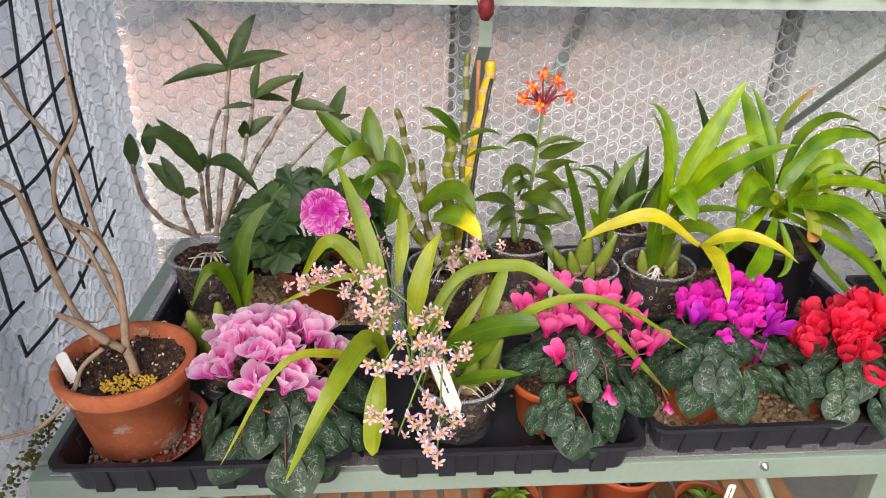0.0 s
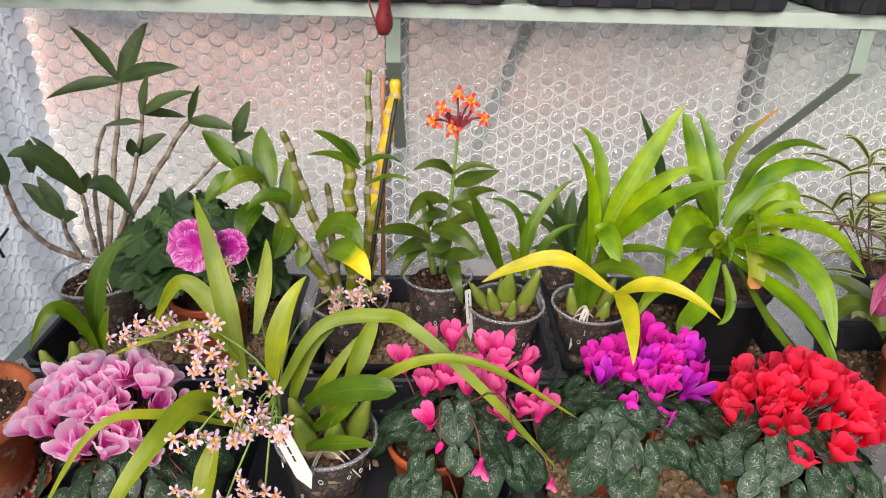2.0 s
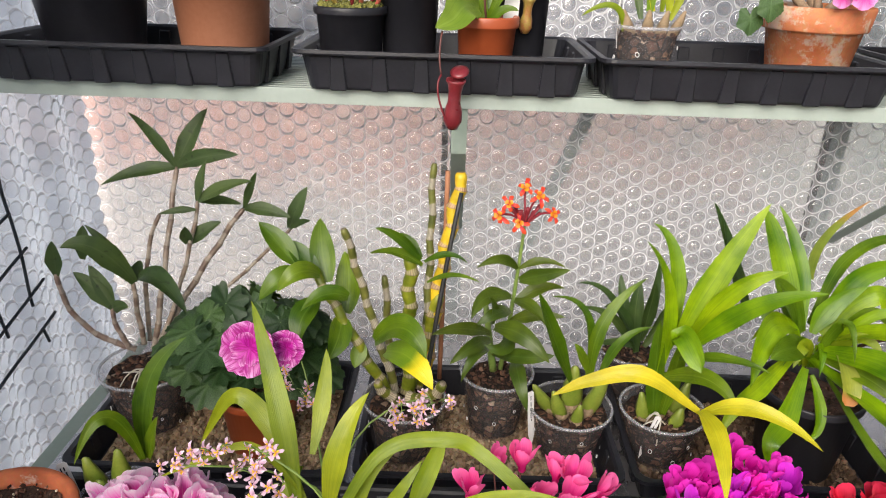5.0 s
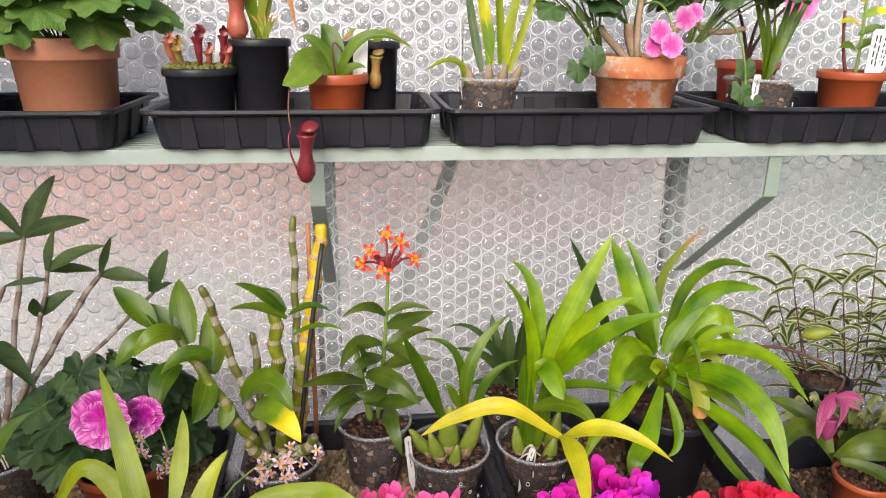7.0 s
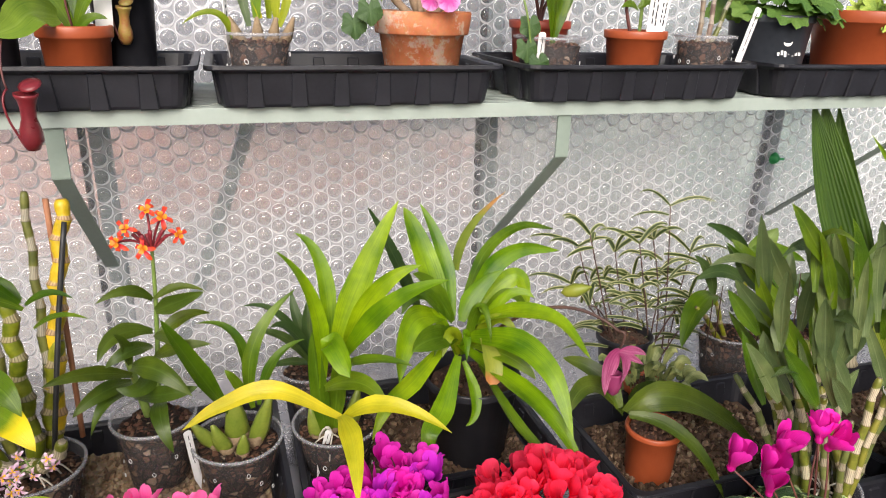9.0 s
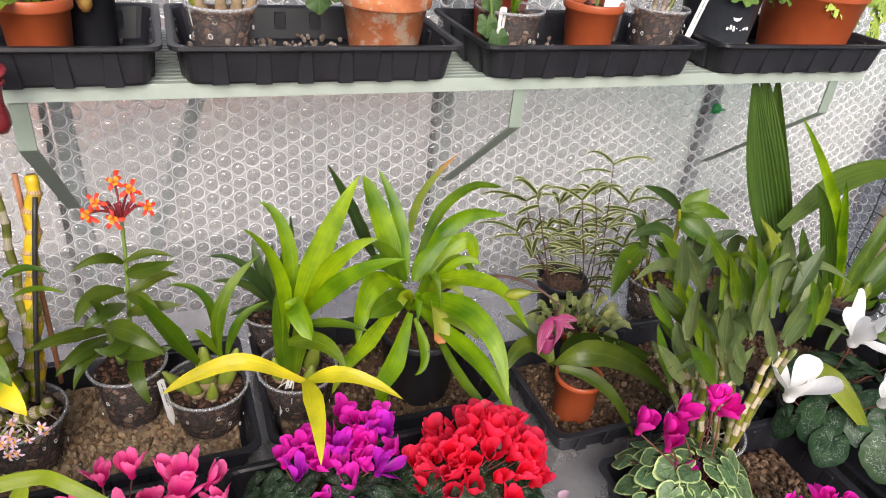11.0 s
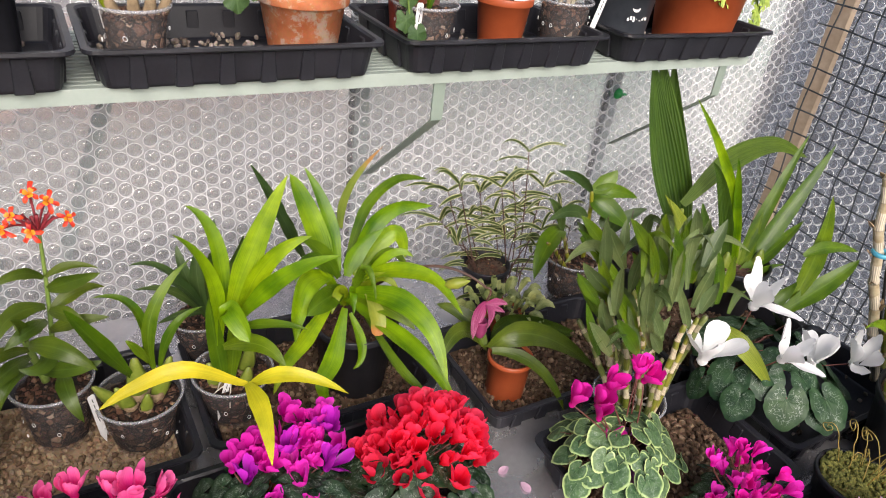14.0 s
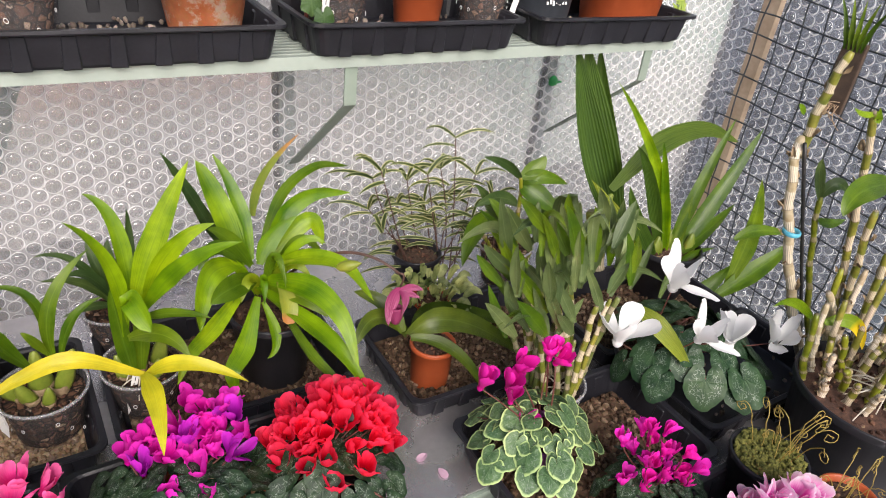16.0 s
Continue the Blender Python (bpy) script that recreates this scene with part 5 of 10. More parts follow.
twig(p, ((-0.018, -0.012, 0.154), (-0.036, -0.002, 0.177), (-0.072, 0.008, 0.151)), 0.0018, 0.0010)
twig(p, ((-0.043, -0.002, 0.180), (-0.022, 0.003, 0.174), (-0.006, 0.008, 0.197)), 0.0012, 0.0008)
twig(p, ((-0.013, -0.022, 0.152), (-0.034, -0.036, 0.136), (-0.044, -0.050, 0.111), (-0.054, -0.064, 0.099), (-0.080, -0.078, 0.081), (-0.114, -0.092, 0.080)), 0.0030, 0.0020)

plant_label(p, (-0.040, -0.040, zc - 0.005), 0.055, 0.016, (-28, -34, 0), 0)

rs = cyclamen((-0.210, -0.048, BZ + 0.006), "pink cyclamen with pale-edged petals and marbled leaves", (0.055, 0.085, ORANGE), (-0.012, -0.010, 0.105, 0.076, 0.060, 0.062), 40, (P_ROSE,), 1.0,
         (0.108, 0.034, 0.098, 0.0, -0.012), 38, 0.046, C_DARK, 11, 1.3, 1.2)
link("flower", cyclamen_flower(P_ROSE, 8, 1.2, 0.7), rs, "", (0.010, -0.077, 0.134), (0.25, 0.35, 0.4), 0.95)
stem(rs, "flower_stalk", REDSTEM, (0, -0.01, 0.075), (0.006, -0.038, 0.158), (0.010, -0.077, 0.132), 0.0014, 0.0011, 6, 5)
p = thing("bulbous_orchid", (-0.322, 0.059, BZ + 0.006), "small orchid with fat green bulbs and arching leaves", "orchid", "potted orchids")
pot(p, "clear", 0.046, 0.075, CLEAR, 0.006, BARK)
for bx, by, hh, ln in ((-0.018, 0.0, 0.075, -0.15), (0.004, 0.006, 0.085, 0.05), (0.022, -0.006, 0.06, 0.2), (-0.004, -0.016, 0.055, -0.1)):
    bulb(p, (bx, by, 0.06), hh, 0.014, (ln, -0.1))
leaf(p, L_MID, (0.039, 0.001, 0.130), (0.046, 0.021, 0.222), (0.089, 0.041, 0.273), 0.0275, "lance")
leaf(p, L_MID, (0.038, -0.004, 0.133), (0.019, -0.029, 0.211), (-0.008, -0.059, 0.169), 0.0203, "lance")
leaf(p, L_MID, (0.042, 0.001, 0.130), (0.052, 0.001, 0.165), (0.061, 0.001, 0.191), 0.0179, "lance")

plant_label(p, (-0.052, 0.0, 0.045), 0.062, 0.014, (-20, -22, 10), 2, 4)


def star_flower(petal, lip, size, seed, five=5, lipw=0.24):
    rnd = random.Random(seed)
    paths = []
    for q in range(five):
        a = q * 2 * math.pi / five + rnd.uniform(-0.3, 0.3)
        d = rnd.uniform(0.62, 1.15) * size
        paths.append([(k * d * math.cos(a), k * d * math.sin(a), z * size) for k, z in ((0.08, 0), (0.45, 0.18), (0.8, 0.12), (1.0, -0.1))])
    v, f, uv = petal_grid(paths, [size * w for w in (0.14, 0.34, 0.40, 0.12)], 3, 0.22)
    nf = len(f)
    paths = [[(k * size * math.cos(a), k * size * math.sin(a), z * size) for k, z in ((0.0, 0.1), (0.22, 0.32), (0.42, 0.30))] for a in (0.5, 2.6, 4.7)]
    v2, f2, uv2 = petal_grid(paths, [size * w for w in (0.12, lipw, lipw * 0.7)], 3, 0.1)
    k = len(v)
    me = mesh("flower", v + v2, f + [tuple(k + i for i in q) for q in f2], (petal, lip), uv + uv2)
    me.polygons.foreach_set("material_index", [0] * nf + [1] * len(f2))
    return me


TWINKLE = [star_flower(P_LILAC, P_YELLOW, 0.0082, s) for s in range(4)]
ORSTAR = [star_flower(P_ORANGE, P_AMBER, 0.0146, 20 + s, 5, 0.5) for s in range(3)]
SPR = random.Random(77)


def spray(p, a, b, count, jitter):
    """Small lilac flowers scattered along the end of a stalk."""
    a, b = Vector(a), Vector(b)
    for i in range(count):
        q = a.lerp(b, (i + SPR.random()) / count) + Vector((SPR.uniform(-jitter, jitter), SPR.uniform(-jitter, jitter), SPR.uniform(-jitter, jitter)))
        n = Vector((SPR.uniform(-0.7, 0.7), -1, SPR.uniform(-0.2, 0.9))).normalized()
        link("flower", TWINKLE[SPR.randrange(4)], p, "", q, (n.to_track_quat("Z", "Y").to_matrix() @ Matrix.Rotation(SPR.uniform(0, 6), 3, "Z")).to_euler(), SPR.uniform(0.8, 1.2))
        stem(p, "flower_stalk", GREENSTEM, a.lerp(b, (i + 0.5) / count), (q + a.lerp(b, (i + 0.5) / count)) / 2 + Vector((0, 0, 0.003)), q, 0.0007, 0.0006, 3, 4)


p = thing("spray_orchid", (0.008, -0.034, BZ + 0.006), "olive-leaved orchid with lilac flower sprays in a clear pot", "orchid", "potted orchids")
pot(p, "clear", 0.058, 0.085, CLEAR, 0.006, BARK)
for bx, by, hh, ln in ((-0.02, 0.0, 0.075, -0.2), (0.006, 0.01, 0.085, 0.0), (0.028, 0.0, 0.075, 0.3), (0.01, -0.02, 0.06, 0.1), (-0.014, -0.018, 0.06, -0.2)):
    bulb(p, (bx, by, 0.07), hh, 0.014, (ln, -0.15))
roots(p, (0.0, -0.03, 0.085), 9, 0.05, 3)
leaf(p, L_OLIVE, (-0.090, 0.004, 0.144), (-0.118, 0.054, 0.259), (-0.155, 0.114, 0.334), 0.0261, "lance")
leaf(p, L_OLIVE, (-0.061, 0.014, 0.136), (-0.048, 0.034, 0.214), (-0.022, 0.064, 0.258), 0.0261, "lance")
leaf(p, L_OLIVE, (-0.079, 0.034, 0.198), (-0.072, 0.074, 0.249), (-0.074, 0.104, 0.284), 0.0222, "lance")
leaf(p, L_OLIVE, (-0.088, -0.026, 0.115), [(-0.112, -0.076, 0.190), (-0.153, -0.146, 0.165)], (-0.199, -0.186, 0.087), 0.0276, "lance")
leaf(p, L_OLIVE, (-0.088, -0.026, 0.115), [(-0.155, -0.066, 0.166), (-0.211, -0.096, 0.169)], (-0.278, -0.136, 0.067), 0.0113, "lance")
leaf(p, L_OLIVE, (-0.099, -0.076, 0.144), (-0.105, -0.106, 0.114), (-0.110, -0.126, 0.065), 0.0257, "blunt")
leaf(p, L_MID, (-0.020, -0.006, 0.133), (0.037, -0.046, 0.184), (0.085, -0.066, 0.198), 0.0273, "blunt")
leaf(p, L_MID, (-0.017, -0.036, 0.096), (0.031, -0.066, 0.129), (0.065, -0.086, 0.145), 0.0188, "lance")
leaf(p, L_OLIVE, (-0.061, -0.006, 0.125), [(-0.006, 0.024, 0.212), (0.061, 0.034, 0.225), (0.103, 0.014, 0.220), (0.184, -0.026, 0.162)], (0.262, -0.056, 0.085), 0.0187, "strap")
leaf(p, L_OLIVE, (-0.006, -0.016, 0.114), [(0.061, -0.016, 0.173), (0.118, -0.026, 0.209), (0.182, -0.036, 0.207)], (0.281, -0.046, 0.147), 0.0118, "strap")
leaf(p, L_OLIVE, (0.026, 0.004, 0.150), (0.045, 0.024, 0.195), (0.059, 0.034, 0.225), 0.0233, "strap")
leaf(p, L_OLIVE, (-0.086, 0.014, 0.154), [(-0.131, 0.054, 0.224), (-0.169, 0.064, 0.246)], (-0.211, 0.064, 0.179), 0.0237, "lance")
leaf(p, L_OLIVE, (-0.086, 0.014, 0.162), [(-0.134, 0.014, 0.222), (-0.187, 0.004, 0.209)], (-0.233, -0.006, 0.191), 0.0086, "lance")
leaf(p, L_MID, (-0.023, -0.006, 0.090), (0.023, -0.036, 0.145), (0.045, -0.046, 0.182), 0.0170, "lance")
leaf(p, L_OLIVE, (-0.097, 0.004, 0.118), (-0.104, 0.024, 0.156), (-0.089, 0.034, 0.182), 0.0208, "strap")
leaf(p, L_OLIVE, (-0.040, 0.004, 0.109), (-0.023, 0.024, 0.171), (0.010, 0.044, 0.200), 0.0177, "lance")
leaf(p, L_OLIVE, (-0.030, 0.004, 0.100), (0.009, 0.014, 0.161), (0.037, 0.034, 0.197), 0.0162, "lance")
stem(p, "flower_stalk", GREENSTEM, (-0.067, 0.005, 0.081), (-0.078, 0.035, 0.152), (-0.188, -0.045, 0.246), 0.0016, 0.001)
stem(p, "flower_stalk", GREENSTEM, (-0.060, -0.005, 0.088), (-0.053, -0.025, 0.188), (-0.136, -0.005, 0.243), 0.0016, 0.001)
stem(p, "flower_stalk", GREENSTEM, (-0.054, -0.015, 0.095), (-0.050, -0.065, 0.212), (-0.105, -0.145, 0.191), 0.0016, 0.001)
stem(p, "flower_stalk", GREENSTEM, (-0.050, -0.015, 0.086), (-0.032, -0.085, 0.209), (-0.039, -0.165, 0.094), 0.0016, 0.001)
stem(p, "flower_stalk", GREENSTEM, (-0.058, 0.025, 0.085), (-0.043, 0.095, 0.170), (0.039, 0.145, 0.197), 0.0016, 0.001)
stem(p, "flower_stalk", GREENSTEM, (-0.062, 0.025, 0.086), (-0.091, 0.105, 0.184), (-0.113, 0.145, 0.240), 0.0016, 0.001)
stem(p, "flower_stalk", GREENSTEM, (-0.049, -0.025, 0.084), (-0.038, -0.085, 0.193), (-0.080, -0.145, 0.112), 0.0016, 0.001)

spray(p, (-0.202, -0.035, 0.233), (-0.135, -0.035, 0.266), 14, 0.011)
spray(p, (-0.150, -0.025, 0.215), (-0.095, -0.025, 0.252), 14, 0.015)
spray(p, (-0.123, -0.045, 0.202), (-0.086, -0.045, 0.232), 10, 0.014)
spray(p, (-0.103, -0.055, 0.188), (-0.089, -0.055, 0.215), 6, 0.007)
spray(p, (-0.137, 0.115, 0.253), (-0.098, 0.115, 0.205), 12, 0.013)
spray(p, (-0.009, 0.125, 0.185), (0.056, 0.125, 0.207), 18, 0.014)
spray(p, (-0.099, -0.145, 0.191), (-0.020, -0.145, 0.232), 22, 0.015)
spray(p, (-0.054, -0.105, 0.248), (-0.033, -0.105, 0.191), 12, 0.015)
spray(p, (-0.106, -0.165, 0.161), (-0.087, -0.165, 0.141), 6, 0.010)
spray(p, (-0.072, -0.165, 0.148), (-0.037, -0.165, 0.119), 14, 0.014)
spray(p, (-0.051, -0.165, 0.174), (-0.022, -0.165, 0.134), 10, 0.013)
spray(p, (-0.047, -0.175, 0.120), (-0.037, -0.175, 0.099), 4, 0.007)
spray(p, (-0.076, -0.115, 0.214), (-0.021, -0.115, 0.182), 12, 0.014)

plant_label(p, (-0.006, -0.077, 0.075), 0.089, 0.018, (0, -19, 0), 1, 9)

pk = cyclamen((0.133, -0.026, BZ + 0.006), "bright pink cyclamen in a terracotta-coloured plastic pot", (0.054, 0.074, ORANGE), (0.036, 0.000, 0.095, 0.082, 0.066, 0.070), 17, (P_PINK,), 1.05,
         (0.106, 0.050, 0.132, 0.022, -0.012), 46, 0.034, C_DARK, 21, 0.90, 1.0, spots=((-0.009, 0.067, 0.155), (0.022, 0.069, 0.156), (-0.036, 0.036, 0.144), (0.008, 0.015, 0.138), (0.037, 0.001, 0.134), (0.061, 0.008, 0.135), (0.059, 0.057, 0.152), (0.079, 0.052, 0.150), (0.103, 0.039, 0.145), (0.077, -0.026, 0.127), (0.097, -0.022, 0.128), (0.117, -0.027, 0.127), (-0.005, -0.040, 0.125), (-0.011, 0.005, 0.135), (0.114, 0.014, 0.137), (0.036, 0.027, 0.141), (0.072, 0.029, 0.142)))
# a nodding late flower and tight buds low among the leaves
for bx, by, bz, size in ((0.050, -0.079, 0.111, 0.62), (0.128, -0.079, 0.085, 0.4)):
    link("flower", shared(FLOWERS, (P_PINK.name, 0, 0.90, 1.0), lambda: cyclamen_flower(P_PINK, 3, 0.90, 1.0)), pk, "", (bx, by, bz), (2.5, 0.5, 0.3), size)
    stem(pk, "flower_stalk", REDSTEM, (0, 0, 0.064), (bx * 0.7, by * 0.5, bz + 0.03), (bx, by, bz), 0.0013, 0.001, 6, 5)
for bx, by, bz in ((0.006, -0.079, 0.132), (0.081, -0.079, 0.150)):
    stem(pk, "flower_stalk", REDSTEM, (0, 0, 0.064), (bx * 0.7, by * 0.5, bz + 0.02), (bx, by, bz + 0.006), 0.0013, 0.001, 6, 5)
    link("flower_bud", lathe("flower_bud", [(0.0004, -0.016), (0.0022, -0.011), (0.0040, -0.003), (0.0034, 0.003), (0.0008, 0.006)], P_PINK, 10), pk, "", (bx, by, bz), (0.2, 0.3, 0))
pu = cyclamen((0.343, -0.011, BZ + 0.006), "purple cyclamen with silver-marbled leaves in an orange pot", (0.055, 0.085, ORANGE), (0.046, 0.020, 0.082, 0.078, 0.064, 0.066), 24, (P_PURPLE, P_PURPLE, P_PURPLE, P_PURPLE, P_PURPLE, P_VIOLET), 1.02,
         (0.110, 0.074, 0.122, 0.026, -0.002), 46, 0.035, C_DARK, 31, 0.86, 1.0, spots=((-0.001, 0.064, 0.128), (0.018, 0.069, 0.130), (-0.017, 0.051, 0.124), (-0.005, 0.031, 0.118), (0.018, 0.047, 0.123), (0.022, 0.036, 0.119), (0.055, 0.047, 0.123), (0.072, 0.064, 0.128), (0.098, 0.074, 0.132), (0.050, 0.024, 0.116), (0.074, 0.031, 0.118), (0.097, 0.051, 0.124), (0.115, 0.063, 0.128), (0.079, 0.027, 0.117), (0.065, 0.095, 0.140), (0.079, 0.085, 0.136), (0.111, 0.082, 0.135), (0.124, 0.037, 0.120), (0.095, 0.016, 0.113), (0.058, 0.002, 0.110), (0.060, -0.029, 0.103), (0.009, -0.013, 0.107), (0.045, 0.067, 0.129), (0.080, 0.054, 0.125)))
link("leaf", heart_leaf(C_DARK, 77), pu, "", (0.016, -0.094, 0.081), turned((0.1, -0.35, -1), (0.05, -1, 0.45)), 0.034)
stem(pu, "leaf_stalk", REDSTEM, (0, -0.03, 0.073), (0.010, -0.066, 0.09), (0.016, -0.092, 0.083), 0.0014, 0.0012, 6, 5)
cyclamen((0.523, -0.010, BZ + 0.006), "scarlet cyclamen with silver-marbled leaves in an orange pot", (0.052, 0.068, ORANGE), (0.058, 0.012, 0.064, 0.086, 0.074, 0.066), 44, (P_RED,), 1.12,
         (0.112, 0.048, 0.098, 0.034, -0.004), 48, 0.035, C_DARK, 41, 0.95, 0.9)

# ---- back row ----
p = thing("slender_orchid", (-0.384, 0.287, BZ + 0.006), "slender-caned orchid with dusky leaves in a clear pot", "orchid", "potted orchids")
pot(p, "clear", 0.066, 0.108, CLEAR, 0.008, BARK)
roots(p, (0.01, -0.015, 0.105), 14, 0.05, 5)
cane(p, K_KING, (0.016, 0.000, 0.135), (0.036, 0.035, 0.266), (0.048, 0.085, 0.390), 0.0043, 7)
cane(p, K_KING, (0.025, 0.005, 0.148), (0.082, 0.045, 0.245), (0.143, 0.075, 0.334), 0.0047, 7)
cane(p, K_KING, (0.010, 0.005, 0.147), (0.015, 0.015, 0.256), (0.041, 0.025, 0.340), 0.0035, 5)
cane(p, K_KING, (-0.008, -0.005, 0.137), (-0.069, -0.025, 0.189), (-0.078, -0.045, 0.276), 0.0043, 6)
cane(p, K_KING, (0.008, -0.010, 0.150), (0.008, -0.015, 0.205), (0.009, -0.015, 0.252), 0.0039, 4)
cane(p, K_KING, (0.032, 0.005, 0.158), (0.068, 0.025, 0.262), (0.090, 0.045, 0.353), 0.0035, 6)
cane(p, K_KING, (-0.013, -0.015, 0.148), (-0.019, -0.025, 0.181), (-0.017, -0.035, 0.221), 0.0039, 3)
cane(p, K_KING, (0.031, 0.025, 0.147), (0.119, 0.075, 0.215), (0.206, 0.095, 0.297), 0.0031, 5)
leaf(p, L_KING, (0.048, 0.085, 0.390), (0.021, 0.080, 0.436), (-0.006, 0.075, 0.470), 0.021, "lance")
leaf(p, L_KING, (0.048, 0.085, 0.390), (0.072, 0.095, 0.437), (0.095, 0.105, 0.472), 0.026, "lance")
leaf(p, L_KING, (0.048, 0.085, 0.390), (0.098, 0.075, 0.410), (0.147, 0.065, 0.417), 0.026, "lance")
leaf(p, L_KING, (0.048, 0.085, 0.390), (-0.002, 0.070, 0.385), (-0.052, 0.055, 0.368), 0.024, "lance")
leaf(p, L_KING, (0.089, 0.045, 0.353), (0.097, 0.050, 0.386), (0.105, 0.055, 0.412), 0.02, "lance")
leaf(p, L_KING, (0.089, 0.045, 0.353), (0.131, 0.040, 0.377), (0.173, 0.035, 0.389), 0.024, "lance")
leaf(p, L_KING, (0.089, 0.045, 0.353), (0.115, 0.060, 0.350), (0.141, 0.075, 0.340), 0.018, "lance")
leaf(p, L_KING, (0.089, 0.035, 0.344), (0.067, 0.025, 0.346), (0.044, 0.015, 0.343), 0.012, "lance")
leaf(p, L_KING, (0.145, 0.075, 0.334), (0.156, 0.075, 0.366), (0.167, 0.075, 0.390), 0.014, "lance")
leaf(p, L_KING, (0.145, 0.075, 0.334), (0.180, 0.070, 0.334), (0.215, 0.065, 0.326), 0.022, "lance")
leaf(p, L_KING, (0.204, 0.095, 0.297), (0.218, 0.100, 0.333), (0.232, 0.105, 0.360), 0.024, "lance")
leaf(p, L_KING, (0.204, 0.095, 0.297), (0.223, 0.085, 0.310), (0.241, 0.075, 0.318), 0.014, "lance")
leaf(p, L_KING, (0.071, 0.035, 0.291), (0.096, 0.040, 0.311), (0.120, 0.045, 0.323), 0.024, "lance")
leaf(p, L_KING, (0.071, 0.035, 0.291), (0.075, 0.025, 0.311), (0.079, 0.015, 0.326), 0.02, "lance")
leaf(p, L_KING, (-0.078, -0.045, 0.273), (-0.076, -0.045, 0.301), (-0.075, -0.045, 0.323), 0.026, "lance")
leaf(p, L_KING, (-0.074, 0.015, 0.270), (-0.072, 0.020, 0.297), (-0.071, 0.025, 0.318), 0.022, "lance")
leaf(p, L_KING, (0.011, -0.015, 0.252), (-0.018, -0.045, 0.315), (-0.053, -0.065, 0.323), 0.034, "lance")
leaf(p, L_KING, (0.011, -0.015, 0.252), (-0.015, -0.015, 0.302), (-0.045, -0.015, 0.336), 0.02, "lance")
leaf(p, L_KING, (0.011, -0.015, 0.252), (0.010, 0.000, 0.264), (0.008, 0.015, 0.272), 0.02, "lance")
leaf(p, L_KING, (-0.015, -0.035, 0.221), (-0.038, -0.035, 0.252), (-0.061, -0.035, 0.274), 0.027, "lance")
leaf(p, L_KING, (-0.015, -0.035, 0.221), (-0.029, -0.030, 0.255), (-0.044, -0.025, 0.281), 0.025, "lance")
leaf(p, L_KING, (-0.015, -0.035, 0.221), (-0.001, -0.040, 0.227), (0.012, -0.045, 0.229), 0.02, "lance")
leaf(p, L_KING, (0.028, -0.035, 0.269), (0.065, -0.055, 0.277), (0.110, -0.085, 0.245), 0.034, "lance")



def bush(p, centre, radii, count, size, material, seed, lobes=7, up=0.45, low=-0.4):
    rnd = random.Random(seed)
    c = Vector(centre)
    for i in range(count):
        while True:
            d = Vector((rnd.gauss(0, 1), rnd.gauss(0, 1), rnd.gauss(0, 1))).normalized()
            if d.z > low and d.y < 0.75:
                break
        k = rnd.uniform(0.72, 1.05)
        q = c + Vector((d.x * radii[0], d.y * radii[1], d.z * radii[2])) * k
        nor = (d + Vector((0, -0.25, up)) + Vector((rnd.uniform(-0.35, 0.35), rnd.uniform(-0.35, 0.35), rnd.uniform(-0.2, 0.3)))).normalized()
        tip = Vector((d.x, d.y, -0.5 + rnd.uniform(-0.4, 0.4)))
        me = shared(LEAVES, (material.name, lobes, rnd.randrange(4)), lambda: lobed_leaf(material, rnd.randrange(999), lobes))
        link("leaf", me, p, "", q, turned(tip, nor), size * rnd.uniform(0.7, 1.2))
        if i % 2 == 0:
            stem(p, "leaf_stalk", GREENSTEM, c * 0.55 + q * 0.1, c * 0.4 + q * 0.5, q, 0.0014, 0.0011, 4, 5)


def ruffled_flower(material, size, seed, layers=((4, 0.62, 0.62), (5, 1.0, 0.30))):
    rnd = random.Random(seed)
    v, f, uv = [], [], []
    for count, reach, lift in layers:
        for q in range(count):
            a = q * 2 * math.pi / count + rnd.uniform(-0.2, 0.2)
            k = len(v)
            n, m = 7, 9
            for i in range(n):
                s = i / (n - 1)
                for j in range(m):
                    u = (j / (m - 1) - 0.5) * 2
                    w = 0.70 * math.sin(math.pi * (0.12 + 0.62 * s)) * reach
                    r = reach * s * (1 - 0.16 * u * u)
                    x, y = r, u * w
                    z = lift * s * reach - 0.25 * lift * s * s + 0.10 * math.sin(u * 5 + q * 2) * s * s + 0.06 * math.sin(u * 10 + q) * s ** 3
                    v.append((size * (x * math.cos(a) - y * math.sin(a)), size * (x * math.sin(a) + y * math.cos(a)), size * z))
                    uv.append((j / (m - 1), s))
            f += grid_faces(n, m, False, k)
    return mesh("flower", v, f, material, uv)


p = thing("regal_pelargonium", (-0.206, 0.250, BZ + 0.006), "pelargonium with scalloped leaves and ruffled magenta flowers", "pelargonium")
pot(p, "plastic", 0.058, 0.105, ORANGE)
bush(p, (0.0, -0.005, 0.165), (0.118, 0.085, 0.088), 96, 0.031, L_GERD, 5, 9, 0.55)
for fx, fy, fz, s in ((0.036, -0.125, 0.246, 0.034), (0.075, -0.105, 0.235, 0.024)):
    q = link("flower", ruffled_flower(P_GER, s, int(fx * 1000)), p, "ruffled magenta flower with dark veins", (fx, fy, fz), (Vector((-0.1, -1, 0.35)).to_track_quat("Z", "Y").to_euler()))
    stem(p, "flower_stalk", GREENSTEM, (0.0, -0.02, 0.14), (fx * 0.6, fy * 0.6, fz - 0.03), (fx, fy + 0.004, fz), 0.002, 0.0016)

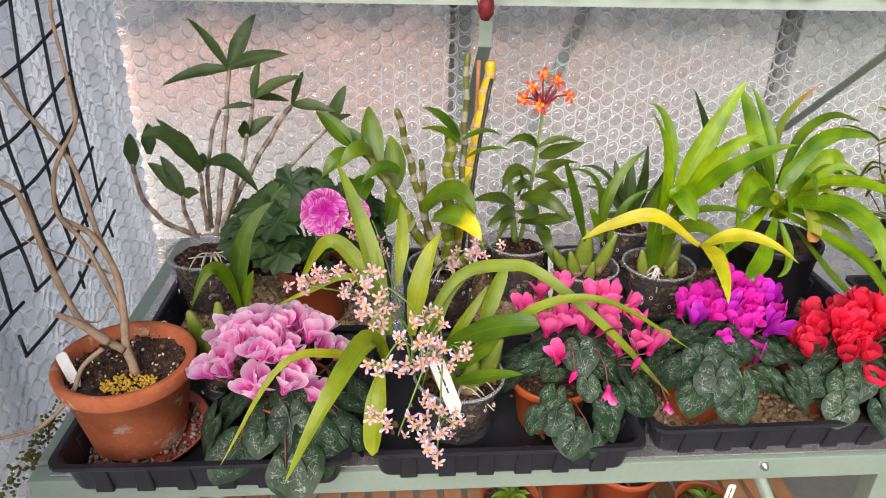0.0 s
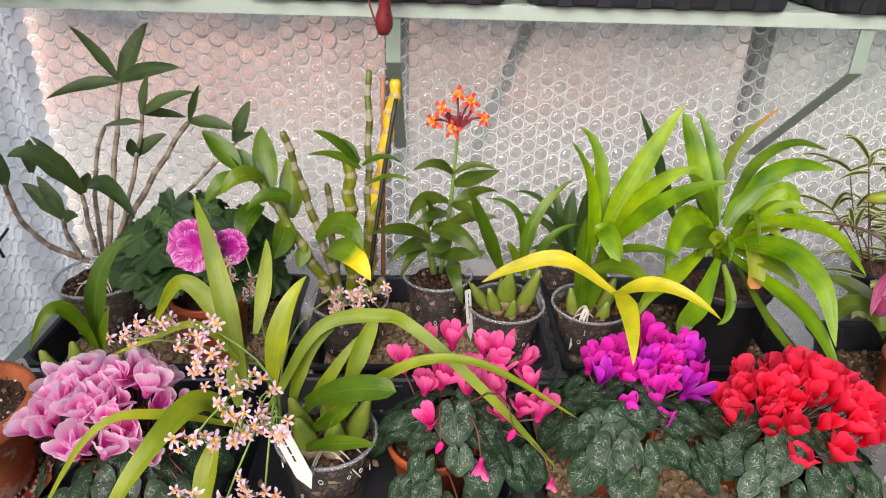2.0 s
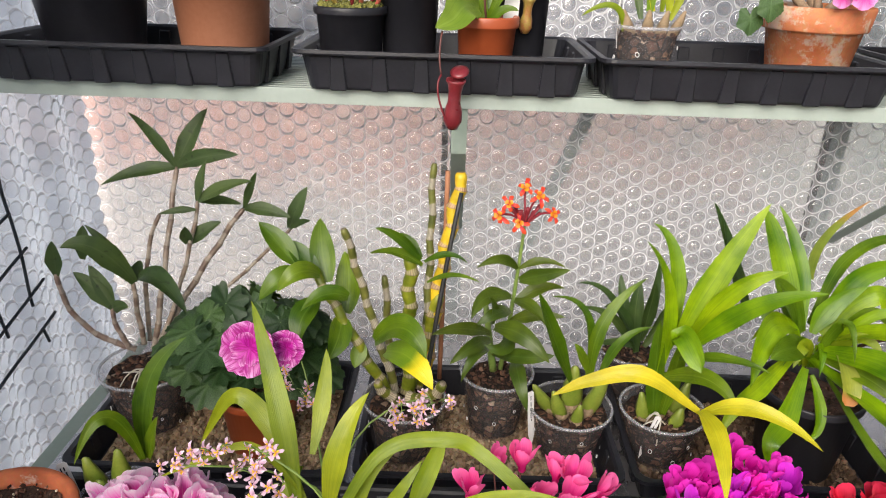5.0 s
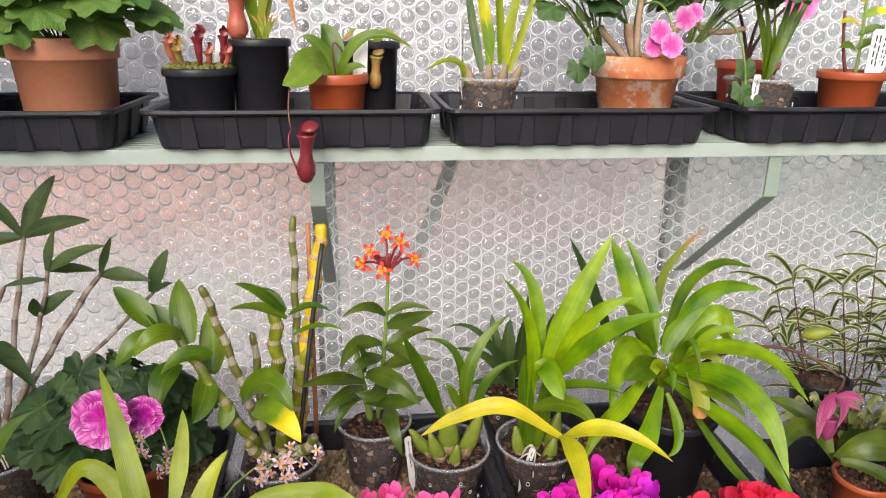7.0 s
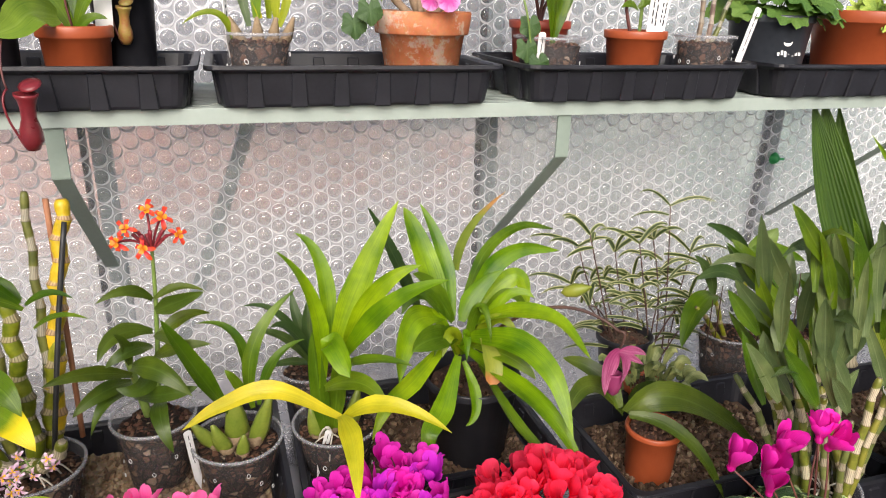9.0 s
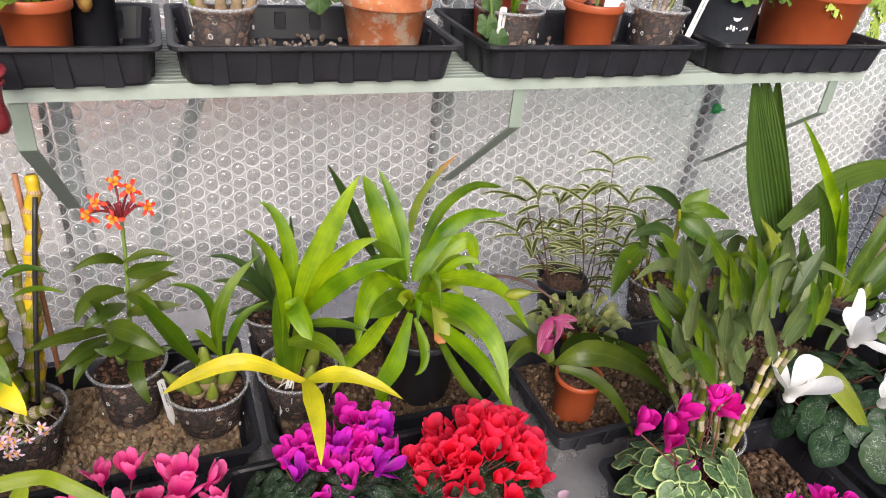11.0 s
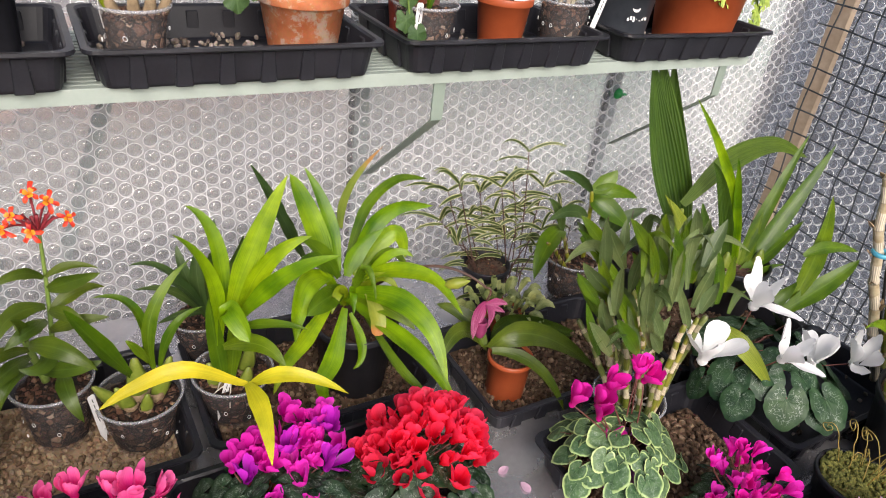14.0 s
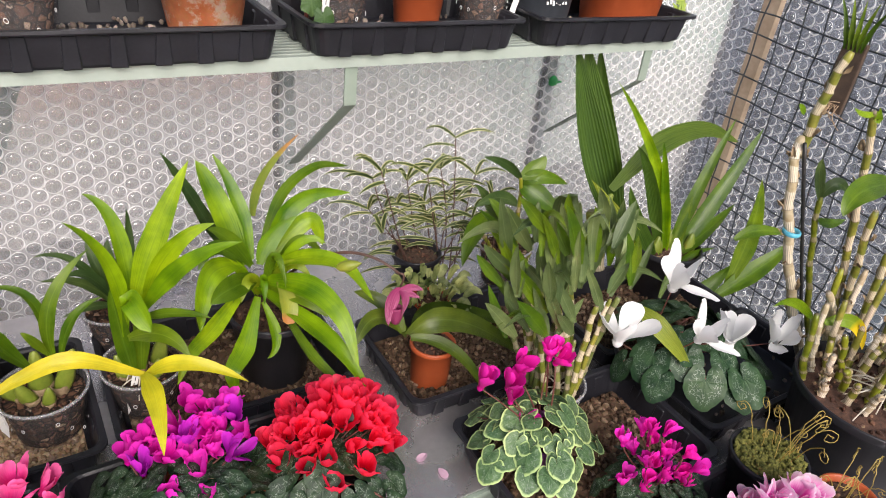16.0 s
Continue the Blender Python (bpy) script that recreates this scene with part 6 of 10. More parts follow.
p = thing("cane_orchid", (0.006, 0.244, BZ + 0.006), "thick-caned orchid tied to stakes in a clear pot", "orchid", "potted orchids")
pot(p, "clear", 0.058, 0.100, CLEAR, 0.008, BARK)
roots(p, (0.0, -0.02, 0.10), 12, 0.05, 15)
cane(p, K_GREEN, (0.007, -0.002, 0.110), (0.005, 0.003, 0.220), (0.007, 0.003, 0.319), 0.0105, 8)
cane(p, K_YELLOW, (0.024, 0.020, 0.118), (0.048, 0.038, 0.290), (0.071, 0.053, 0.420), 0.0102, 10)
cane(p, K_GREEN, (0.021, 0.018, 0.108), (0.028, 0.023, 0.173), (0.044, 0.030, 0.253), 0.0105, 5)
cane(p, K_DARK, (0.024, 0.018, 0.118), (0.030, 0.033, 0.277), (0.032, 0.048, 0.433), 0.0058, 9)
cane(p, K_DARK, (-0.011, -0.007, 0.113), (-0.048, -0.012, 0.252), (-0.074, -0.027, 0.367), 0.0062, 8)
cane(p, K_DARK, (-0.021, 0.028, 0.100), (-0.030, 0.058, 0.181), (-0.034, 0.068, 0.258), 0.0062, 4)
cane(p, K_GREEN, (-0.020, -0.017, 0.114), (-0.069, -0.022, 0.212), (-0.122, 0.008, 0.291), 0.0078, 7)
cane(p, K_OLD, (0.010, -0.032, 0.120), (0.035, -0.052, 0.139), (0.057, -0.072, 0.173), 0.0085, 4)
cane(p, K_OLD, (-0.006, -0.022, 0.108), (-0.021, -0.042, 0.134), (-0.034, -0.052, 0.159), 0.008, 3)
stem(p, "stake", STICK_W, (0.048, 0.048, 0.101), (0.050, 0.053, 0.261), (0.051, 0.058, 0.420), 0.0035, 0.0035)
stem(p, "stake", STICK_B, (0.029, -0.012, 0.122), (0.049, 0.018, 0.267), (0.070, 0.043, 0.396), 0.0032, 0.0032)
leaf(p, L_MID, (-0.147, 0.006, 0.302), (-0.172, 0.016, 0.328), (-0.197, 0.026, 0.350), 0.0301, "oval")
leaf(p, L_MID, (-0.104, 0.006, 0.275), (-0.114, 0.026, 0.315), (-0.117, 0.036, 0.355), 0.0317, "oval")
leaf(p, L_MID, (-0.118, 0.006, 0.283), (-0.141, 0.016, 0.308), (-0.162, 0.026, 0.325), 0.0254, "oval")
leaf(p, L_MID, (-0.113, -0.004, 0.291), (-0.134, -0.034, 0.307), (-0.159, -0.044, 0.284), 0.0272, "oval")
leaf(p, L_MID, (-0.145, -0.004, 0.295), (-0.164, -0.024, 0.290), (-0.187, -0.034, 0.265), 0.0279, "oval")
leaf(p, L_MID, (-0.082, 0.006, 0.229), (-0.079, 0.026, 0.271), (-0.086, 0.036, 0.308), 0.0321, "oval")
leaf(p, L_MID, (-0.116, -0.014, 0.257), (-0.130, -0.044, 0.246), (-0.131, -0.064, 0.221), 0.0308, "oval")
leaf(p, L_MID, (-0.084, -0.014, 0.233), (-0.084, -0.044, 0.219), (-0.094, -0.064, 0.198), 0.0309, "oval")
leaf(p, L_MID, (-0.072, -0.024, 0.270), (-0.099, -0.044, 0.282), (-0.128, -0.054, 0.263), 0.0240, "oval")
leaf(p, L_MID, (-0.054, -0.024, 0.200), (-0.060, -0.034, 0.187), (-0.063, -0.044, 0.174), 0.0222, "oval")
leaf(p, L_MID, (-0.037, -0.034, 0.211), (0.005, -0.084, 0.261), (0.035, -0.114, 0.238), 0.0358, "oval")
leaf(p, L_YTIP, (-0.021, -0.044, 0.202), (0.015, -0.094, 0.224), (0.044, -0.124, 0.201), 0.0333, "oval")
leaf(p, L_MID, (0.020, 0.003, 0.315), (-0.009, -0.014, 0.353), (-0.036, -0.024, 0.368), 0.0162, "lance")
leaf(p, L_MID, (0.022, 0.003, 0.307), (-0.009, -0.014, 0.331), (-0.041, -0.044, 0.342), 0.0141, "lance")
leaf(p, L_MID, (0.025, 0.003, 0.312), (0.055, -0.014, 0.331), (0.081, -0.024, 0.325), 0.0104, "lance")
leaf(p, L_MID, (0.029, 0.003, 0.282), (0.063, -0.024, 0.307), (0.097, -0.044, 0.308), 0.0089, "lance")
leaf(p, L_MID, (0.021, 0.006, 0.317), (0.004, 0.016, 0.336), (-0.014, 0.026, 0.341), 0.0122, "lance")


p = thing("reed_orchid", (0.140, 0.307, BZ + 0.006), "reed-stemmed orchid with an orange flower head in a clear pot", "orchid", "potted orchids")
pot(p, "clear", 0.054, 0.110, CLEAR, 0.007, SOIL, 0.78)
stem(p, "flower_stem", GREENSTEM, (0.005, 0.003, 0.110), (0.017, 0.004, 0.230), (0.024, -0.002, 0.345), 0.0040, 0.0022, 12)
stem(p, "shoot", GREENSTEM, (-0.006, -0.005, 0.113), (-0.015, -0.010, 0.170), (-0.024, -0.015, 0.234), 0.006, 0.004)
leaf(p, L_DARK, (0.018, -0.007, 0.282), (-0.008, -0.027, 0.305), (-0.040, -0.047, 0.300), 0.0158, "lance")
leaf(p, L_DARK, (0.021, -0.007, 0.283), (0.051, -0.017, 0.300), (0.083, -0.027, 0.295), 0.0144, "lance")
leaf(p, L_DARK, (0.021, -0.017, 0.270), (0.049, -0.037, 0.288), (0.083, -0.057, 0.307), 0.0267, "lance")
leaf(p, L_DARK, (0.013, -0.007, 0.237), (-0.024, -0.037, 0.251), (-0.044, -0.067, 0.233), 0.0257, "lance")
leaf(p, L_DARK, (0.020, -0.007, 0.232), (0.054, -0.007, 0.252), (0.086, -0.017, 0.259), 0.0230, "lance")
leaf(p, L_DARK, (-0.015, -0.027, 0.188), (-0.057, -0.077, 0.224), (-0.096, -0.107, 0.230), 0.0205, "lance")
leaf(p, L_DARK, (-0.015, -0.037, 0.184), (-0.044, -0.087, 0.201), (-0.071, -0.107, 0.186), 0.0220, "lance")
leaf(p, L_DARK, (-0.014, -0.037, 0.171), (-0.036, -0.087, 0.189), (-0.055, -0.107, 0.159), 0.0190, "lance")
leaf(p, L_DARK, (-0.014, -0.037, 0.209), (-0.015, -0.057, 0.246), (-0.023, -0.067, 0.267), 0.0174, "lance")
leaf(p, L_DARK, (-0.011, -0.047, 0.210), (0.025, -0.087, 0.222), (0.060, -0.107, 0.194), 0.0309, "lance")
leaf(p, L_DARK, (-0.011, -0.047, 0.168), (0.032, -0.087, 0.189), (0.067, -0.097, 0.200), 0.0220, "lance")
leaf(p, L_DARK, (0.013, -0.017, 0.204), (0.046, -0.037, 0.226), (0.085, -0.047, 0.230), 0.0226, "lance")
leaf(p, L_DARK, (0.020, -0.057, 0.166), (0.022, -0.107, 0.167), (0.034, -0.127, 0.131), 0.0250, "lance")
leaf(p, L_DARK, (0.012, -0.017, 0.221), (-0.011, -0.057, 0.237), (-0.037, -0.067, 0.224), 0.0222, "lance")
leaf(p, L_DARK, (0.014, -0.027, 0.200), (0.001, -0.077, 0.197), (-0.025, -0.087, 0.206), 0.0238, "lance")
leaf(p, L_DARK, (0.017, -0.017, 0.237), (0.039, -0.047, 0.242), (0.059, -0.067, 0.225), 0.0223, "lance")

er = random.Random(12)
hub = Vector((0.024, -0.002, 0.345))
for i, q in enumerate(((0.016, -0.012, 0.352), (0.000, -0.012, 0.382), (-0.012, -0.012, 0.364), (0.040, -0.012, 0.390), (0.058, -0.012, 0.370), (0.022, -0.004, 0.395))):
    q = Vector(q) + Vector((0, er.uniform(-0.012, 0.014), 0))
    away = q - hub
    n = (away.normalized() * 0.7 + Vector((0, -1.0, 0.25))).normalized()
    link("flower", ORSTAR[i % 3], p, "", q, (n.to_track_quat("Z", "Y").to_matrix() @ Matrix.Rotation(er.uniform(0, 6), 3, "Z")).to_euler(), er.uniform(0.85, 1.1))
    stem(p, "flower_stalk", BUD, hub, hub + away * 0.45 + Vector((0, 0.006, 0.006)), q + Vector((0, 0.004, 0)), 0.0014, 0.0018, 5, 5)

for i in range(9):
    e = hub + Vector((0.020 * math.cos(i * 2.4), 0.010 * math.sin(i * 2.4), 0.020 + 0.005 * (i % 3)))
    stem(p, "flower_bud", BUD, hub, (hub + e) / 2, e, 0.001, 0.0026, 5, 6)

p = thing("bulb_orchid", (0.246, 0.259, BZ + 0.006), "small orchid with green bulbs in a clear perforated pot", "orchid", "potted orchids")
pot(p, "clear", 0.059, 0.088, CLEAR, 0.007, BARK, 0.78)
for bx, by, hh, rr, ln in ((0.0, 0.004, 0.085, 0.016, 0.0), (0.022, -0.004, 0.080, 0.013, 0.3), (-0.014, -0.012, 0.05, 0.011, -0.3), (0.005, -0.025, 0.036, 0.009, 0.1), (-0.026, 0.002, 0.05, 0.012, -0.6)):
    bulb(p, (bx, by, 0.072), hh, rr, (ln, -0.1))
leaf(p, L_MID, (0.023, -0.009, 0.134), (0.031, 0.001, 0.223), (0.089, 0.021, 0.286), 0.0217, "lance")
leaf(p, L_MID, (0.018, 0.001, 0.138), (0.010, 0.011, 0.229), (-0.039, 0.021, 0.251), 0.0153, "lance")
leaf(p, L_MID, (-0.008, -0.019, 0.140), (-0.044, -0.049, 0.233), (-0.070, -0.069, 0.303), 0.0304, "lance")
leaf(p, L_MID, (0.031, -0.019, 0.144), (0.054, -0.019, 0.206), (0.094, -0.019, 0.232), 0.0159, "lance")
leaf(p, L_MID, (0.017, -0.009, 0.148), (0.003, -0.019, 0.186), (-0.008, -0.019, 0.201), 0.0128, "lance")

plant_label(p, (-0.052, -0.010, 0.02), 0.095, 0.010, (0, -6, 25), 1, 11)

p = thing("dusky_orchid", (0.365, 0.414, BZ + 0.006), "dull dark-leaved orchid in a clear pot", "orchid", "potted orchids")
pot(p, "clear", 0.052, 0.095, CLEAR, 0.007, BARK)
leaf(p, L_DULL, (-0.003, 0.000, 0.107), (-0.046, 0.000, 0.189), (-0.099, 0.000, 0.208), 0.016, "lance")
leaf(p, L_DULL, (0.002, 0.000, 0.107), (-0.017, 0.020, 0.171), (-0.021, 0.040, 0.208), 0.022, "lance")
leaf(p, L_DULL, (-0.001, 0.000, 0.096), (-0.040, -0.015, 0.156), (-0.097, -0.030, 0.182), 0.016, "lance")
leaf(p, L_DULL, (0.014, 0.010, 0.102), (0.035, 0.035, 0.165), (0.044, 0.060, 0.238), 0.024, "lance")
leaf(p, L_DULL, (0.006, -0.010, 0.102), (-0.030, -0.025, 0.172), (-0.061, -0.040, 0.188), 0.02, "lance")
leaf(p, L_DULL, (0.016, 0.000, 0.107), (0.019, -0.010, 0.176), (0.019, -0.020, 0.221), 0.026, "lance")
leaf(p, L_DULL, (0.007, -0.010, 0.091), (0.001, 0.005, 0.158), (0.007, 0.020, 0.208), 0.03, "lance")
leaf(p, L_DULL, (-0.002, -0.020, 0.107), (-0.036, -0.040, 0.127), (-0.076, -0.060, 0.132), 0.016, "lance")
leaf(p, L_DULL, (0.025, 0.010, 0.091), (0.066, 0.025, 0.161), (0.087, 0.040, 0.207), 0.026, "lance")
leaf(p, L_DULL, (0.183, 0.010, 0.163), (0.148, 0.020, 0.241), (0.117, 0.020, 0.319), 0.03, "lance")
leaf(p, L_DULL, (0.161, 0.010, 0.213), (0.133, 0.020, 0.277), (0.098, 0.020, 0.347), 0.024, "lance")


p = thing("strap_orchid", (0.381, 0.264, BZ + 0.006), "lime-leaved orchid with three yellowed leaves in a clear pot", "orchid", "potted orchids")
pot(p, "clear", 0.060, 0.086, CLEAR, 0.007, BARK, 0.78)
for bx, by, hh, rr, ln in ((-0.01, 0.0, 0.09, 0.017, 0.1), (0.02, 0.006, 0.085, 0.015, 0.2), (-0.026, -0.008, 0.07, 0.014, -0.2), (0.012, -0.022, 0.05, 0.013, 0.2)):
    bulb(p, (bx, by, 0.066), hh * 0.72, rr * 0.85, (ln, 0.0))
roots(p, (-0.01, -0.03, 0.085), 6, 0.03, 25)
leaf(p, L_LIME, (-0.004, -0.014, 0.201), (0.038, -0.004, 0.302), (0.091, 0.006, 0.402), 0.0444, "lance")
leaf(p, L_LIME, (-0.020, -0.014, 0.150), (-0.027, -0.024, 0.275), (-0.073, -0.044, 0.364), 0.0256, "lance")
leaf(p, L_LIME, (-0.008, -0.004, 0.187), (-0.008, 0.026, 0.302), (-0.041, 0.046, 0.354), 0.0242, "lance")
leaf(p, L_LIME, (0.009, -0.014, 0.190), (0.050, -0.024, 0.284), (0.109, -0.044, 0.329), 0.0330, "lance")
leaf(p, L_LIME, (0.007, -0.024, 0.196), (0.058, -0.074, 0.290), (0.125, -0.114, 0.335), 0.0284, "lance")
leaf(p, L_LIME, (-0.010, -0.034, 0.212), (-0.009, -0.054, 0.235), (0.005, -0.094, 0.208), 0.0308, "blunt")
leaf(p, L_MID, (-0.003, -0.034, 0.190), (0.039, -0.084, 0.223), (0.080, -0.114, 0.224), 0.0168, "lance")
leaf(p, L_MID, (-0.018, -0.034, 0.161), (0.021, -0.084, 0.191), (0.046, -0.124, 0.173), 0.0263, "lance")
leaf(p, L_MID, (-0.017, -0.014, 0.080), (-0.025, -0.014, 0.159), (-0.030, -0.014, 0.237), 0.0266, "strap")
leaf(p, L_MID, (-0.006, -0.014, 0.084), (0.002, -0.014, 0.156), (0.007, -0.014, 0.208), 0.0234, "strap")
leaf(p, L_YELLOW, (-0.018, -0.164, 0.200), [(-0.090, -0.164, 0.247), (-0.147, -0.154, 0.230)], (-0.188, -0.149, 0.204), 0.0227, "lance")
leaf(p, L_YELLOW, (-0.019, -0.169, 0.205), (-0.015, -0.224, 0.203), (-0.021, -0.281, 0.173), 0.0265, "lance")
leaf(p, L_YELLOW, (-0.015, -0.169, 0.202), (0.030, -0.204, 0.233), (0.092, -0.234, 0.206), 0.0235, "lance")

plant_label(p, (-0.034, -0.034, 0.02), 0.075, 0.009, (0, 14, 0), 1, 12)

p = thing("fan_orchid", (0.583, 0.262, BZ + 0.006), "lime-green fan orchid with a hanging wine-red slipper flower", "orchid", "potted orchids")
pot(p, "plastic", 0.070, 0.135, BLACKPOT, 0.012, BARK)
leaf(p, L_LIME, (-0.047, 0.003, 0.221), (-0.066, 0.038, 0.304), (-0.089, 0.068, 0.374), 0.0456, "strap")
leaf(p, L_LIME, (-0.031, 0.008, 0.226), (-0.037, 0.048, 0.307), (-0.060, 0.088, 0.372), 0.0275, "lance")
leaf(p, L_BTIP, (-0.015, 0.048, 0.279), (0.024, 0.108, 0.318), (0.100, 0.148, 0.365), 0.0138, "grass")
leaf(p, L_MID, (-0.016, 0.018, 0.224), [(0.041, 0.078, 0.290), (0.114, 0.118, 0.314)], (0.185, 0.138, 0.298), 0.0211, "strap")
leaf(p, L_LIME, (-0.016, 0.008, 0.220), [(0.030, 0.028, 0.283), (0.081, 0.038, 0.306)], (0.144, 0.038, 0.300), 0.0294, "lance")
leaf(p, L_LIME, (-0.008, -0.002, 0.219), [(0.041, 0.018, 0.260), (0.073, 0.018, 0.270)], (0.086, 0.008, 0.228), 0.0318, "strap")
leaf(p, L_LIME, (-0.016, -0.012, 0.216), [(0.026, -0.062, 0.257), (0.070, -0.112, 0.263)], (0.090, -0.172, 0.236), 0.0319, "lance")
leaf(p, L_LIME, (-0.024, -0.022, 0.208), [(0.018, -0.102, 0.234), (0.045, -0.162, 0.213)], (0.053, -0.212, 0.156), 0.0387, "lance")
leaf(p, L_LIME, (-0.032, -0.022, 0.196), [(0.013, -0.122, 0.181), (0.040, -0.182, 0.162)], (0.073, -0.227, 0.102), 0.0406, "lance")
leaf(p, L_MID, (-0.009, -0.042, 0.177), [(0.009, -0.132, 0.137), (0.031, -0.172, 0.113)], (0.043, -0.192, 0.096), 0.0226, "lance")
leaf(p, L_MID, (-0.019, -0.032, 0.200), (0.017, -0.092, 0.206), (0.042, -0.122, 0.186), 0.0260, "lance")
leaf(p, L_BTIP, (-0.007, -0.052, 0.218), (-0.006, -0.087, 0.197), (-0.014, -0.102, 0.175), 0.0276, "blunt")
leaf(p, L_LIME, (-0.035, -0.032, 0.184), [(-0.071, -0.082, 0.137), (-0.100, -0.112, 0.118)], (-0.093, -0.122, 0.078), 0.0305, "lance")
leaf(p, L_LIME, (-0.030, -0.042, 0.180), (-0.021, -0.072, 0.129), (-0.038, -0.082, 0.102), 0.0186, "lance")
leaf(p, L_MID, (-0.037, -0.022, 0.210), (-0.088, -0.072, 0.236), (-0.119, -0.097, 0.236), 0.0360, "oval")
leaf(p, L_LIME, (-0.045, -0.022, 0.206), [(-0.109, -0.072, 0.180), (-0.155, -0.112, 0.172)], (-0.178, -0.132, 0.141), 0.0306, "lance")
leaf(p, L_LIME, (-0.051, -0.012, 0.237), [(-0.102, -0.052, 0.257), (-0.128, -0.082, 0.229)], (-0.137, -0.102, 0.196), 0.0399, "lance")
leaf(p, L_MID, (-0.051, -0.012, 0.237), (-0.094, -0.042, 0.288), (-0.124, -0.062, 0.271), 0.0282, "lance")
leaf(p, L_MID, (-0.034, -0.002, 0.222), (-0.070, -0.012, 0.282), (-0.099, -0.022, 0.309), 0.0277, "lance")
leaf(p, L_LIME, (-0.021, -0.002, 0.221), (0.002, 0.008, 0.258), (0.042, 0.008, 0.290), 0.0291, "lance")



fr2 = random.Random(19)
for k in range(8):
    a = -2.9 + 2.6 * k / 7 + fr2.uniform(-0.15, 0.15)
    reach, rise = fr2.uniform(0.05, 0.09), fr2.uniform(0.04, 0.10)
    d = Vector((math.cos(a), math.sin(a) * 0.8, 0))
    b = Vector((-0.022, -0.012, 0.178)) + d * 0.010
    leaf(p, (L_LIME, L_MID, L_OLIVE)[k % 3], b, b + d * reach * 0.55 + Vector((0, 0, rise)), b + d * reach * 1.1 + Vector((0, 0, rise * fr2.uniform(0.2, 1.1))), fr2.uniform(0.016, 0.024), "strap")


def drape(p, material, b, m, t, w, prof, name="petal"):
    return leaf(p, material, b, m, t, w, prof, 0.3, 8, (0.2, -1, 0.3), 0.08, name)


fo = Vector((0.146, -0.148, 0.204))
stem(p, "flower_stem", DARKSTEM, (0.01, -0.02, 0.20), fo * 0.55 + Vector((0.0, 0.0, 0.155)), fo + Vector((-0.004, 0.0, 0.052)), 0.0026, 0.0020, 14)
stem(p, "flower_stem", DARKSTEM, fo + Vector((-0.004, 0.0, 0.052)), fo + Vector((0.002, -0.004, 0.048)), fo + Vector((0.0, 0.0, 0.028)), 0.0020, 0.0017, 6)
drape(p, P_SLIP, fo + 0.82 * Vector((0, 0, 0.028)), fo + 0.82 * Vector((-0.020, -0.005, 0.008)), fo + 0.82 * Vector((-0.020, -0.004, -0.048)), 0.0221, "oval")
drape(p, P_SLIP, fo + 0.82 * Vector((0, 0, 0.028)), fo + 0.82 * Vector((0.022, -0.006, 0.030)), fo + 0.82 * Vector((0.048, -0.004, 0.016)), 0.0127, "lance")
drape(p, P_SLIP, fo + 0.82 * Vector((0, 0, 0.026)), fo + 0.82 * Vector((0.016, -0.010, 0.020)), fo + 0.82 * Vector((0.040, -0.010, 0.004)), 0.0119, "lance")
drape(p, P_SLIP, fo + 0.82 * Vector((0, 0, 0.026)), fo + 0.82 * Vector((0.004, -0.014, 0.012)), fo + 0.82 * Vector((0.0, -0.012, -0.028)), 0.0153, "oval")
link("pouch", lathe("pouch", [(0.0005, -0.028), (0.007, -0.022), (0.0105, -0.010), (0.009, 0.002), (0.010, 0.006), (0.008, 0.007), (0.007, 0.0)], P_SLIP, 16), p, "wine-red slipper pouch", fo + Vector((-0.004, -0.002, -0.014)))
link("bud", lathe("bud", [(0.0005, -0.010), (0.005, -0.006), (0.007, 0.004), (0.004, 0.014), (0.0005, 0.02)], L_BTIP, 10), p, "green flower bud", (-0.012, -0.287, 0.388), (0.5, 1.2, 0))

# strap-leaved plant in the small orange pot
p = thing("strap_leaf_orchid", (0.816, 0.135, BZ + 0.006), "dark strap-leaved orchid in an orange plastic pot", "orchid", "potted orchids")
pot(p, "plastic", 0.038, 0.084, ORANGE, 0.008, BARK, 0.86, 0.94)
leaf(p, L_DARK, (-0.054, -0.007, 0.120), (0.028, -0.027, 0.137), (0.179, -0.037, 0.018), 0.045, "strap")
leaf(p, L_DARK, (-0.056, -0.017, 0.122), (0.008, -0.057, 0.101), (0.056, -0.097, 0.020), 0.022, "strap")
leaf(p, L_DARK, (-0.052, 0.003, 0.113), (-0.115, -0.007, 0.172), (-0.164, -0.037, 0.152), 0.03, "strap")
leaf(p, L_DARK, (-0.034, 0.013, 0.109), (0.061, 0.063, 0.087), (0.258, 0.083, -0.017), 0.04, "strap")
leaf(p, L_DARK, (-0.067, -0.007, 0.129), (-0.086, 0.023, 0.168), (-0.122, 0.063, 0.177), 0.028, "strap")


p = thing("striped_grass", (0.931, 0.402, BZ + 0.006), "thin-stalked plant with cream-striped grassy leaves", "grass")
pot(p, "plastic", 0.050, 0.085, BLACKPOT)
stem(p, "stalk", DARKSTEM, (0.083, 0.000, -0.108), (0.092, 0.009, 0.060), (0.073, 0.019, 0.317), 0.0018, 0.001)
leaf(p, L_VARG, (0.073, 0.019, 0.317), (0.117, 0.012, 0.332), (0.159, 0.006, 0.322), 0.0061, "grass", n=6, face=(-0.62, -0.58, 0.53))
leaf(p, L_VARG, (0.073, 0.019, 0.317), (0.115, 0.013, 0.331), (0.154, 0.007, 0.321), 0.0063, "grass", n=6, face=(-0.62, -0.58, 0.53))
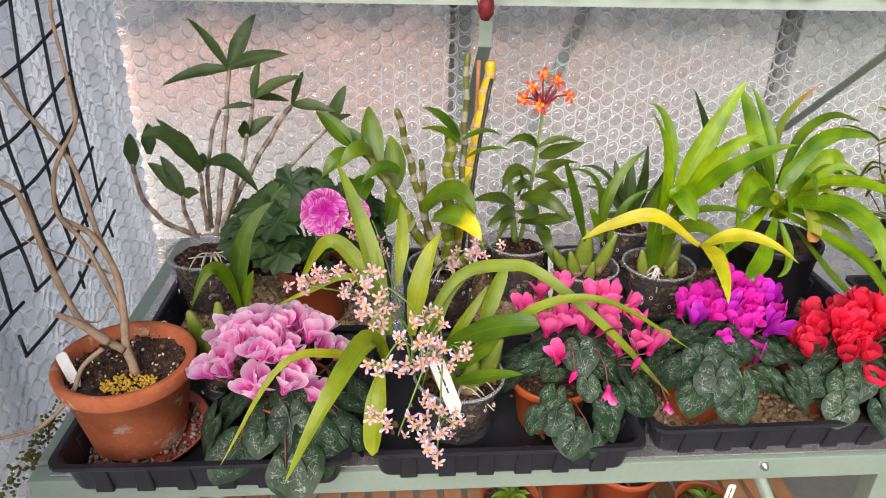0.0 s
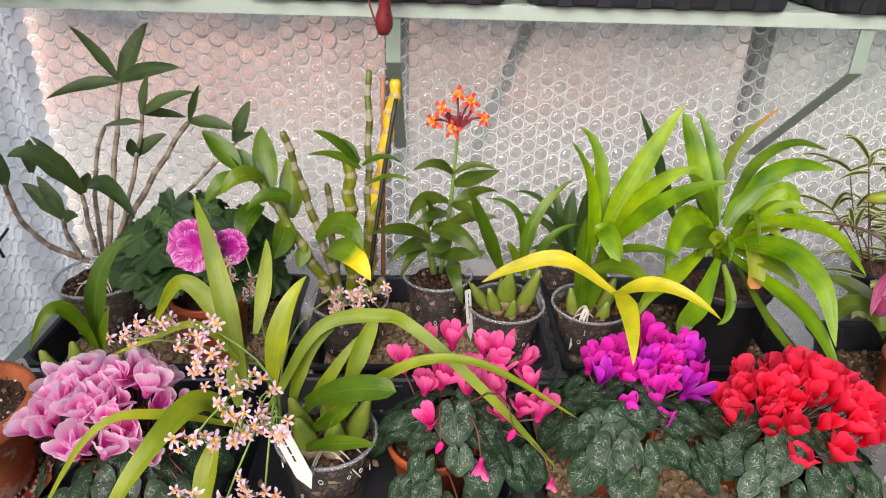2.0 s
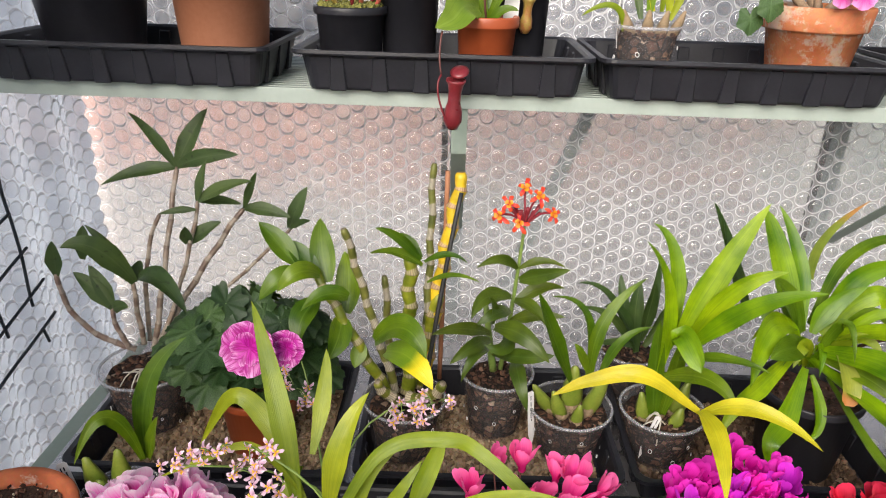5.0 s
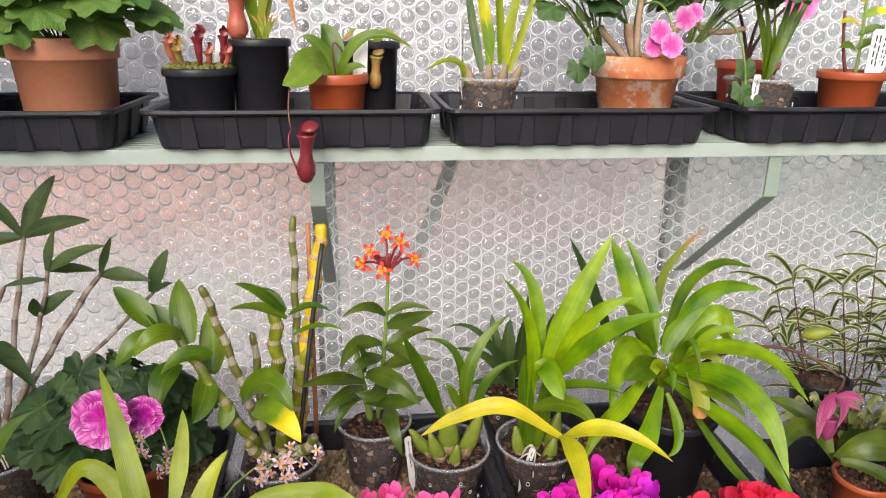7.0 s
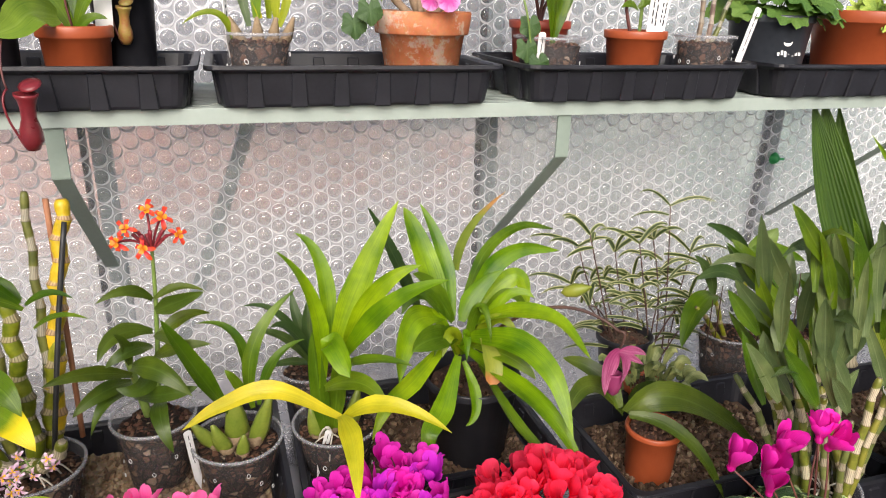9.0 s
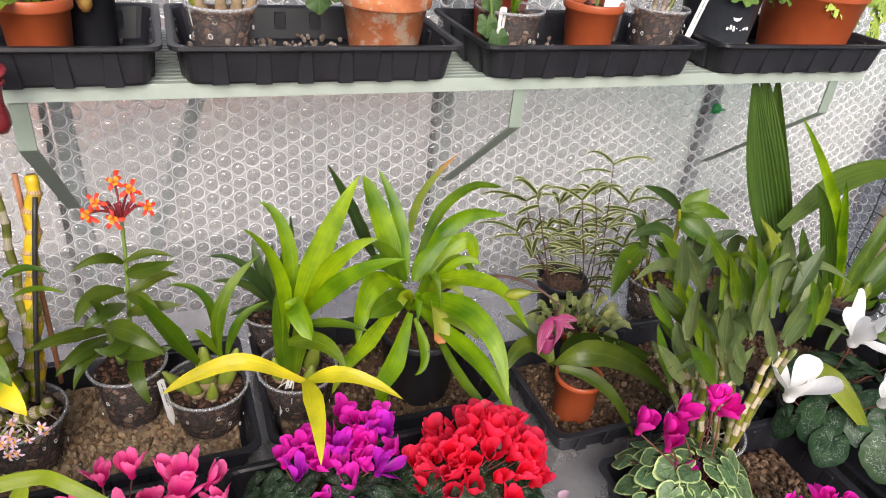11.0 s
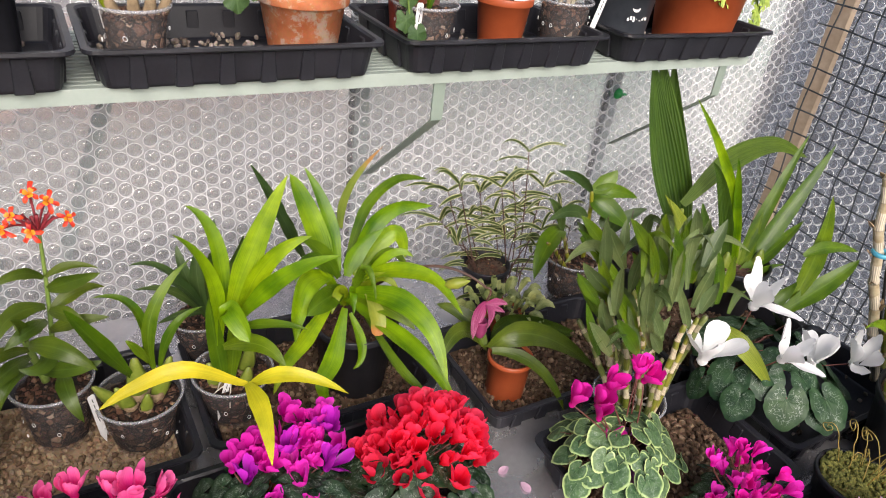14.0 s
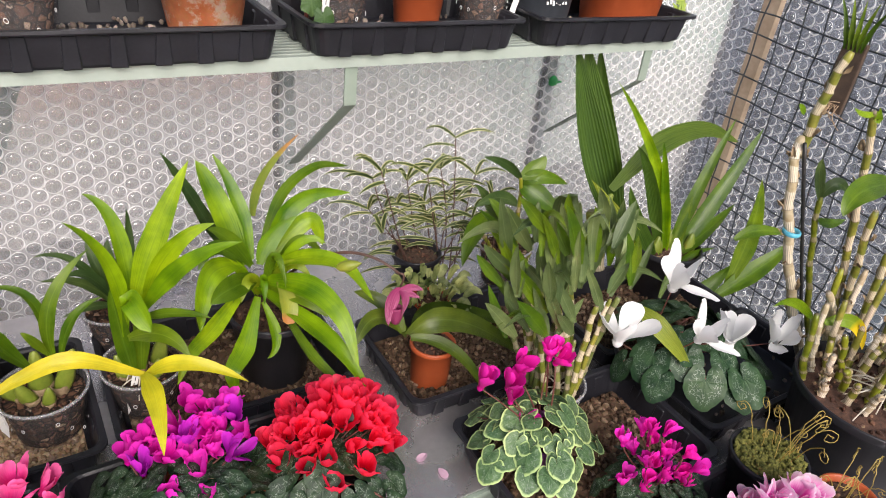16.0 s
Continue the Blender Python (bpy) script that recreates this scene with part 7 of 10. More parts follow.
leaf(p, L_VARG, (0.073, 0.019, 0.317), (0.023, 0.005, 0.350), (-0.014, -0.008, 0.352), 0.006, "grass", n=6, face=(-0.62, -0.58, 0.53))
leaf(p, L_VARG, (0.073, 0.019, 0.214), (0.033, 0.022, 0.234), (0.006, 0.026, 0.226), 0.0065, "grass", n=6, face=(-0.62, -0.58, 0.53))
leaf(p, L_VARG, (0.073, 0.019, 0.300), (0.031, 0.025, 0.306), (0.001, 0.031, 0.294), 0.006, "grass", n=6, face=(-0.62, -0.58, 0.53))
leaf(p, L_VARG, (0.074, 0.019, 0.183), (0.033, 0.007, 0.196), (0.002, -0.004, 0.191), 0.0086, "grass", n=6, face=(-0.62, -0.58, 0.53))
leaf(p, L_VARG, (0.073, 0.019, 0.226), (0.130, 0.027, 0.213), (0.183, 0.035, 0.187), 0.0066, "grass", n=6, face=(-0.62, -0.58, 0.53))
leaf(p, L_VARG, (0.073, 0.019, 0.196), (0.099, 0.009, 0.217), (0.124, 0.000, 0.209), 0.0069, "grass", n=6, face=(-0.62, -0.58, 0.53))
stem(p, "stalk", DARKSTEM, (0.028, 0.000, -0.095), (-0.041, -0.016, 0.096), (-0.112, -0.032, 0.295), 0.0018, 0.001)
leaf(p, L_VARG, (-0.112, -0.032, 0.295), (-0.148, -0.042, 0.328), (-0.174, -0.051, 0.330), 0.008, "grass", n=6, face=(-0.62, -0.58, 0.53))
leaf(p, L_VARG, (-0.112, -0.032, 0.295), (-0.148, -0.037, 0.330), (-0.174, -0.043, 0.331), 0.0069, "grass", n=6, face=(-0.62, -0.58, 0.53))
leaf(p, L_VARG, (-0.112, -0.032, 0.295), (-0.095, -0.029, 0.309), (-0.077, -0.027, 0.298), 0.0061, "grass", n=6, face=(-0.62, -0.58, 0.53))
leaf(p, L_VARG, (-0.070, -0.032, 0.189), (-0.045, -0.034, 0.184), (-0.022, -0.037, 0.166), 0.0071, "grass", n=6, face=(-0.62, -0.58, 0.53))
leaf(p, L_VARG, (-0.103, -0.032, 0.271), (-0.139, -0.046, 0.274), (-0.168, -0.060, 0.268), 0.0089, "grass", n=6, face=(-0.62, -0.58, 0.53))
leaf(p, L_VARG, (-0.061, -0.032, 0.167), (-0.028, -0.041, 0.182), (0.002, -0.050, 0.173), 0.007, "grass", n=6, face=(-0.62, -0.58, 0.53))
leaf(p, L_VARG, (-0.107, -0.032, 0.281), (-0.103, -0.028, 0.296), (-0.096, -0.024, 0.286), 0.0082, "grass", n=6, face=(-0.62, -0.58, 0.53))
leaf(p, L_VARG, (-0.061, -0.032, 0.166), (-0.040, -0.042, 0.165), (-0.021, -0.051, 0.151), 0.0063, "grass", n=6, face=(-0.62, -0.58, 0.53))
stem(p, "stalk", DARKSTEM, (0.100, 0.000, -0.112), (-0.028, 0.009, 0.080), (-0.103, 0.017, 0.256), 0.0018, 0.001)
leaf(p, L_VARG, (-0.103, 0.017, 0.256), (-0.072, 0.003, 0.274), (-0.046, -0.012, 0.269), 0.007, "grass", n=6, face=(-0.62, -0.58, 0.53))
leaf(p, L_VARG, (-0.103, 0.017, 0.256), (-0.144, 0.002, 0.278), (-0.177, -0.013, 0.279), 0.009, "grass", n=6, face=(-0.62, -0.58, 0.53))
leaf(p, L_VARG, (-0.103, 0.017, 0.256), (-0.166, 0.004, 0.286), (-0.214, -0.009, 0.289), 0.0072, "grass", n=6, face=(-0.62, -0.58, 0.53))
leaf(p, L_VARG, (-0.072, 0.017, 0.192), (-0.071, -0.001, 0.219), (-0.069, -0.019, 0.220), 0.0073, "grass", n=6, face=(-0.62, -0.58, 0.53))
leaf(p, L_VARG, (-0.070, 0.017, 0.186), (-0.050, 0.001, 0.186), (-0.034, -0.015, 0.175), 0.0085, "grass", n=6, face=(-0.62, -0.58, 0.53))
leaf(p, L_VARG, (-0.060, 0.017, 0.166), (-0.034, 0.000, 0.188), (-0.012, -0.016, 0.184), 0.0084, "grass", n=6, face=(-0.62, -0.58, 0.53))
leaf(p, L_VARG, (-0.045, 0.017, 0.134), (-0.058, 0.011, 0.146), (-0.066, 0.004, 0.137), 0.0069, "grass", n=6, face=(-0.62, -0.58, 0.53))
leaf(p, L_VARG, (-0.035, 0.017, 0.114), (0.018, 0.012, 0.105), (0.065, 0.006, 0.083), 0.0074, "grass", n=6, face=(-0.62, -0.58, 0.53))
stem(p, "stalk", DARKSTEM, (0.059, 0.000, -0.102), (0.014, 0.015, 0.070), (-0.021, 0.030, 0.235), 0.0018, 0.001)
leaf(p, L_VARG, (-0.021, 0.030, 0.235), (-0.030, 0.039, 0.254), (-0.031, 0.048, 0.244), 0.009, "grass", n=6, face=(-0.62, -0.58, 0.53))
leaf(p, L_VARG, (-0.021, 0.030, 0.235), (-0.017, 0.018, 0.268), (-0.009, 0.007, 0.267), 0.0063, "grass", n=6, face=(-0.62, -0.58, 0.53))
leaf(p, L_VARG, (-0.021, 0.030, 0.235), (0.021, 0.033, 0.258), (0.062, 0.037, 0.247), 0.0084, "grass", n=6, face=(-0.62, -0.58, 0.53))
leaf(p, L_VARG, (0.011, 0.030, 0.124), (0.041, 0.031, 0.134), (0.070, 0.033, 0.118), 0.0071, "grass", n=6, face=(-0.62, -0.58, 0.53))
leaf(p, L_VARG, (0.011, 0.030, 0.123), (-0.029, 0.019, 0.145), (-0.059, 0.008, 0.143), 0.0081, "grass", n=6, face=(-0.62, -0.58, 0.53))
leaf(p, L_VARG, (0.003, 0.030, 0.151), (0.052, 0.027, 0.146), (0.096, 0.023, 0.125), 0.006, "grass", n=6, face=(-0.62, -0.58, 0.53))
leaf(p, L_VARG, (-0.002, 0.030, 0.169), (-0.042, 0.030, 0.186), (-0.070, 0.029, 0.179), 0.0085, "grass", n=6, face=(-0.62, -0.58, 0.53))
leaf(p, L_VARG, (0.006, 0.030, 0.142), (0.044, 0.035, 0.138), (0.081, 0.040, 0.116), 0.0082, "grass", n=6, face=(-0.62, -0.58, 0.53))
stem(p, "stalk", DARKSTEM, (0.093, 0.000, -0.110), (0.047, -0.006, 0.076), (-0.001, -0.011, 0.263), 0.0018, 0.001)
leaf(p, L_VARG, (-0.001, -0.011, 0.263), (0.024, -0.016, 0.296), (0.049, -0.020, 0.293), 0.0076, "grass", n=6, face=(-0.62, -0.58, 0.53))
leaf(p, L_VARG, (-0.001, -0.011, 0.263), (-0.052, -0.011, 0.292), (-0.088, -0.010, 0.290), 0.0074, "grass", n=6, face=(-0.62, -0.58, 0.53))
leaf(p, L_VARG, (-0.001, -0.011, 0.263), (0.026, -0.014, 0.290), (0.053, -0.017, 0.284), 0.0083, "grass", n=6, face=(-0.62, -0.58, 0.53))
leaf(p, L_VARG, (0.012, -0.011, 0.177), (0.032, -0.012, 0.185), (0.053, -0.013, 0.171), 0.0083, "grass", n=6, face=(-0.62, -0.58, 0.53))
leaf(p, L_VARG, (0.002, -0.011, 0.241), (0.022, -0.012, 0.240), (0.042, -0.012, 0.224), 0.0073, "grass", n=6, face=(-0.62, -0.58, 0.53))
leaf(p, L_VARG, (0.012, -0.011, 0.176), (-0.035, -0.017, 0.196), (-0.069, -0.023, 0.192), 0.0061, "grass", n=6, face=(-0.62, -0.58, 0.53))
leaf(p, L_VARG, (0.002, -0.011, 0.245), (-0.033, -0.026, 0.256), (-0.061, -0.041, 0.251), 0.007, "grass", n=6, face=(-0.62, -0.58, 0.53))
leaf(p, L_VARG, (0.009, -0.011, 0.199), (-0.019, -0.013, 0.203), (-0.039, -0.015, 0.191), 0.0071, "grass", n=6, face=(-0.62, -0.58, 0.53))
stem(p, "stalk", DARKSTEM, (0.036, 0.000, -0.097), (0.074, 0.007, 0.064), (0.044, 0.015, 0.258), 0.0018, 0.001)
leaf(p, L_VARG, (0.044, 0.015, 0.258), (-0.012, -0.002, 0.281), (-0.054, -0.018, 0.282), 0.0072, "grass", n=6, face=(-0.62, -0.58, 0.53))
leaf(p, L_VARG, (0.044, 0.015, 0.258), (0.064, -0.002, 0.283), (0.082, -0.019, 0.280), 0.0078, "grass", n=6, face=(-0.62, -0.58, 0.53))
leaf(p, L_VARG, (0.044, 0.015, 0.258), (0.049, 0.019, 0.283), (0.058, 0.024, 0.274), 0.0089, "grass", n=6, face=(-0.62, -0.58, 0.53))
leaf(p, L_VARG, (0.051, 0.015, 0.169), (0.020, -0.001, 0.201), (-0.002, -0.017, 0.203), 0.0071, "grass", n=6, face=(-0.62, -0.58, 0.53))
leaf(p, L_VARG, (0.054, 0.015, 0.123), (0.066, 0.013, 0.138), (0.080, 0.011, 0.126), 0.0089, "grass", n=6, face=(-0.62, -0.58, 0.53))
leaf(p, L_VARG, (0.044, 0.015, 0.258), (0.011, 0.012, 0.282), (-0.011, 0.009, 0.277), 0.0063, "grass", n=6, face=(-0.62, -0.58, 0.53))
leaf(p, L_VARG, (0.051, 0.015, 0.171), (0.056, 0.006, 0.180), (0.063, -0.003, 0.170), 0.0087, "grass", n=6, face=(-0.62, -0.58, 0.53))
leaf(p, L_VARG, (0.047, 0.015, 0.219), (0.030, 0.006, 0.232), (0.019, -0.002, 0.226), 0.0089, "grass", n=6, face=(-0.62, -0.58, 0.53))
stem(p, "stalk", DARKSTEM, (0.100, 0.000, -0.111), (0.121, 0.028, 0.045), (0.161, 0.056, 0.209), 0.0018, 0.001)
leaf(p, L_VARG, (0.161, 0.056, 0.209), (0.098, 0.045, 0.256), (0.054, 0.035, 0.261), 0.0072, "grass", n=6, face=(-0.62, -0.58, 0.53))
leaf(p, L_VARG, (0.161, 0.056, 0.209), (0.194, 0.039, 0.226), (0.223, 0.023, 0.218), 0.0074, "grass", n=6, face=(-0.62, -0.58, 0.53))
leaf(p, L_VARG, (0.161, 0.056, 0.209), (0.178, 0.061, 0.235), (0.199, 0.065, 0.225), 0.0083, "grass", n=6, face=(-0.62, -0.58, 0.53))
leaf(p, L_VARG, (0.155, 0.056, 0.170), (0.108, 0.059, 0.170), (0.074, 0.063, 0.155), 0.0088, "grass", n=6, face=(-0.62, -0.58, 0.53))
leaf(p, L_VARG, (0.158, 0.056, 0.187), (0.116, 0.045, 0.202), (0.085, 0.033, 0.197), 0.009, "grass", n=6, face=(-0.62, -0.58, 0.53))
leaf(p, L_VARG, (0.147, 0.056, 0.116), (0.164, 0.058, 0.126), (0.183, 0.060, 0.110), 0.0078, "grass", n=6, face=(-0.62, -0.58, 0.53))
leaf(p, L_VARG, (0.155, 0.056, 0.166), (0.090, 0.046, 0.185), (0.041, 0.036, 0.181), 0.0076, "grass", n=6, face=(-0.62, -0.58, 0.53))
leaf(p, L_VARG, (0.151, 0.056, 0.142), (0.118, 0.058, 0.158), (0.096, 0.060, 0.147), 0.0071, "grass", n=6, face=(-0.62, -0.58, 0.53))
stem(p, "stalk", DARKSTEM, (0.018, 0.000, -0.093), (0.114, 0.007, 0.057), (0.186, 0.015, 0.165), 0.0018, 0.001)
leaf(p, L_VARG, (0.186, 0.015, 0.165), (0.148, -0.005, 0.220), (0.124, -0.024, 0.229), 0.0076, "grass", n=6, face=(-0.62, -0.58, 0.53))
leaf(p, L_VARG, (0.186, 0.015, 0.165), (0.218, 0.014, 0.186), (0.252, 0.013, 0.175), 0.0081, "grass", n=6, face=(-0.62, -0.58, 0.53))
leaf(p, L_VARG, (0.186, 0.015, 0.165), (0.177, 0.021, 0.205), (0.179, 0.026, 0.201), 0.0072, "grass", n=6, face=(-0.62, -0.58, 0.53))
leaf(p, L_VARG, (0.138, 0.015, 0.047), (0.104, 0.020, 0.053), (0.081, 0.025, 0.039), 0.0062, "grass", n=6, face=(-0.62, -0.58, 0.53))
leaf(p, L_VARG, (0.170, 0.015, 0.125), (0.204, 0.022, 0.127), (0.239, 0.030, 0.105), 0.0083, "grass", n=6, face=(-0.62, -0.58, 0.53))
leaf(p, L_VARG, (0.154, 0.015, 0.088), (0.099, 0.005, 0.105), (0.057, -0.005, 0.102), 0.0075, "grass", n=6, face=(-0.62, -0.58, 0.53))
leaf(p, L_VARG, (0.139, 0.015, 0.050), (0.078, 0.002, 0.073), (0.032, -0.011, 0.073), 0.0062, "grass", n=6, face=(-0.62, -0.58, 0.53))
leaf(p, L_VARG, (0.148, 0.015, 0.071), (0.202, 0.017, 0.073), (0.253, 0.018, 0.050), 0.0061, "grass", n=6, face=(-0.62, -0.58, 0.53))
stem(p, "stalk", DARKSTEM, (0.108, 0.000, -0.113), (-0.012, 0.029, 0.067), (-0.087, 0.058, 0.168), 0.0018, 0.001)
leaf(p, L_VARG, (-0.087, 0.058, 0.168), (-0.137, 0.066, 0.189), (-0.173, 0.075, 0.180), 0.0079, "grass", n=6, face=(-0.62, -0.58, 0.53))
leaf(p, L_VARG, (-0.087, 0.058, 0.168), (-0.078, 0.042, 0.195), (-0.069, 0.027, 0.193), 0.0088, "grass", n=6, face=(-0.62, -0.58, 0.53))
leaf(p, L_VARG, (-0.087, 0.058, 0.168), (-0.088, 0.039, 0.205), (-0.087, 0.020, 0.208), 0.0079, "grass", n=6, face=(-0.62, -0.58, 0.53))
leaf(p, L_VARG, (-0.080, 0.058, 0.157), (-0.121, 0.055, 0.164), (-0.151, 0.052, 0.155), 0.0062, "grass", n=6, face=(-0.62, -0.58, 0.53))
leaf(p, L_VARG, (-0.074, 0.058, 0.148), (-0.043, 0.047, 0.164), (-0.015, 0.037, 0.155), 0.0073, "grass", n=6, face=(-0.62, -0.58, 0.53))
leaf(p, L_VARG, (0.006, 0.058, 0.015), (0.006, 0.039, 0.040), (0.008, 0.021, 0.038), 0.0071, "grass", n=6, face=(-0.62, -0.58, 0.53))
leaf(p, L_VARG, (-0.026, 0.058, 0.068), (0.001, 0.065, 0.064), (0.027, 0.072, 0.040), 0.0075, "grass", n=6, face=(-0.62, -0.58, 0.53))
leaf(p, L_VARG, (-0.062, 0.058, 0.127), (-0.064, 0.045, 0.151), (-0.063, 0.033, 0.147), 0.0077, "grass", n=6, face=(-0.62, -0.58, 0.53))
stem(p, "stalk", DARKSTEM, (0.062, 0.000, -0.103), (-0.005, 0.016, 0.072), (-0.037, 0.033, 0.180), 0.0018, 0.001)
leaf(p, L_VARG, (-0.037, 0.033, 0.180), (-0.071, 0.034, 0.206), (-0.094, 0.035, 0.201), 0.0065, "grass", n=6, face=(-0.62, -0.58, 0.53))
leaf(p, L_VARG, (-0.037, 0.033, 0.180), (-0.036, 0.016, 0.208), (-0.033, 0.000, 0.207), 0.0063, "grass", n=6, face=(-0.62, -0.58, 0.53))
leaf(p, L_VARG, (-0.037, 0.033, 0.180), (-0.037, 0.022, 0.210), (-0.034, 0.012, 0.207), 0.0074, "grass", n=6, face=(-0.62, -0.58, 0.53))
leaf(p, L_VARG, (0.007, 0.033, 0.068), (0.023, 0.017, 0.073), (0.037, 0.002, 0.063), 0.0062, "grass", n=6, face=(-0.62, -0.58, 0.53))
leaf(p, L_VARG, (-0.024, 0.033, 0.147), (0.035, 0.042, 0.133), (0.089, 0.051, 0.104), 0.0063, "grass", n=6, face=(-0.62, -0.58, 0.53))
leaf(p, L_VARG, (-0.029, 0.033, 0.159), (-0.010, 0.023, 0.179), (0.009, 0.014, 0.172), 0.0079, "grass", n=6, face=(-0.62, -0.58, 0.53))
leaf(p, L_VARG, (0.000, 0.033, 0.086), (-0.039, 0.024, 0.103), (-0.068, 0.016, 0.098), 0.007, "grass", n=6, face=(-0.62, -0.58, 0.53))
leaf(p, L_VARG, (0.002, 0.033, 0.081), (-0.057, 0.026, 0.102), (-0.101, 0.019, 0.100), 0.0084, "grass", n=6, face=(-0.62, -0.58, 0.53))
stem(p, "stalk", DARKSTEM, (0.062, 0.000, -0.103), (0.048, 0.022, 0.060), (0.032, 0.044, 0.172), 0.0018, 0.001)
leaf(p, L_VARG, (0.032, 0.044, 0.172), (0.024, 0.025, 0.218), (0.021, 0.006, 0.223), 0.0063, "grass", n=6, face=(-0.62, -0.58, 0.53))
leaf(p, L_VARG, (0.032, 0.044, 0.172), (0.004, 0.046, 0.191), (-0.014, 0.049, 0.182), 0.0074, "grass", n=6, face=(-0.62, -0.58, 0.53))
leaf(p, L_VARG, (0.032, 0.044, 0.172), (-0.020, 0.037, 0.193), (-0.059, 0.029, 0.190), 0.0079, "grass", n=6, face=(-0.62, -0.58, 0.53))
leaf(p, L_VARG, (0.036, 0.044, 0.149), (0.025, 0.035, 0.161), (0.018, 0.026, 0.153), 0.0065, "grass", n=6, face=(-0.62, -0.58, 0.53))
leaf(p, L_VARG, (0.036, 0.044, 0.149), (0.002, 0.032, 0.181), (-0.022, 0.020, 0.181), 0.0068, "grass", n=6, face=(-0.62, -0.58, 0.53))
leaf(p, L_VARG, (0.039, 0.044, 0.137), (-0.012, 0.025, 0.155), (-0.051, 0.006, 0.155), 0.0074, "grass", n=6, face=(-0.62, -0.58, 0.53))
leaf(p, L_VARG, (0.061, 0.044, 0.027), (0.108, 0.044, 0.017), (0.150, 0.044, -0.010), 0.0081, "grass", n=6, face=(-0.62, -0.58, 0.53))
leaf(p, L_VARG, (0.035, 0.044, 0.155), (0.017, 0.032, 0.186), (0.005, 0.021, 0.186), 0.008, "grass", n=6, face=(-0.62, -0.58, 0.53))
stem(p, "stalk", DARKSTEM, (0.082, 0.000, -0.107), (0.066, 0.012, 0.063), (0.096, 0.024, 0.173), 0.0018, 0.001)
leaf(p, L_VARG, (0.096, 0.024, 0.173), (0.059, 0.016, 0.198), (0.032, 0.008, 0.195), 0.0062, "grass", n=6, face=(-0.62, -0.58, 0.53))
leaf(p, L_VARG, (0.096, 0.024, 0.173), (0.128, 0.013, 0.186), (0.157, 0.001, 0.176), 0.0074, "grass", n=6, face=(-0.62, -0.58, 0.53))
leaf(p, L_VARG, (0.096, 0.024, 0.173), (0.128, 0.024, 0.200), (0.162, 0.025, 0.190), 0.0067, "grass", n=6, face=(-0.62, -0.58, 0.53))
leaf(p, L_VARG, (0.093, 0.024, 0.110), (0.130, 0.004, 0.115), (0.162, -0.015, 0.104), 0.0089, "grass", n=6, face=(-0.62, -0.58, 0.53))
leaf(p, L_VARG, (0.093, 0.024, 0.113), (0.033, 0.021, 0.125), (-0.012, 0.017, 0.119), 0.0061, "grass", n=6, face=(-0.62, -0.58, 0.53))
leaf(p, L_VARG, (0.093, 0.024, 0.122), (0.129, 0.006, 0.121), (0.159, -0.012, 0.107), 0.0063, "grass", n=6, face=(-0.62, -0.58, 0.53))
leaf(p, L_VARG, (0.088, 0.024, 0.034), (0.127, 0.011, 0.035), (0.160, -0.001, 0.020), 0.0062, "grass", n=6, face=(-0.62, -0.58, 0.53))
leaf(p, L_VARG, (0.095, 0.024, 0.164), (0.046, 0.016, 0.171), (0.007, 0.009, 0.164), 0.0068, "grass", n=6, face=(-0.62, -0.58, 0.53))
stem(p, "stalk", DARKSTEM, (0.019, 0.000, -0.093), (0.067, -0.008, 0.074), (0.115, -0.016, 0.151), 0.0018, 0.001)
leaf(p, L_VARG, (0.115, -0.016, 0.151), (0.147, -0.020, 0.159), (0.179, -0.024, 0.144), 0.0072, "grass", n=6, face=(-0.62, -0.58, 0.53))
leaf(p, L_VARG, (0.115, -0.016, 0.151), (0.076, -0.009, 0.168), (0.051, -0.001, 0.157), 0.0076, "grass", n=6, face=(-0.62, -0.58, 0.53))
leaf(p, L_VARG, (0.115, -0.016, 0.151), (0.122, -0.020, 0.190), (0.135, -0.024, 0.187), 0.0061, "grass", n=6, face=(-0.62, -0.58, 0.53))
leaf(p, L_VARG, (0.100, -0.016, 0.098), (0.095, -0.015, 0.114), (0.097, -0.013, 0.103), 0.0079, "grass", n=6, face=(-0.62, -0.58, 0.53))
leaf(p, L_VARG, (0.097, -0.016, 0.088), (0.128, -0.030, 0.087), (0.156, -0.043, 0.073), 0.0085, "grass", n=6, face=(-0.62, -0.58, 0.53))
leaf(p, L_VARG, (0.111, -0.016, 0.138), (0.075, -0.012, 0.141), (0.049, -0.007, 0.127), 0.0083, "grass", n=6, face=(-0.62, -0.58, 0.53))
leaf(p, L_VARG, (0.111, -0.016, 0.139), (0.074, -0.034, 0.158), (0.046, -0.051, 0.157), 0.0067, "grass", n=6, face=(-0.62, -0.58, 0.53))
leaf(p, L_VARG, (0.105, -0.016, 0.116), (0.090, -0.015, 0.134), (0.083, -0.014, 0.124), 0.0062, "grass", n=6, face=(-0.62, -0.58, 0.53))
stem(p, "stalk", DARKSTEM, (0.033, 0.000, -0.096), (-0.042, -0.022, 0.100), (-0.108, -0.045, 0.173), 0.0018, 0.001)
leaf(p, L_VARG, (-0.108, -0.045, 0.173), (-0.121, -0.042, 0.194), (-0.129, -0.040, 0.186), 0.0069, "grass", n=6, face=(-0.62, -0.58, 0.53))
leaf(p, L_VARG, (-0.108, -0.045, 0.173), (-0.105, -0.047, 0.211), (-0.099, -0.050, 0.209), 0.0083, "grass", n=6, face=(-0.62, -0.58, 0.53))
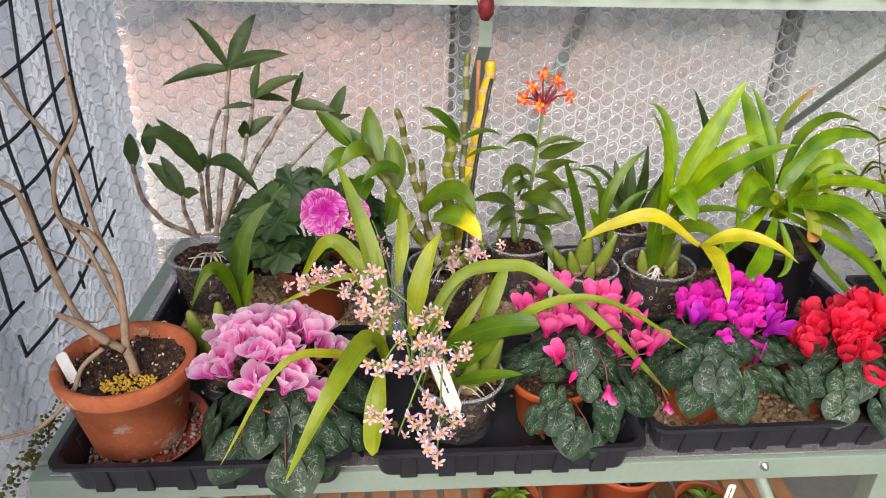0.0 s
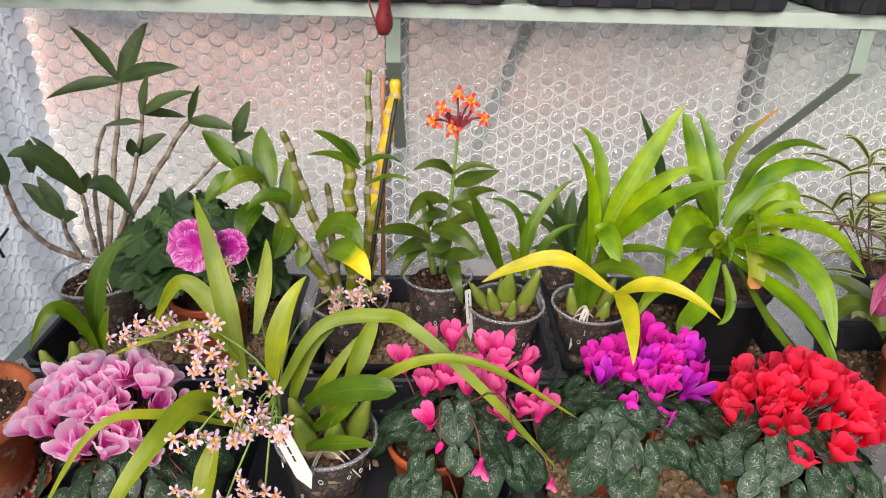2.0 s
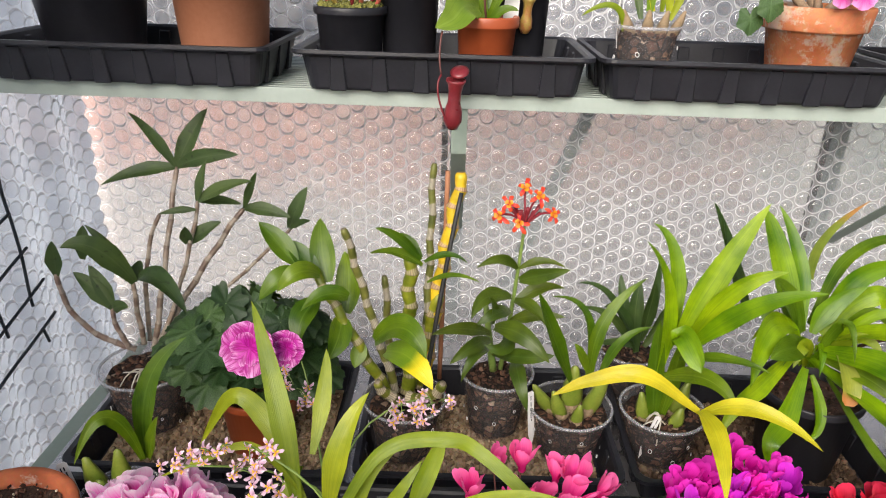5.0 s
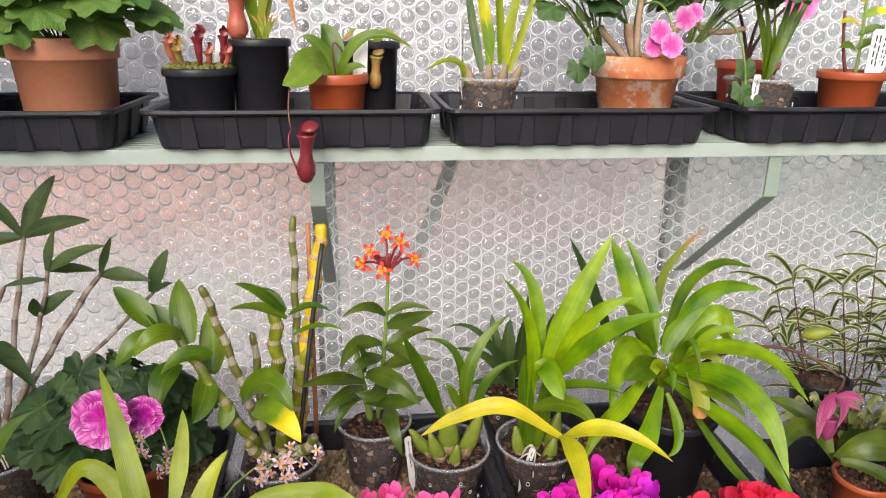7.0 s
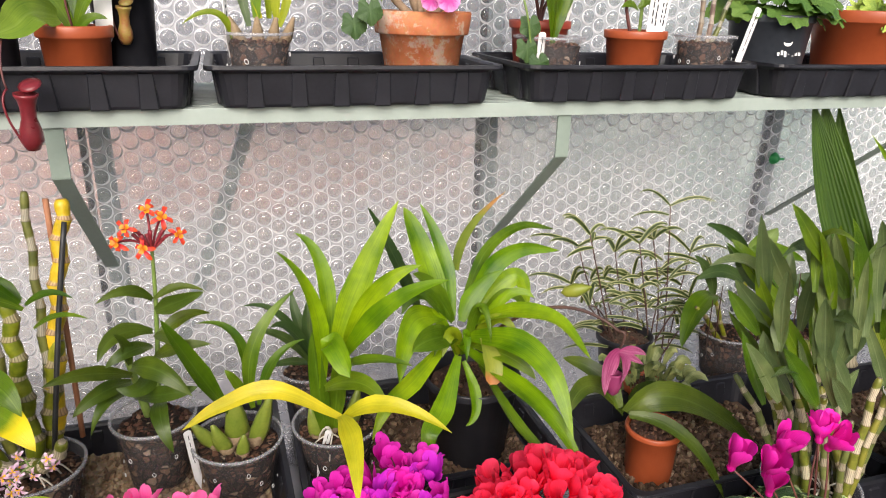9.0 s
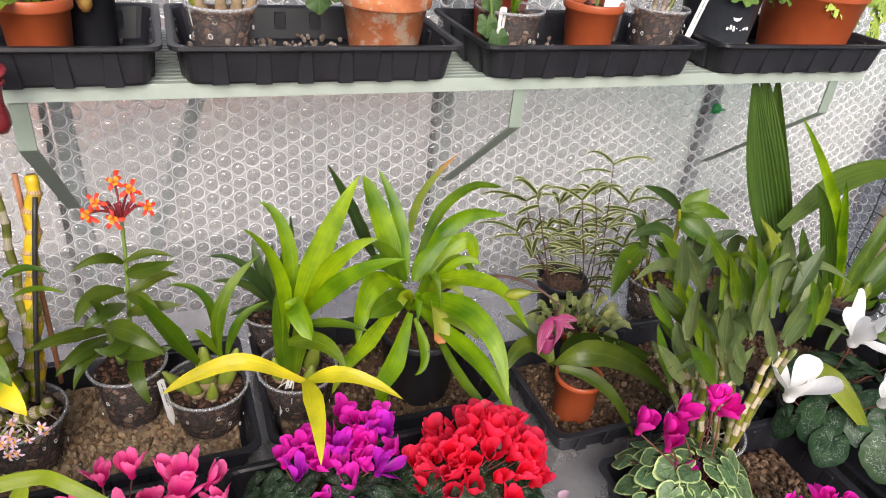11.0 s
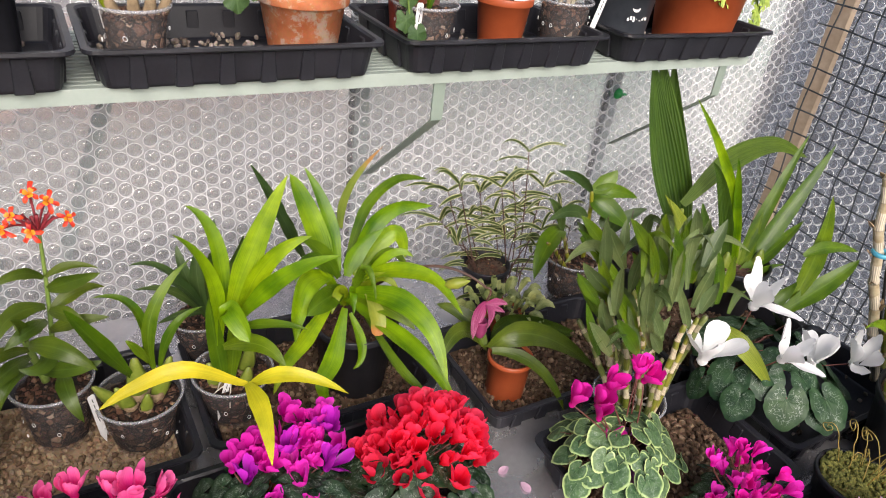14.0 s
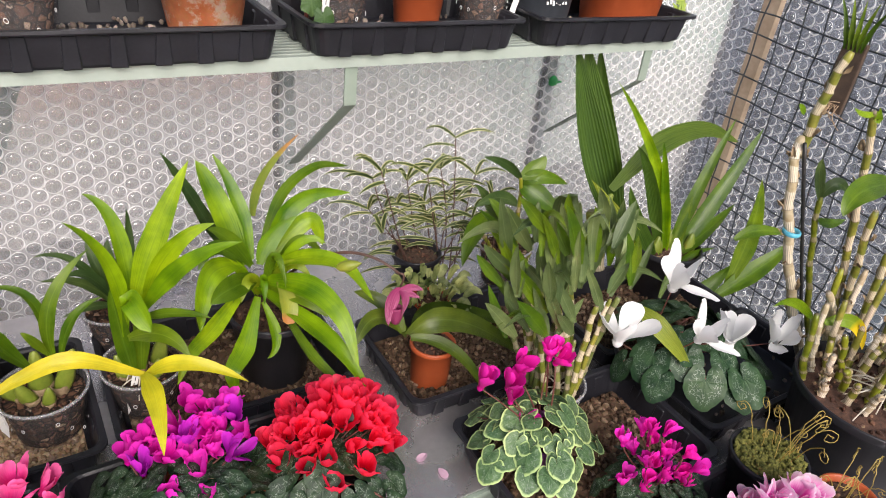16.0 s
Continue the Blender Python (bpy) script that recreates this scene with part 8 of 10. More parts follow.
leaf(p, L_VARG, (-0.108, -0.045, 0.173), (-0.121, -0.043, 0.209), (-0.128, -0.041, 0.206), 0.0089, "grass", n=6, face=(-0.62, -0.58, 0.53))
leaf(p, L_VARG, (-0.038, -0.045, 0.047), (-0.027, -0.061, 0.061), (-0.017, -0.077, 0.055), 0.0071, "grass", n=6, face=(-0.62, -0.58, 0.53))
leaf(p, L_VARG, (-0.086, -0.045, 0.134), (-0.126, -0.056, 0.142), (-0.157, -0.068, 0.137), 0.008, "grass", n=6, face=(-0.62, -0.58, 0.53))
leaf(p, L_VARG, (-0.061, -0.045, 0.088), (-0.124, -0.063, 0.111), (-0.173, -0.082, 0.117), 0.0061, "grass", n=6, face=(-0.62, -0.58, 0.53))
leaf(p, L_VARG, (-0.033, -0.045, 0.039), (-0.073, -0.046, 0.049), (-0.103, -0.048, 0.040), 0.0088, "grass", n=6, face=(-0.62, -0.58, 0.53))
leaf(p, L_VARG, (-0.077, -0.045, 0.119), (-0.124, -0.064, 0.144), (-0.160, -0.084, 0.148), 0.007, "grass", n=6, face=(-0.62, -0.58, 0.53))
stem(p, "stalk", DARKSTEM, (0.091, 0.000, -0.110), (0.056, 0.007, 0.067), (0.048, 0.014, 0.132), 0.0018, 0.001)
leaf(p, L_VARG, (0.048, 0.014, 0.132), (-0.007, 0.008, 0.161), (-0.047, 0.001, 0.161), 0.0081, "grass", n=6, face=(-0.62, -0.58, 0.53))
leaf(p, L_VARG, (0.048, 0.014, 0.132), (0.107, 0.022, 0.139), (0.165, 0.029, 0.117), 0.007, "grass", n=6, face=(-0.62, -0.58, 0.53))
leaf(p, L_VARG, (0.048, 0.014, 0.132), (0.042, 0.022, 0.159), (0.045, 0.030, 0.150), 0.0083, "grass", n=6, face=(-0.62, -0.58, 0.53))
leaf(p, L_VARG, (0.057, 0.014, 0.041), (0.062, 0.019, 0.064), (0.073, 0.023, 0.052), 0.0063, "grass", n=6, face=(-0.62, -0.58, 0.53))
leaf(p, L_VARG, (0.063, 0.014, -0.020), (0.050, 0.012, -0.010), (0.043, 0.009, -0.023), 0.0061, "grass", n=6, face=(-0.62, -0.58, 0.53))
leaf(p, L_VARG, (0.054, 0.014, 0.073), (0.036, 0.003, 0.106), (0.026, -0.009, 0.105), 0.0066, "grass", n=6, face=(-0.62, -0.58, 0.53))
leaf(p, L_VARG, (0.053, 0.014, 0.078), (0.000, 0.002, 0.102), (-0.040, -0.011, 0.102), 0.0083, "grass", n=6, face=(-0.62, -0.58, 0.53))
leaf(p, L_VARG, (0.063, 0.014, -0.020), (0.046, 0.020, -0.012), (0.036, 0.025, -0.028), 0.0085, "grass", n=6, face=(-0.62, -0.58, 0.53))

p = thing("cream_foliage_plant", (0.898, 0.280, BZ + 0.006), "low plant with cream and green blotched leaves", "foliage plant")
pot(p, "plastic", 0.036, 0.06, ORANGE)
fr = random.Random(31)
for i in range(46):
    a, rr = i * 2.4, 0.085 * math.sqrt((i + 0.5) / 46)
    b = Vector((rr * math.cos(a) * 0.5, rr * math.sin(a) * 0.5, 0.055))
    t = Vector((rr * math.cos(a) * 1.25, rr * math.sin(a), 0.055 + fr.uniform(0.0, 0.10) * (1.2 - rr / 0.09)))
    leaf(p, L_CREAM, b.lerp(t, 0.45), b.lerp(t, 0.75) + Vector((0, 0, 0.010)), t + Vector((0, -0.01, 0)), 0.017, "oval", 0.2, 5)
    if i % 3 == 0:
        stem(p, "stalk", DARKSTEM, b * 0.3 + Vector((0, 0, 0.03)), b.lerp(t, 0.3), b.lerp(t, 0.5), 0.0012, 0.001, 3, 4)

p = thing("broad_cane_orchid", (1.111, 0.344, BZ + 0.006), "upright orchid with broad leaves in a clear pot", "orchid", "potted orchids")
pot(p, "clear", 0.058, 0.100, CLEAR, 0.008, BARK)
cane(p, K_GREEN, (0.041, 0.000, -0.037), (0.030, 0.005, 0.121), (0.019, 0.010, 0.245), 0.005, 6)
cane(p, K_GREEN, (0.033, 0.000, -0.036), (-0.008, 0.000, 0.081), (-0.048, 0.000, 0.171), 0.005, 6)
cane(p, K_GREEN, (0.058, 0.000, -0.041), (0.067, -0.005, 0.063), (0.076, -0.010, 0.145), 0.005, 6)
cane(p, K_GREEN, (0.050, 0.000, -0.039), (-0.028, -0.015, 0.081), (-0.105, -0.030, 0.169), 0.005, 6)
leaf(p, L_MID, (0.019, 0.010, 0.245), (0.052, 0.010, 0.260), (0.074, 0.010, 0.284), 0.035, "oval", face=(-0.62, -0.58, 0.53))
leaf(p, L_DULL, (0.017, 0.010, 0.243), (-0.030, 0.005, 0.283), (-0.091, 0.000, 0.307), 0.02, "oval", face=(-0.62, -0.58, 0.53))
leaf(p, L_MID, (0.026, 0.010, 0.232), (0.057, -0.005, 0.247), (0.120, -0.020, 0.228), 0.032, "oval", face=(-0.62, -0.58, 0.53))
leaf(p, L_MID, (0.025, 0.010, 0.226), (0.047, -0.020, 0.212), (0.091, -0.050, 0.175), 0.04, "oval", face=(-0.62, -0.58, 0.53))
leaf(p, L_MID, (-0.048, 0.000, 0.171), (-0.103, -0.030, 0.162), (-0.147, -0.060, 0.111), 0.045, "oval", face=(-0.62, -0.58, 0.53))
leaf(p, L_DULL, (0.012, 0.000, 0.188), (-0.051, -0.015, 0.222), (-0.116, -0.030, 0.219), 0.025, "oval", face=(-0.62, -0.58, 0.53))
leaf(p, L_DULL, (0.076, -0.010, 0.145), (0.100, -0.020, 0.185), (0.147, -0.030, 0.204), 0.028, "oval", face=(-0.62, -0.58, 0.53))
leaf(p, L_DULL, (0.045, -0.020, 0.167), (0.056, -0.010, 0.187), (0.057, 0.000, 0.226), 0.028, "oval", face=(-0.62, -0.58, 0.53))
leaf(p, L_DULL, (-0.057, -0.010, 0.177), (-0.071, -0.005, 0.220), (-0.102, 0.000, 0.251), 0.02, "oval", face=(-0.62, -0.58, 0.53))
leaf(p, L_MID, (-0.008, -0.020, 0.149), (0.017, -0.040, 0.156), (0.066, -0.060, 0.133), 0.03, "oval", face=(-0.62, -0.58, 0.53))
stem(p, "seed_stalk", DARKSTEM, (0.115, -0.030, 0.109), (0.099, -0.040, 0.176), (0.084, -0.050, 0.221), 0.0012, 0.0008)
stem(p, "seed_stalk", DARKSTEM, (0.047, -0.030, 0.106), (0.033, -0.040, 0.173), (0.020, -0.050, 0.217), 0.0012, 0.0008)
stem(p, "seed_stalk", DARKSTEM, (0.039, -0.030, 0.080), (0.025, -0.040, 0.148), (0.012, -0.050, 0.193), 0.0012, 0.0008)
stem(p, "seed_stalk", DARKSTEM, (-0.055, -0.030, 0.103), (-0.066, -0.040, 0.168), (-0.076, -0.050, 0.212), 0.0012, 0.0008)
stem(p, "seed_stalk", DARKSTEM, (-0.070, -0.030, 0.080), (-0.081, -0.040, 0.145), (-0.091, -0.050, 0.189), 0.0012, 0.0008)

p = thing("crowded_orchid", (0.945, -0.022, BZ + 0.006), "crowded clump of narrow dull leaves on straw canes", "orchid", "potted orchids")
pot(p, "clear", 0.058, 0.082, CLEAR, 0.008, BARK)
roots(p, (0, -0.02, 0.08), 10, 0.05, 35)
cr = random.Random(27)
for i in range(20):
    a = i * 2.4
    b = Vector((0.036 * math.cos(a), -0.010 + 0.034 * math.sin(a), 0.066))
    lean = Vector((cr.uniform(-0.07, 0.018), cr.uniform(-0.02, 0.07), cr.uniform(0.12, 0.20)))
    cane(p, (K_OLD, K_DULL)[i % 2], b, b + lean * 0.5 + Vector((0, 0, 0.015)), b + lean, cr.uniform(0.0042, 0.0066), 5)
leaf(p, L_GREY, (-0.005, 0.046, 0.198), (-0.023, 0.055, 0.237), (-0.035, 0.063, 0.264), 0.0176, "lance", n=8, fold=0.4, face=(-0.62, -0.58, 0.53))
leaf(p, L_MID, (-0.101, -0.059, 0.363), (-0.138, -0.071, 0.419), (-0.171, -0.083, 0.462), 0.0146, "lance", n=8, fold=0.4, face=(-0.62, -0.58, 0.53))
leaf(p, L_GREY, (0.047, 0.045, 0.203), (0.025, 0.055, 0.265), (0.009, 0.066, 0.314), 0.0148, "lance", n=8, fold=0.4, face=(-0.62, -0.58, 0.53))
leaf(p, L_GREY, (0.090, 0.034, 0.298), (0.124, 0.034, 0.338), (0.149, -0.016, 0.335), 0.0162, "lance", n=8, fold=0.4, face=(-0.62, -0.58, 0.53))
leaf(p, L_GREY, (-0.055, -0.050, 0.234), (-0.103, -0.061, 0.312), (-0.143, -0.071, 0.375), 0.0194, "lance", n=8, fold=0.4, face=(-0.62, -0.58, 0.53))
leaf(p, L_GREY, (0.079, 0.063, 0.288), (0.100, 0.074, 0.325), (0.121, 0.086, 0.352), 0.0208, "lance", n=8, fold=0.4, face=(-0.62, -0.58, 0.53))
leaf(p, L_GREY, (0.088, 0.007, 0.292), (0.071, 0.004, 0.336), (0.053, 0.001, 0.371), 0.0187, "lance", n=8, fold=0.4, face=(-0.62, -0.58, 0.53))
leaf(p, L_GREY, (0.039, -0.021, 0.335), (0.059, -0.014, 0.371), (0.076, -0.008, 0.401), 0.0207, "lance", n=8, fold=0.4, face=(-0.62, -0.58, 0.53))
leaf(p, L_GREY, (-0.069, -0.011, 0.264), (-0.104, -0.010, 0.303), (-0.131, -0.009, 0.330), 0.0214, "lance", n=8, fold=0.4, face=(-0.62, -0.58, 0.53))
leaf(p, L_GREY, (-0.069, -0.035, 0.328), (-0.116, -0.035, 0.416), (-0.209, -0.085, 0.439), 0.0229, "lance", n=8, fold=0.4, face=(-0.62, -0.58, 0.53))
leaf(p, L_GREY, (0.155, 0.019, 0.208), (0.174, 0.023, 0.255), (0.188, 0.027, 0.293), 0.0167, "lance", n=8, fold=0.4, face=(-0.62, -0.58, 0.53))
leaf(p, L_MID, (-0.145, -0.071, 0.391), (-0.148, -0.071, 0.448), (-0.163, -0.121, 0.459), 0.0149, "lance", n=8, fold=0.4, face=(-0.62, -0.58, 0.53))
leaf(p, L_MID, (-0.098, -0.064, 0.249), (-0.140, -0.070, 0.298), (-0.174, -0.076, 0.336), 0.0232, "lance", n=8, fold=0.4, face=(-0.62, -0.58, 0.53))
leaf(p, L_GREY, (-0.005, -0.003, 0.253), (-0.009, -0.010, 0.300), (-0.012, -0.017, 0.338), 0.0199, "lance", n=8, fold=0.4, face=(-0.62, -0.58, 0.53))
leaf(p, L_GREY, (-0.002, -0.016, 0.272), (-0.015, -0.015, 0.316), (-0.025, -0.014, 0.351), 0.0208, "lance", n=8, fold=0.4, face=(-0.62, -0.58, 0.53))
leaf(p, L_MID, (0.038, 0.005, 0.296), (0.033, 0.013, 0.345), (0.027, 0.021, 0.385), 0.0210, "lance", n=8, fold=0.4, face=(-0.62, -0.58, 0.53))
leaf(p, L_GREY, (-0.016, 0.024, 0.238), (-0.045, 0.035, 0.272), (-0.067, 0.046, 0.297), 0.0219, "lance", n=8, fold=0.4, face=(-0.62, -0.58, 0.53))
leaf(p, L_GREY, (0.024, 0.021, 0.299), (-0.018, 0.021, 0.398), (-0.051, -0.029, 0.407), 0.0228, "lance", n=8, fold=0.4, face=(-0.62, -0.58, 0.53))
leaf(p, L_GREY, (-0.052, 0.073, 0.314), (-0.086, 0.078, 0.344), (-0.110, 0.082, 0.366), 0.0224, "lance", n=8, fold=0.4, face=(-0.62, -0.58, 0.53))
leaf(p, L_GREY, (-0.044, -0.026, 0.335), (-0.071, -0.030, 0.392), (-0.094, -0.033, 0.438), 0.0200, "lance", n=8, fold=0.4, face=(-0.62, -0.58, 0.53))
leaf(p, L_GREY, (-0.005, -0.071, 0.299), (0.022, -0.060, 0.315), (0.047, -0.049, 0.325), 0.0226, "lance", n=8, fold=0.4, face=(-0.62, -0.58, 0.53))
leaf(p, L_MID, (0.121, 0.047, 0.245), (0.110, 0.042, 0.294), (0.099, 0.037, 0.332), 0.0176, "lance", n=8, fold=0.4, face=(-0.62, -0.58, 0.53))
leaf(p, L_GREY, (0.036, -0.041, 0.222), (0.003, -0.036, 0.287), (-0.028, -0.031, 0.338), 0.0155, "lance", n=8, fold=0.4, face=(-0.62, -0.58, 0.53))
leaf(p, L_MID, (-0.081, -0.038, 0.263), (-0.129, -0.041, 0.324), (-0.167, -0.043, 0.372), 0.0234, "lance", n=8, fold=0.4, face=(-0.62, -0.58, 0.53))
leaf(p, L_GREY, (-0.030, -0.049, 0.219), (-0.063, -0.058, 0.257), (-0.091, -0.067, 0.286), 0.0192, "lance", n=8, fold=0.4, face=(-0.62, -0.58, 0.53))
leaf(p, L_GREY, (-0.061, -0.048, 0.226), (-0.028, -0.034, 0.244), (0.007, -0.020, 0.255), 0.0170, "lance", n=8, fold=0.4, face=(-0.62, -0.58, 0.53))
leaf(p, L_GREY, (-0.111, -0.058, 0.353), (-0.120, -0.057, 0.405), (-0.127, -0.057, 0.447), 0.0200, "lance", n=8, fold=0.4, face=(-0.62, -0.58, 0.53))
leaf(p, L_MID, (0.043, -0.064, 0.318), (0.030, -0.070, 0.359), (0.015, -0.076, 0.392), 0.0162, "lance", n=8, fold=0.4, face=(-0.62, -0.58, 0.53))
leaf(p, L_MID, (-0.166, -0.034, 0.329), (-0.191, -0.030, 0.360), (-0.209, -0.026, 0.382), 0.0177, "lance", n=8, fold=0.4, face=(-0.62, -0.58, 0.53))
leaf(p, L_GREY, (-0.072, -0.070, 0.319), (-0.091, -0.078, 0.380), (-0.107, -0.087, 0.431), 0.0145, "lance", n=8, fold=0.4, face=(-0.62, -0.58, 0.53))
leaf(p, L_GREY, (0.060, 0.047, 0.281), (0.068, 0.040, 0.334), (0.074, 0.033, 0.376), 0.0150, "lance", n=8, fold=0.4, face=(-0.62, -0.58, 0.53))
leaf(p, L_MID, (-0.092, 0.035, 0.333), (-0.142, 0.028, 0.380), (-0.181, 0.021, 0.415), 0.0160, "lance", n=8, fold=0.4, face=(-0.62, -0.58, 0.53))
leaf(p, L_GREY, (0.004, 0.055, 0.304), (-0.010, 0.055, 0.382), (-0.022, 0.005, 0.386), 0.0197, "lance", n=8, fold=0.4, face=(-0.62, -0.58, 0.53))
leaf(p, L_GREY, (-0.009, 0.021, 0.299), (-0.011, 0.024, 0.349), (-0.011, 0.026, 0.389), 0.0170, "lance", n=8, fold=0.4, face=(-0.62, -0.58, 0.53))
leaf(p, L_MID, (0.080, 0.063, 0.261), (0.068, 0.048, 0.330), (0.055, 0.033, 0.386), 0.0190, "lance", n=8, fold=0.4, face=(-0.62, -0.58, 0.53))
leaf(p, L_GREY, (0.152, 0.072, 0.261), (0.132, 0.058, 0.322), (0.111, 0.044, 0.371), 0.0219, "lance", n=8, fold=0.4, face=(-0.62, -0.58, 0.53))
leaf(p, L_GREY, (-0.074, -0.058, 0.392), (-0.048, -0.048, 0.408), (-0.024, -0.039, 0.420), 0.0178, "lance", n=8, fold=0.4, face=(-0.62, -0.58, 0.53))
leaf(p, L_GREY, (-0.116, -0.048, 0.250), (-0.140, -0.042, 0.285), (-0.158, -0.037, 0.311), 0.0150, "lance", n=8, fold=0.4, face=(-0.62, -0.58, 0.53))
leaf(p, L_GREY, (0.100, 0.031, 0.283), (0.117, 0.028, 0.327), (0.130, 0.026, 0.361), 0.0202, "lance", n=8, fold=0.4, face=(-0.62, -0.58, 0.53))
leaf(p, L_GREY, (0.012, 0.085, 0.193), (-0.019, 0.090, 0.241), (-0.041, 0.094, 0.276), 0.0144, "lance", n=8, fold=0.4, face=(-0.62, -0.58, 0.53))
leaf(p, L_GREY, (-0.138, -0.003, 0.365), (-0.171, -0.003, 0.399), (-0.260, -0.053, 0.422), 0.0221, "lance", n=8, fold=0.4, face=(-0.62, -0.58, 0.53))
leaf(p, L_GREY, (0.153, 0.070, 0.247), (0.131, 0.071, 0.311), (0.109, 0.073, 0.363), 0.0233, "lance", n=8, fold=0.4, face=(-0.62, -0.58, 0.53))
leaf(p, L_MID, (-0.075, -0.036, 0.220), (-0.112, -0.036, 0.275), (-0.209, -0.086, 0.312), 0.0160, "lance", n=8, fold=0.4, face=(-0.62, -0.58, 0.53))
leaf(p, L_GREY, (0.006, 0.024, 0.282), (0.018, 0.031, 0.319), (0.031, 0.039, 0.347), 0.0147, "lance", n=8, fold=0.4, face=(-0.62, -0.58, 0.53))
leaf(p, L_GREY, (-0.022, -0.040, 0.231), (-0.047, -0.033, 0.275), (-0.068, -0.026, 0.309), 0.0192, "lance", n=8, fold=0.4, face=(-0.62, -0.58, 0.53))
leaf(p, L_GREY, (-0.075, -0.040, 0.226), (-0.102, -0.041, 0.282), (-0.123, -0.043, 0.326), 0.0162, "lance", n=8, fold=0.4, face=(-0.62, -0.58, 0.53))
leaf(p, L_GREY, (-0.055, -0.015, 0.268), (-0.055, -0.010, 0.312), (-0.053, -0.004, 0.345), 0.0218, "lance", n=8, fold=0.4, face=(-0.62, -0.58, 0.53))
leaf(p, L_MID, (-0.120, -0.025, 0.342), (-0.152, -0.012, 0.375), (-0.177, 0.001, 0.401), 0.0163, "lance", n=8, fold=0.4, face=(-0.62, -0.58, 0.53))
leaf(p, L_GREY, (-0.044, -0.065, 0.344), (-0.064, -0.065, 0.429), (-0.088, -0.115, 0.440), 0.0165, "lance", n=8, fold=0.4, face=(-0.62, -0.58, 0.53))
leaf(p, L_GREY, (-0.086, -0.056, 0.239), (-0.120, -0.056, 0.289), (-0.214, -0.106, 0.326), 0.0181, "lance", n=8, fold=0.4, face=(-0.62, -0.58, 0.53))
leaf(p, L_MID, (-0.076, 0.010, 0.275), (-0.128, 0.001, 0.320), (-0.171, -0.009, 0.355), 0.0182, "lance", n=8, fold=0.4, face=(-0.62, -0.58, 0.53))
leaf(p, L_GREY, (-0.103, -0.005, 0.352), (-0.139, -0.010, 0.399), (-0.166, -0.014, 0.435), 0.0205, "lance", n=8, fold=0.4, face=(-0.62, -0.58, 0.53))
leaf(p, L_GREY, (-0.079, -0.005, 0.308), (-0.084, -0.010, 0.355), (-0.086, -0.016, 0.393), 0.0192, "lance", n=8, fold=0.4, face=(-0.62, -0.58, 0.53))
leaf(p, L_GREY, (-0.145, -0.014, 0.354), (-0.174, -0.026, 0.415), (-0.197, -0.038, 0.464), 0.0196, "lance", n=8, fold=0.4, face=(-0.62, -0.58, 0.53))
leaf(p, L_GREY, (-0.030, 0.065, 0.311), (-0.030, 0.074, 0.345), (-0.025, 0.083, 0.370), 0.0177, "lance", n=8, fold=0.4, face=(-0.62, -0.58, 0.53))
leaf(p, L_MID, (-0.090, 0.009, 0.263), (-0.107, 0.005, 0.308), (-0.118, 0.001, 0.342), 0.0153, "lance", n=8, fold=0.4, face=(-0.62, -0.58, 0.53))
leaf(p, L_GREY, (0.139, 0.046, 0.236), (0.159, 0.053, 0.277), (0.175, 0.059, 0.310), 0.0192, "lance", n=8, fold=0.4, face=(-0.62, -0.58, 0.53))
leaf(p, L_GREY, (-0.087, -0.060, 0.289), (-0.099, -0.060, 0.350), (-0.123, -0.110, 0.366), 0.0232, "lance", n=8, fold=0.4, face=(-0.62, -0.58, 0.53))
leaf(p, L_GREY, (-0.131, -0.036, 0.267), (-0.143, -0.029, 0.301), (-0.149, -0.022, 0.326), 0.0192, "lance", n=8, fold=0.4, face=(-0.62, -0.58, 0.53))
leaf(p, L_GREY, (0.042, 0.006, 0.351), (0.011, -0.008, 0.402), (-0.020, -0.022, 0.441), 0.0192, "lance", n=8, fold=0.4, face=(-0.62, -0.58, 0.53))
leaf(p, L_MID, (-0.141, -0.072, 0.421), (-0.177, -0.078, 0.459), (-0.208, -0.083, 0.489), 0.0166, "lance", n=8, fold=0.4, face=(-0.62, -0.58, 0.53))
leaf(p, L_MID, (-0.079, 0.014, 0.234), (-0.118, 0.025, 0.284), (-0.145, 0.037, 0.321), 0.0152, "lance", n=8, fold=0.4, face=(-0.62, -0.58, 0.53))
leaf(p, L_MID, (-0.075, -0.071, 0.363), (-0.113, -0.083, 0.425), (-0.148, -0.095, 0.475), 0.0213, "lance", n=8, fold=0.4, face=(-0.62, -0.58, 0.53))
leaf(p, L_GREY, (0.064, 0.048, 0.215), (0.100, 0.062, 0.244), (0.136, 0.076, 0.266), 0.0214, "lance", n=8, fold=0.4, face=(-0.62, -0.58, 0.53))
leaf(p, L_MID, (-0.154, -0.048, 0.251), (-0.176, -0.041, 0.300), (-0.189, -0.034, 0.337), 0.0157, "lance", n=8, fold=0.4, face=(-0.62, -0.58, 0.53))
leaf(p, L_GREY, (-0.145, -0.044, 0.312), (-0.140, -0.035, 0.339), (-0.130, -0.026, 0.357), 0.0196, "lance", n=8, fold=0.4, face=(-0.62, -0.58, 0.53))
leaf(p, L_GREY, (0.107, 0.083, 0.255), (0.094, 0.071, 0.304), (0.080, 0.059, 0.342), 0.0185, "lance", n=8, fold=0.4, face=(-0.62, -0.58, 0.53))
leaf(p, L_GREY, (-0.013, 0.088, 0.292), (-0.080, 0.081, 0.347), (-0.133, 0.073, 0.389), 0.0223, "lance", n=8, fold=0.4, face=(-0.62, -0.58, 0.53))
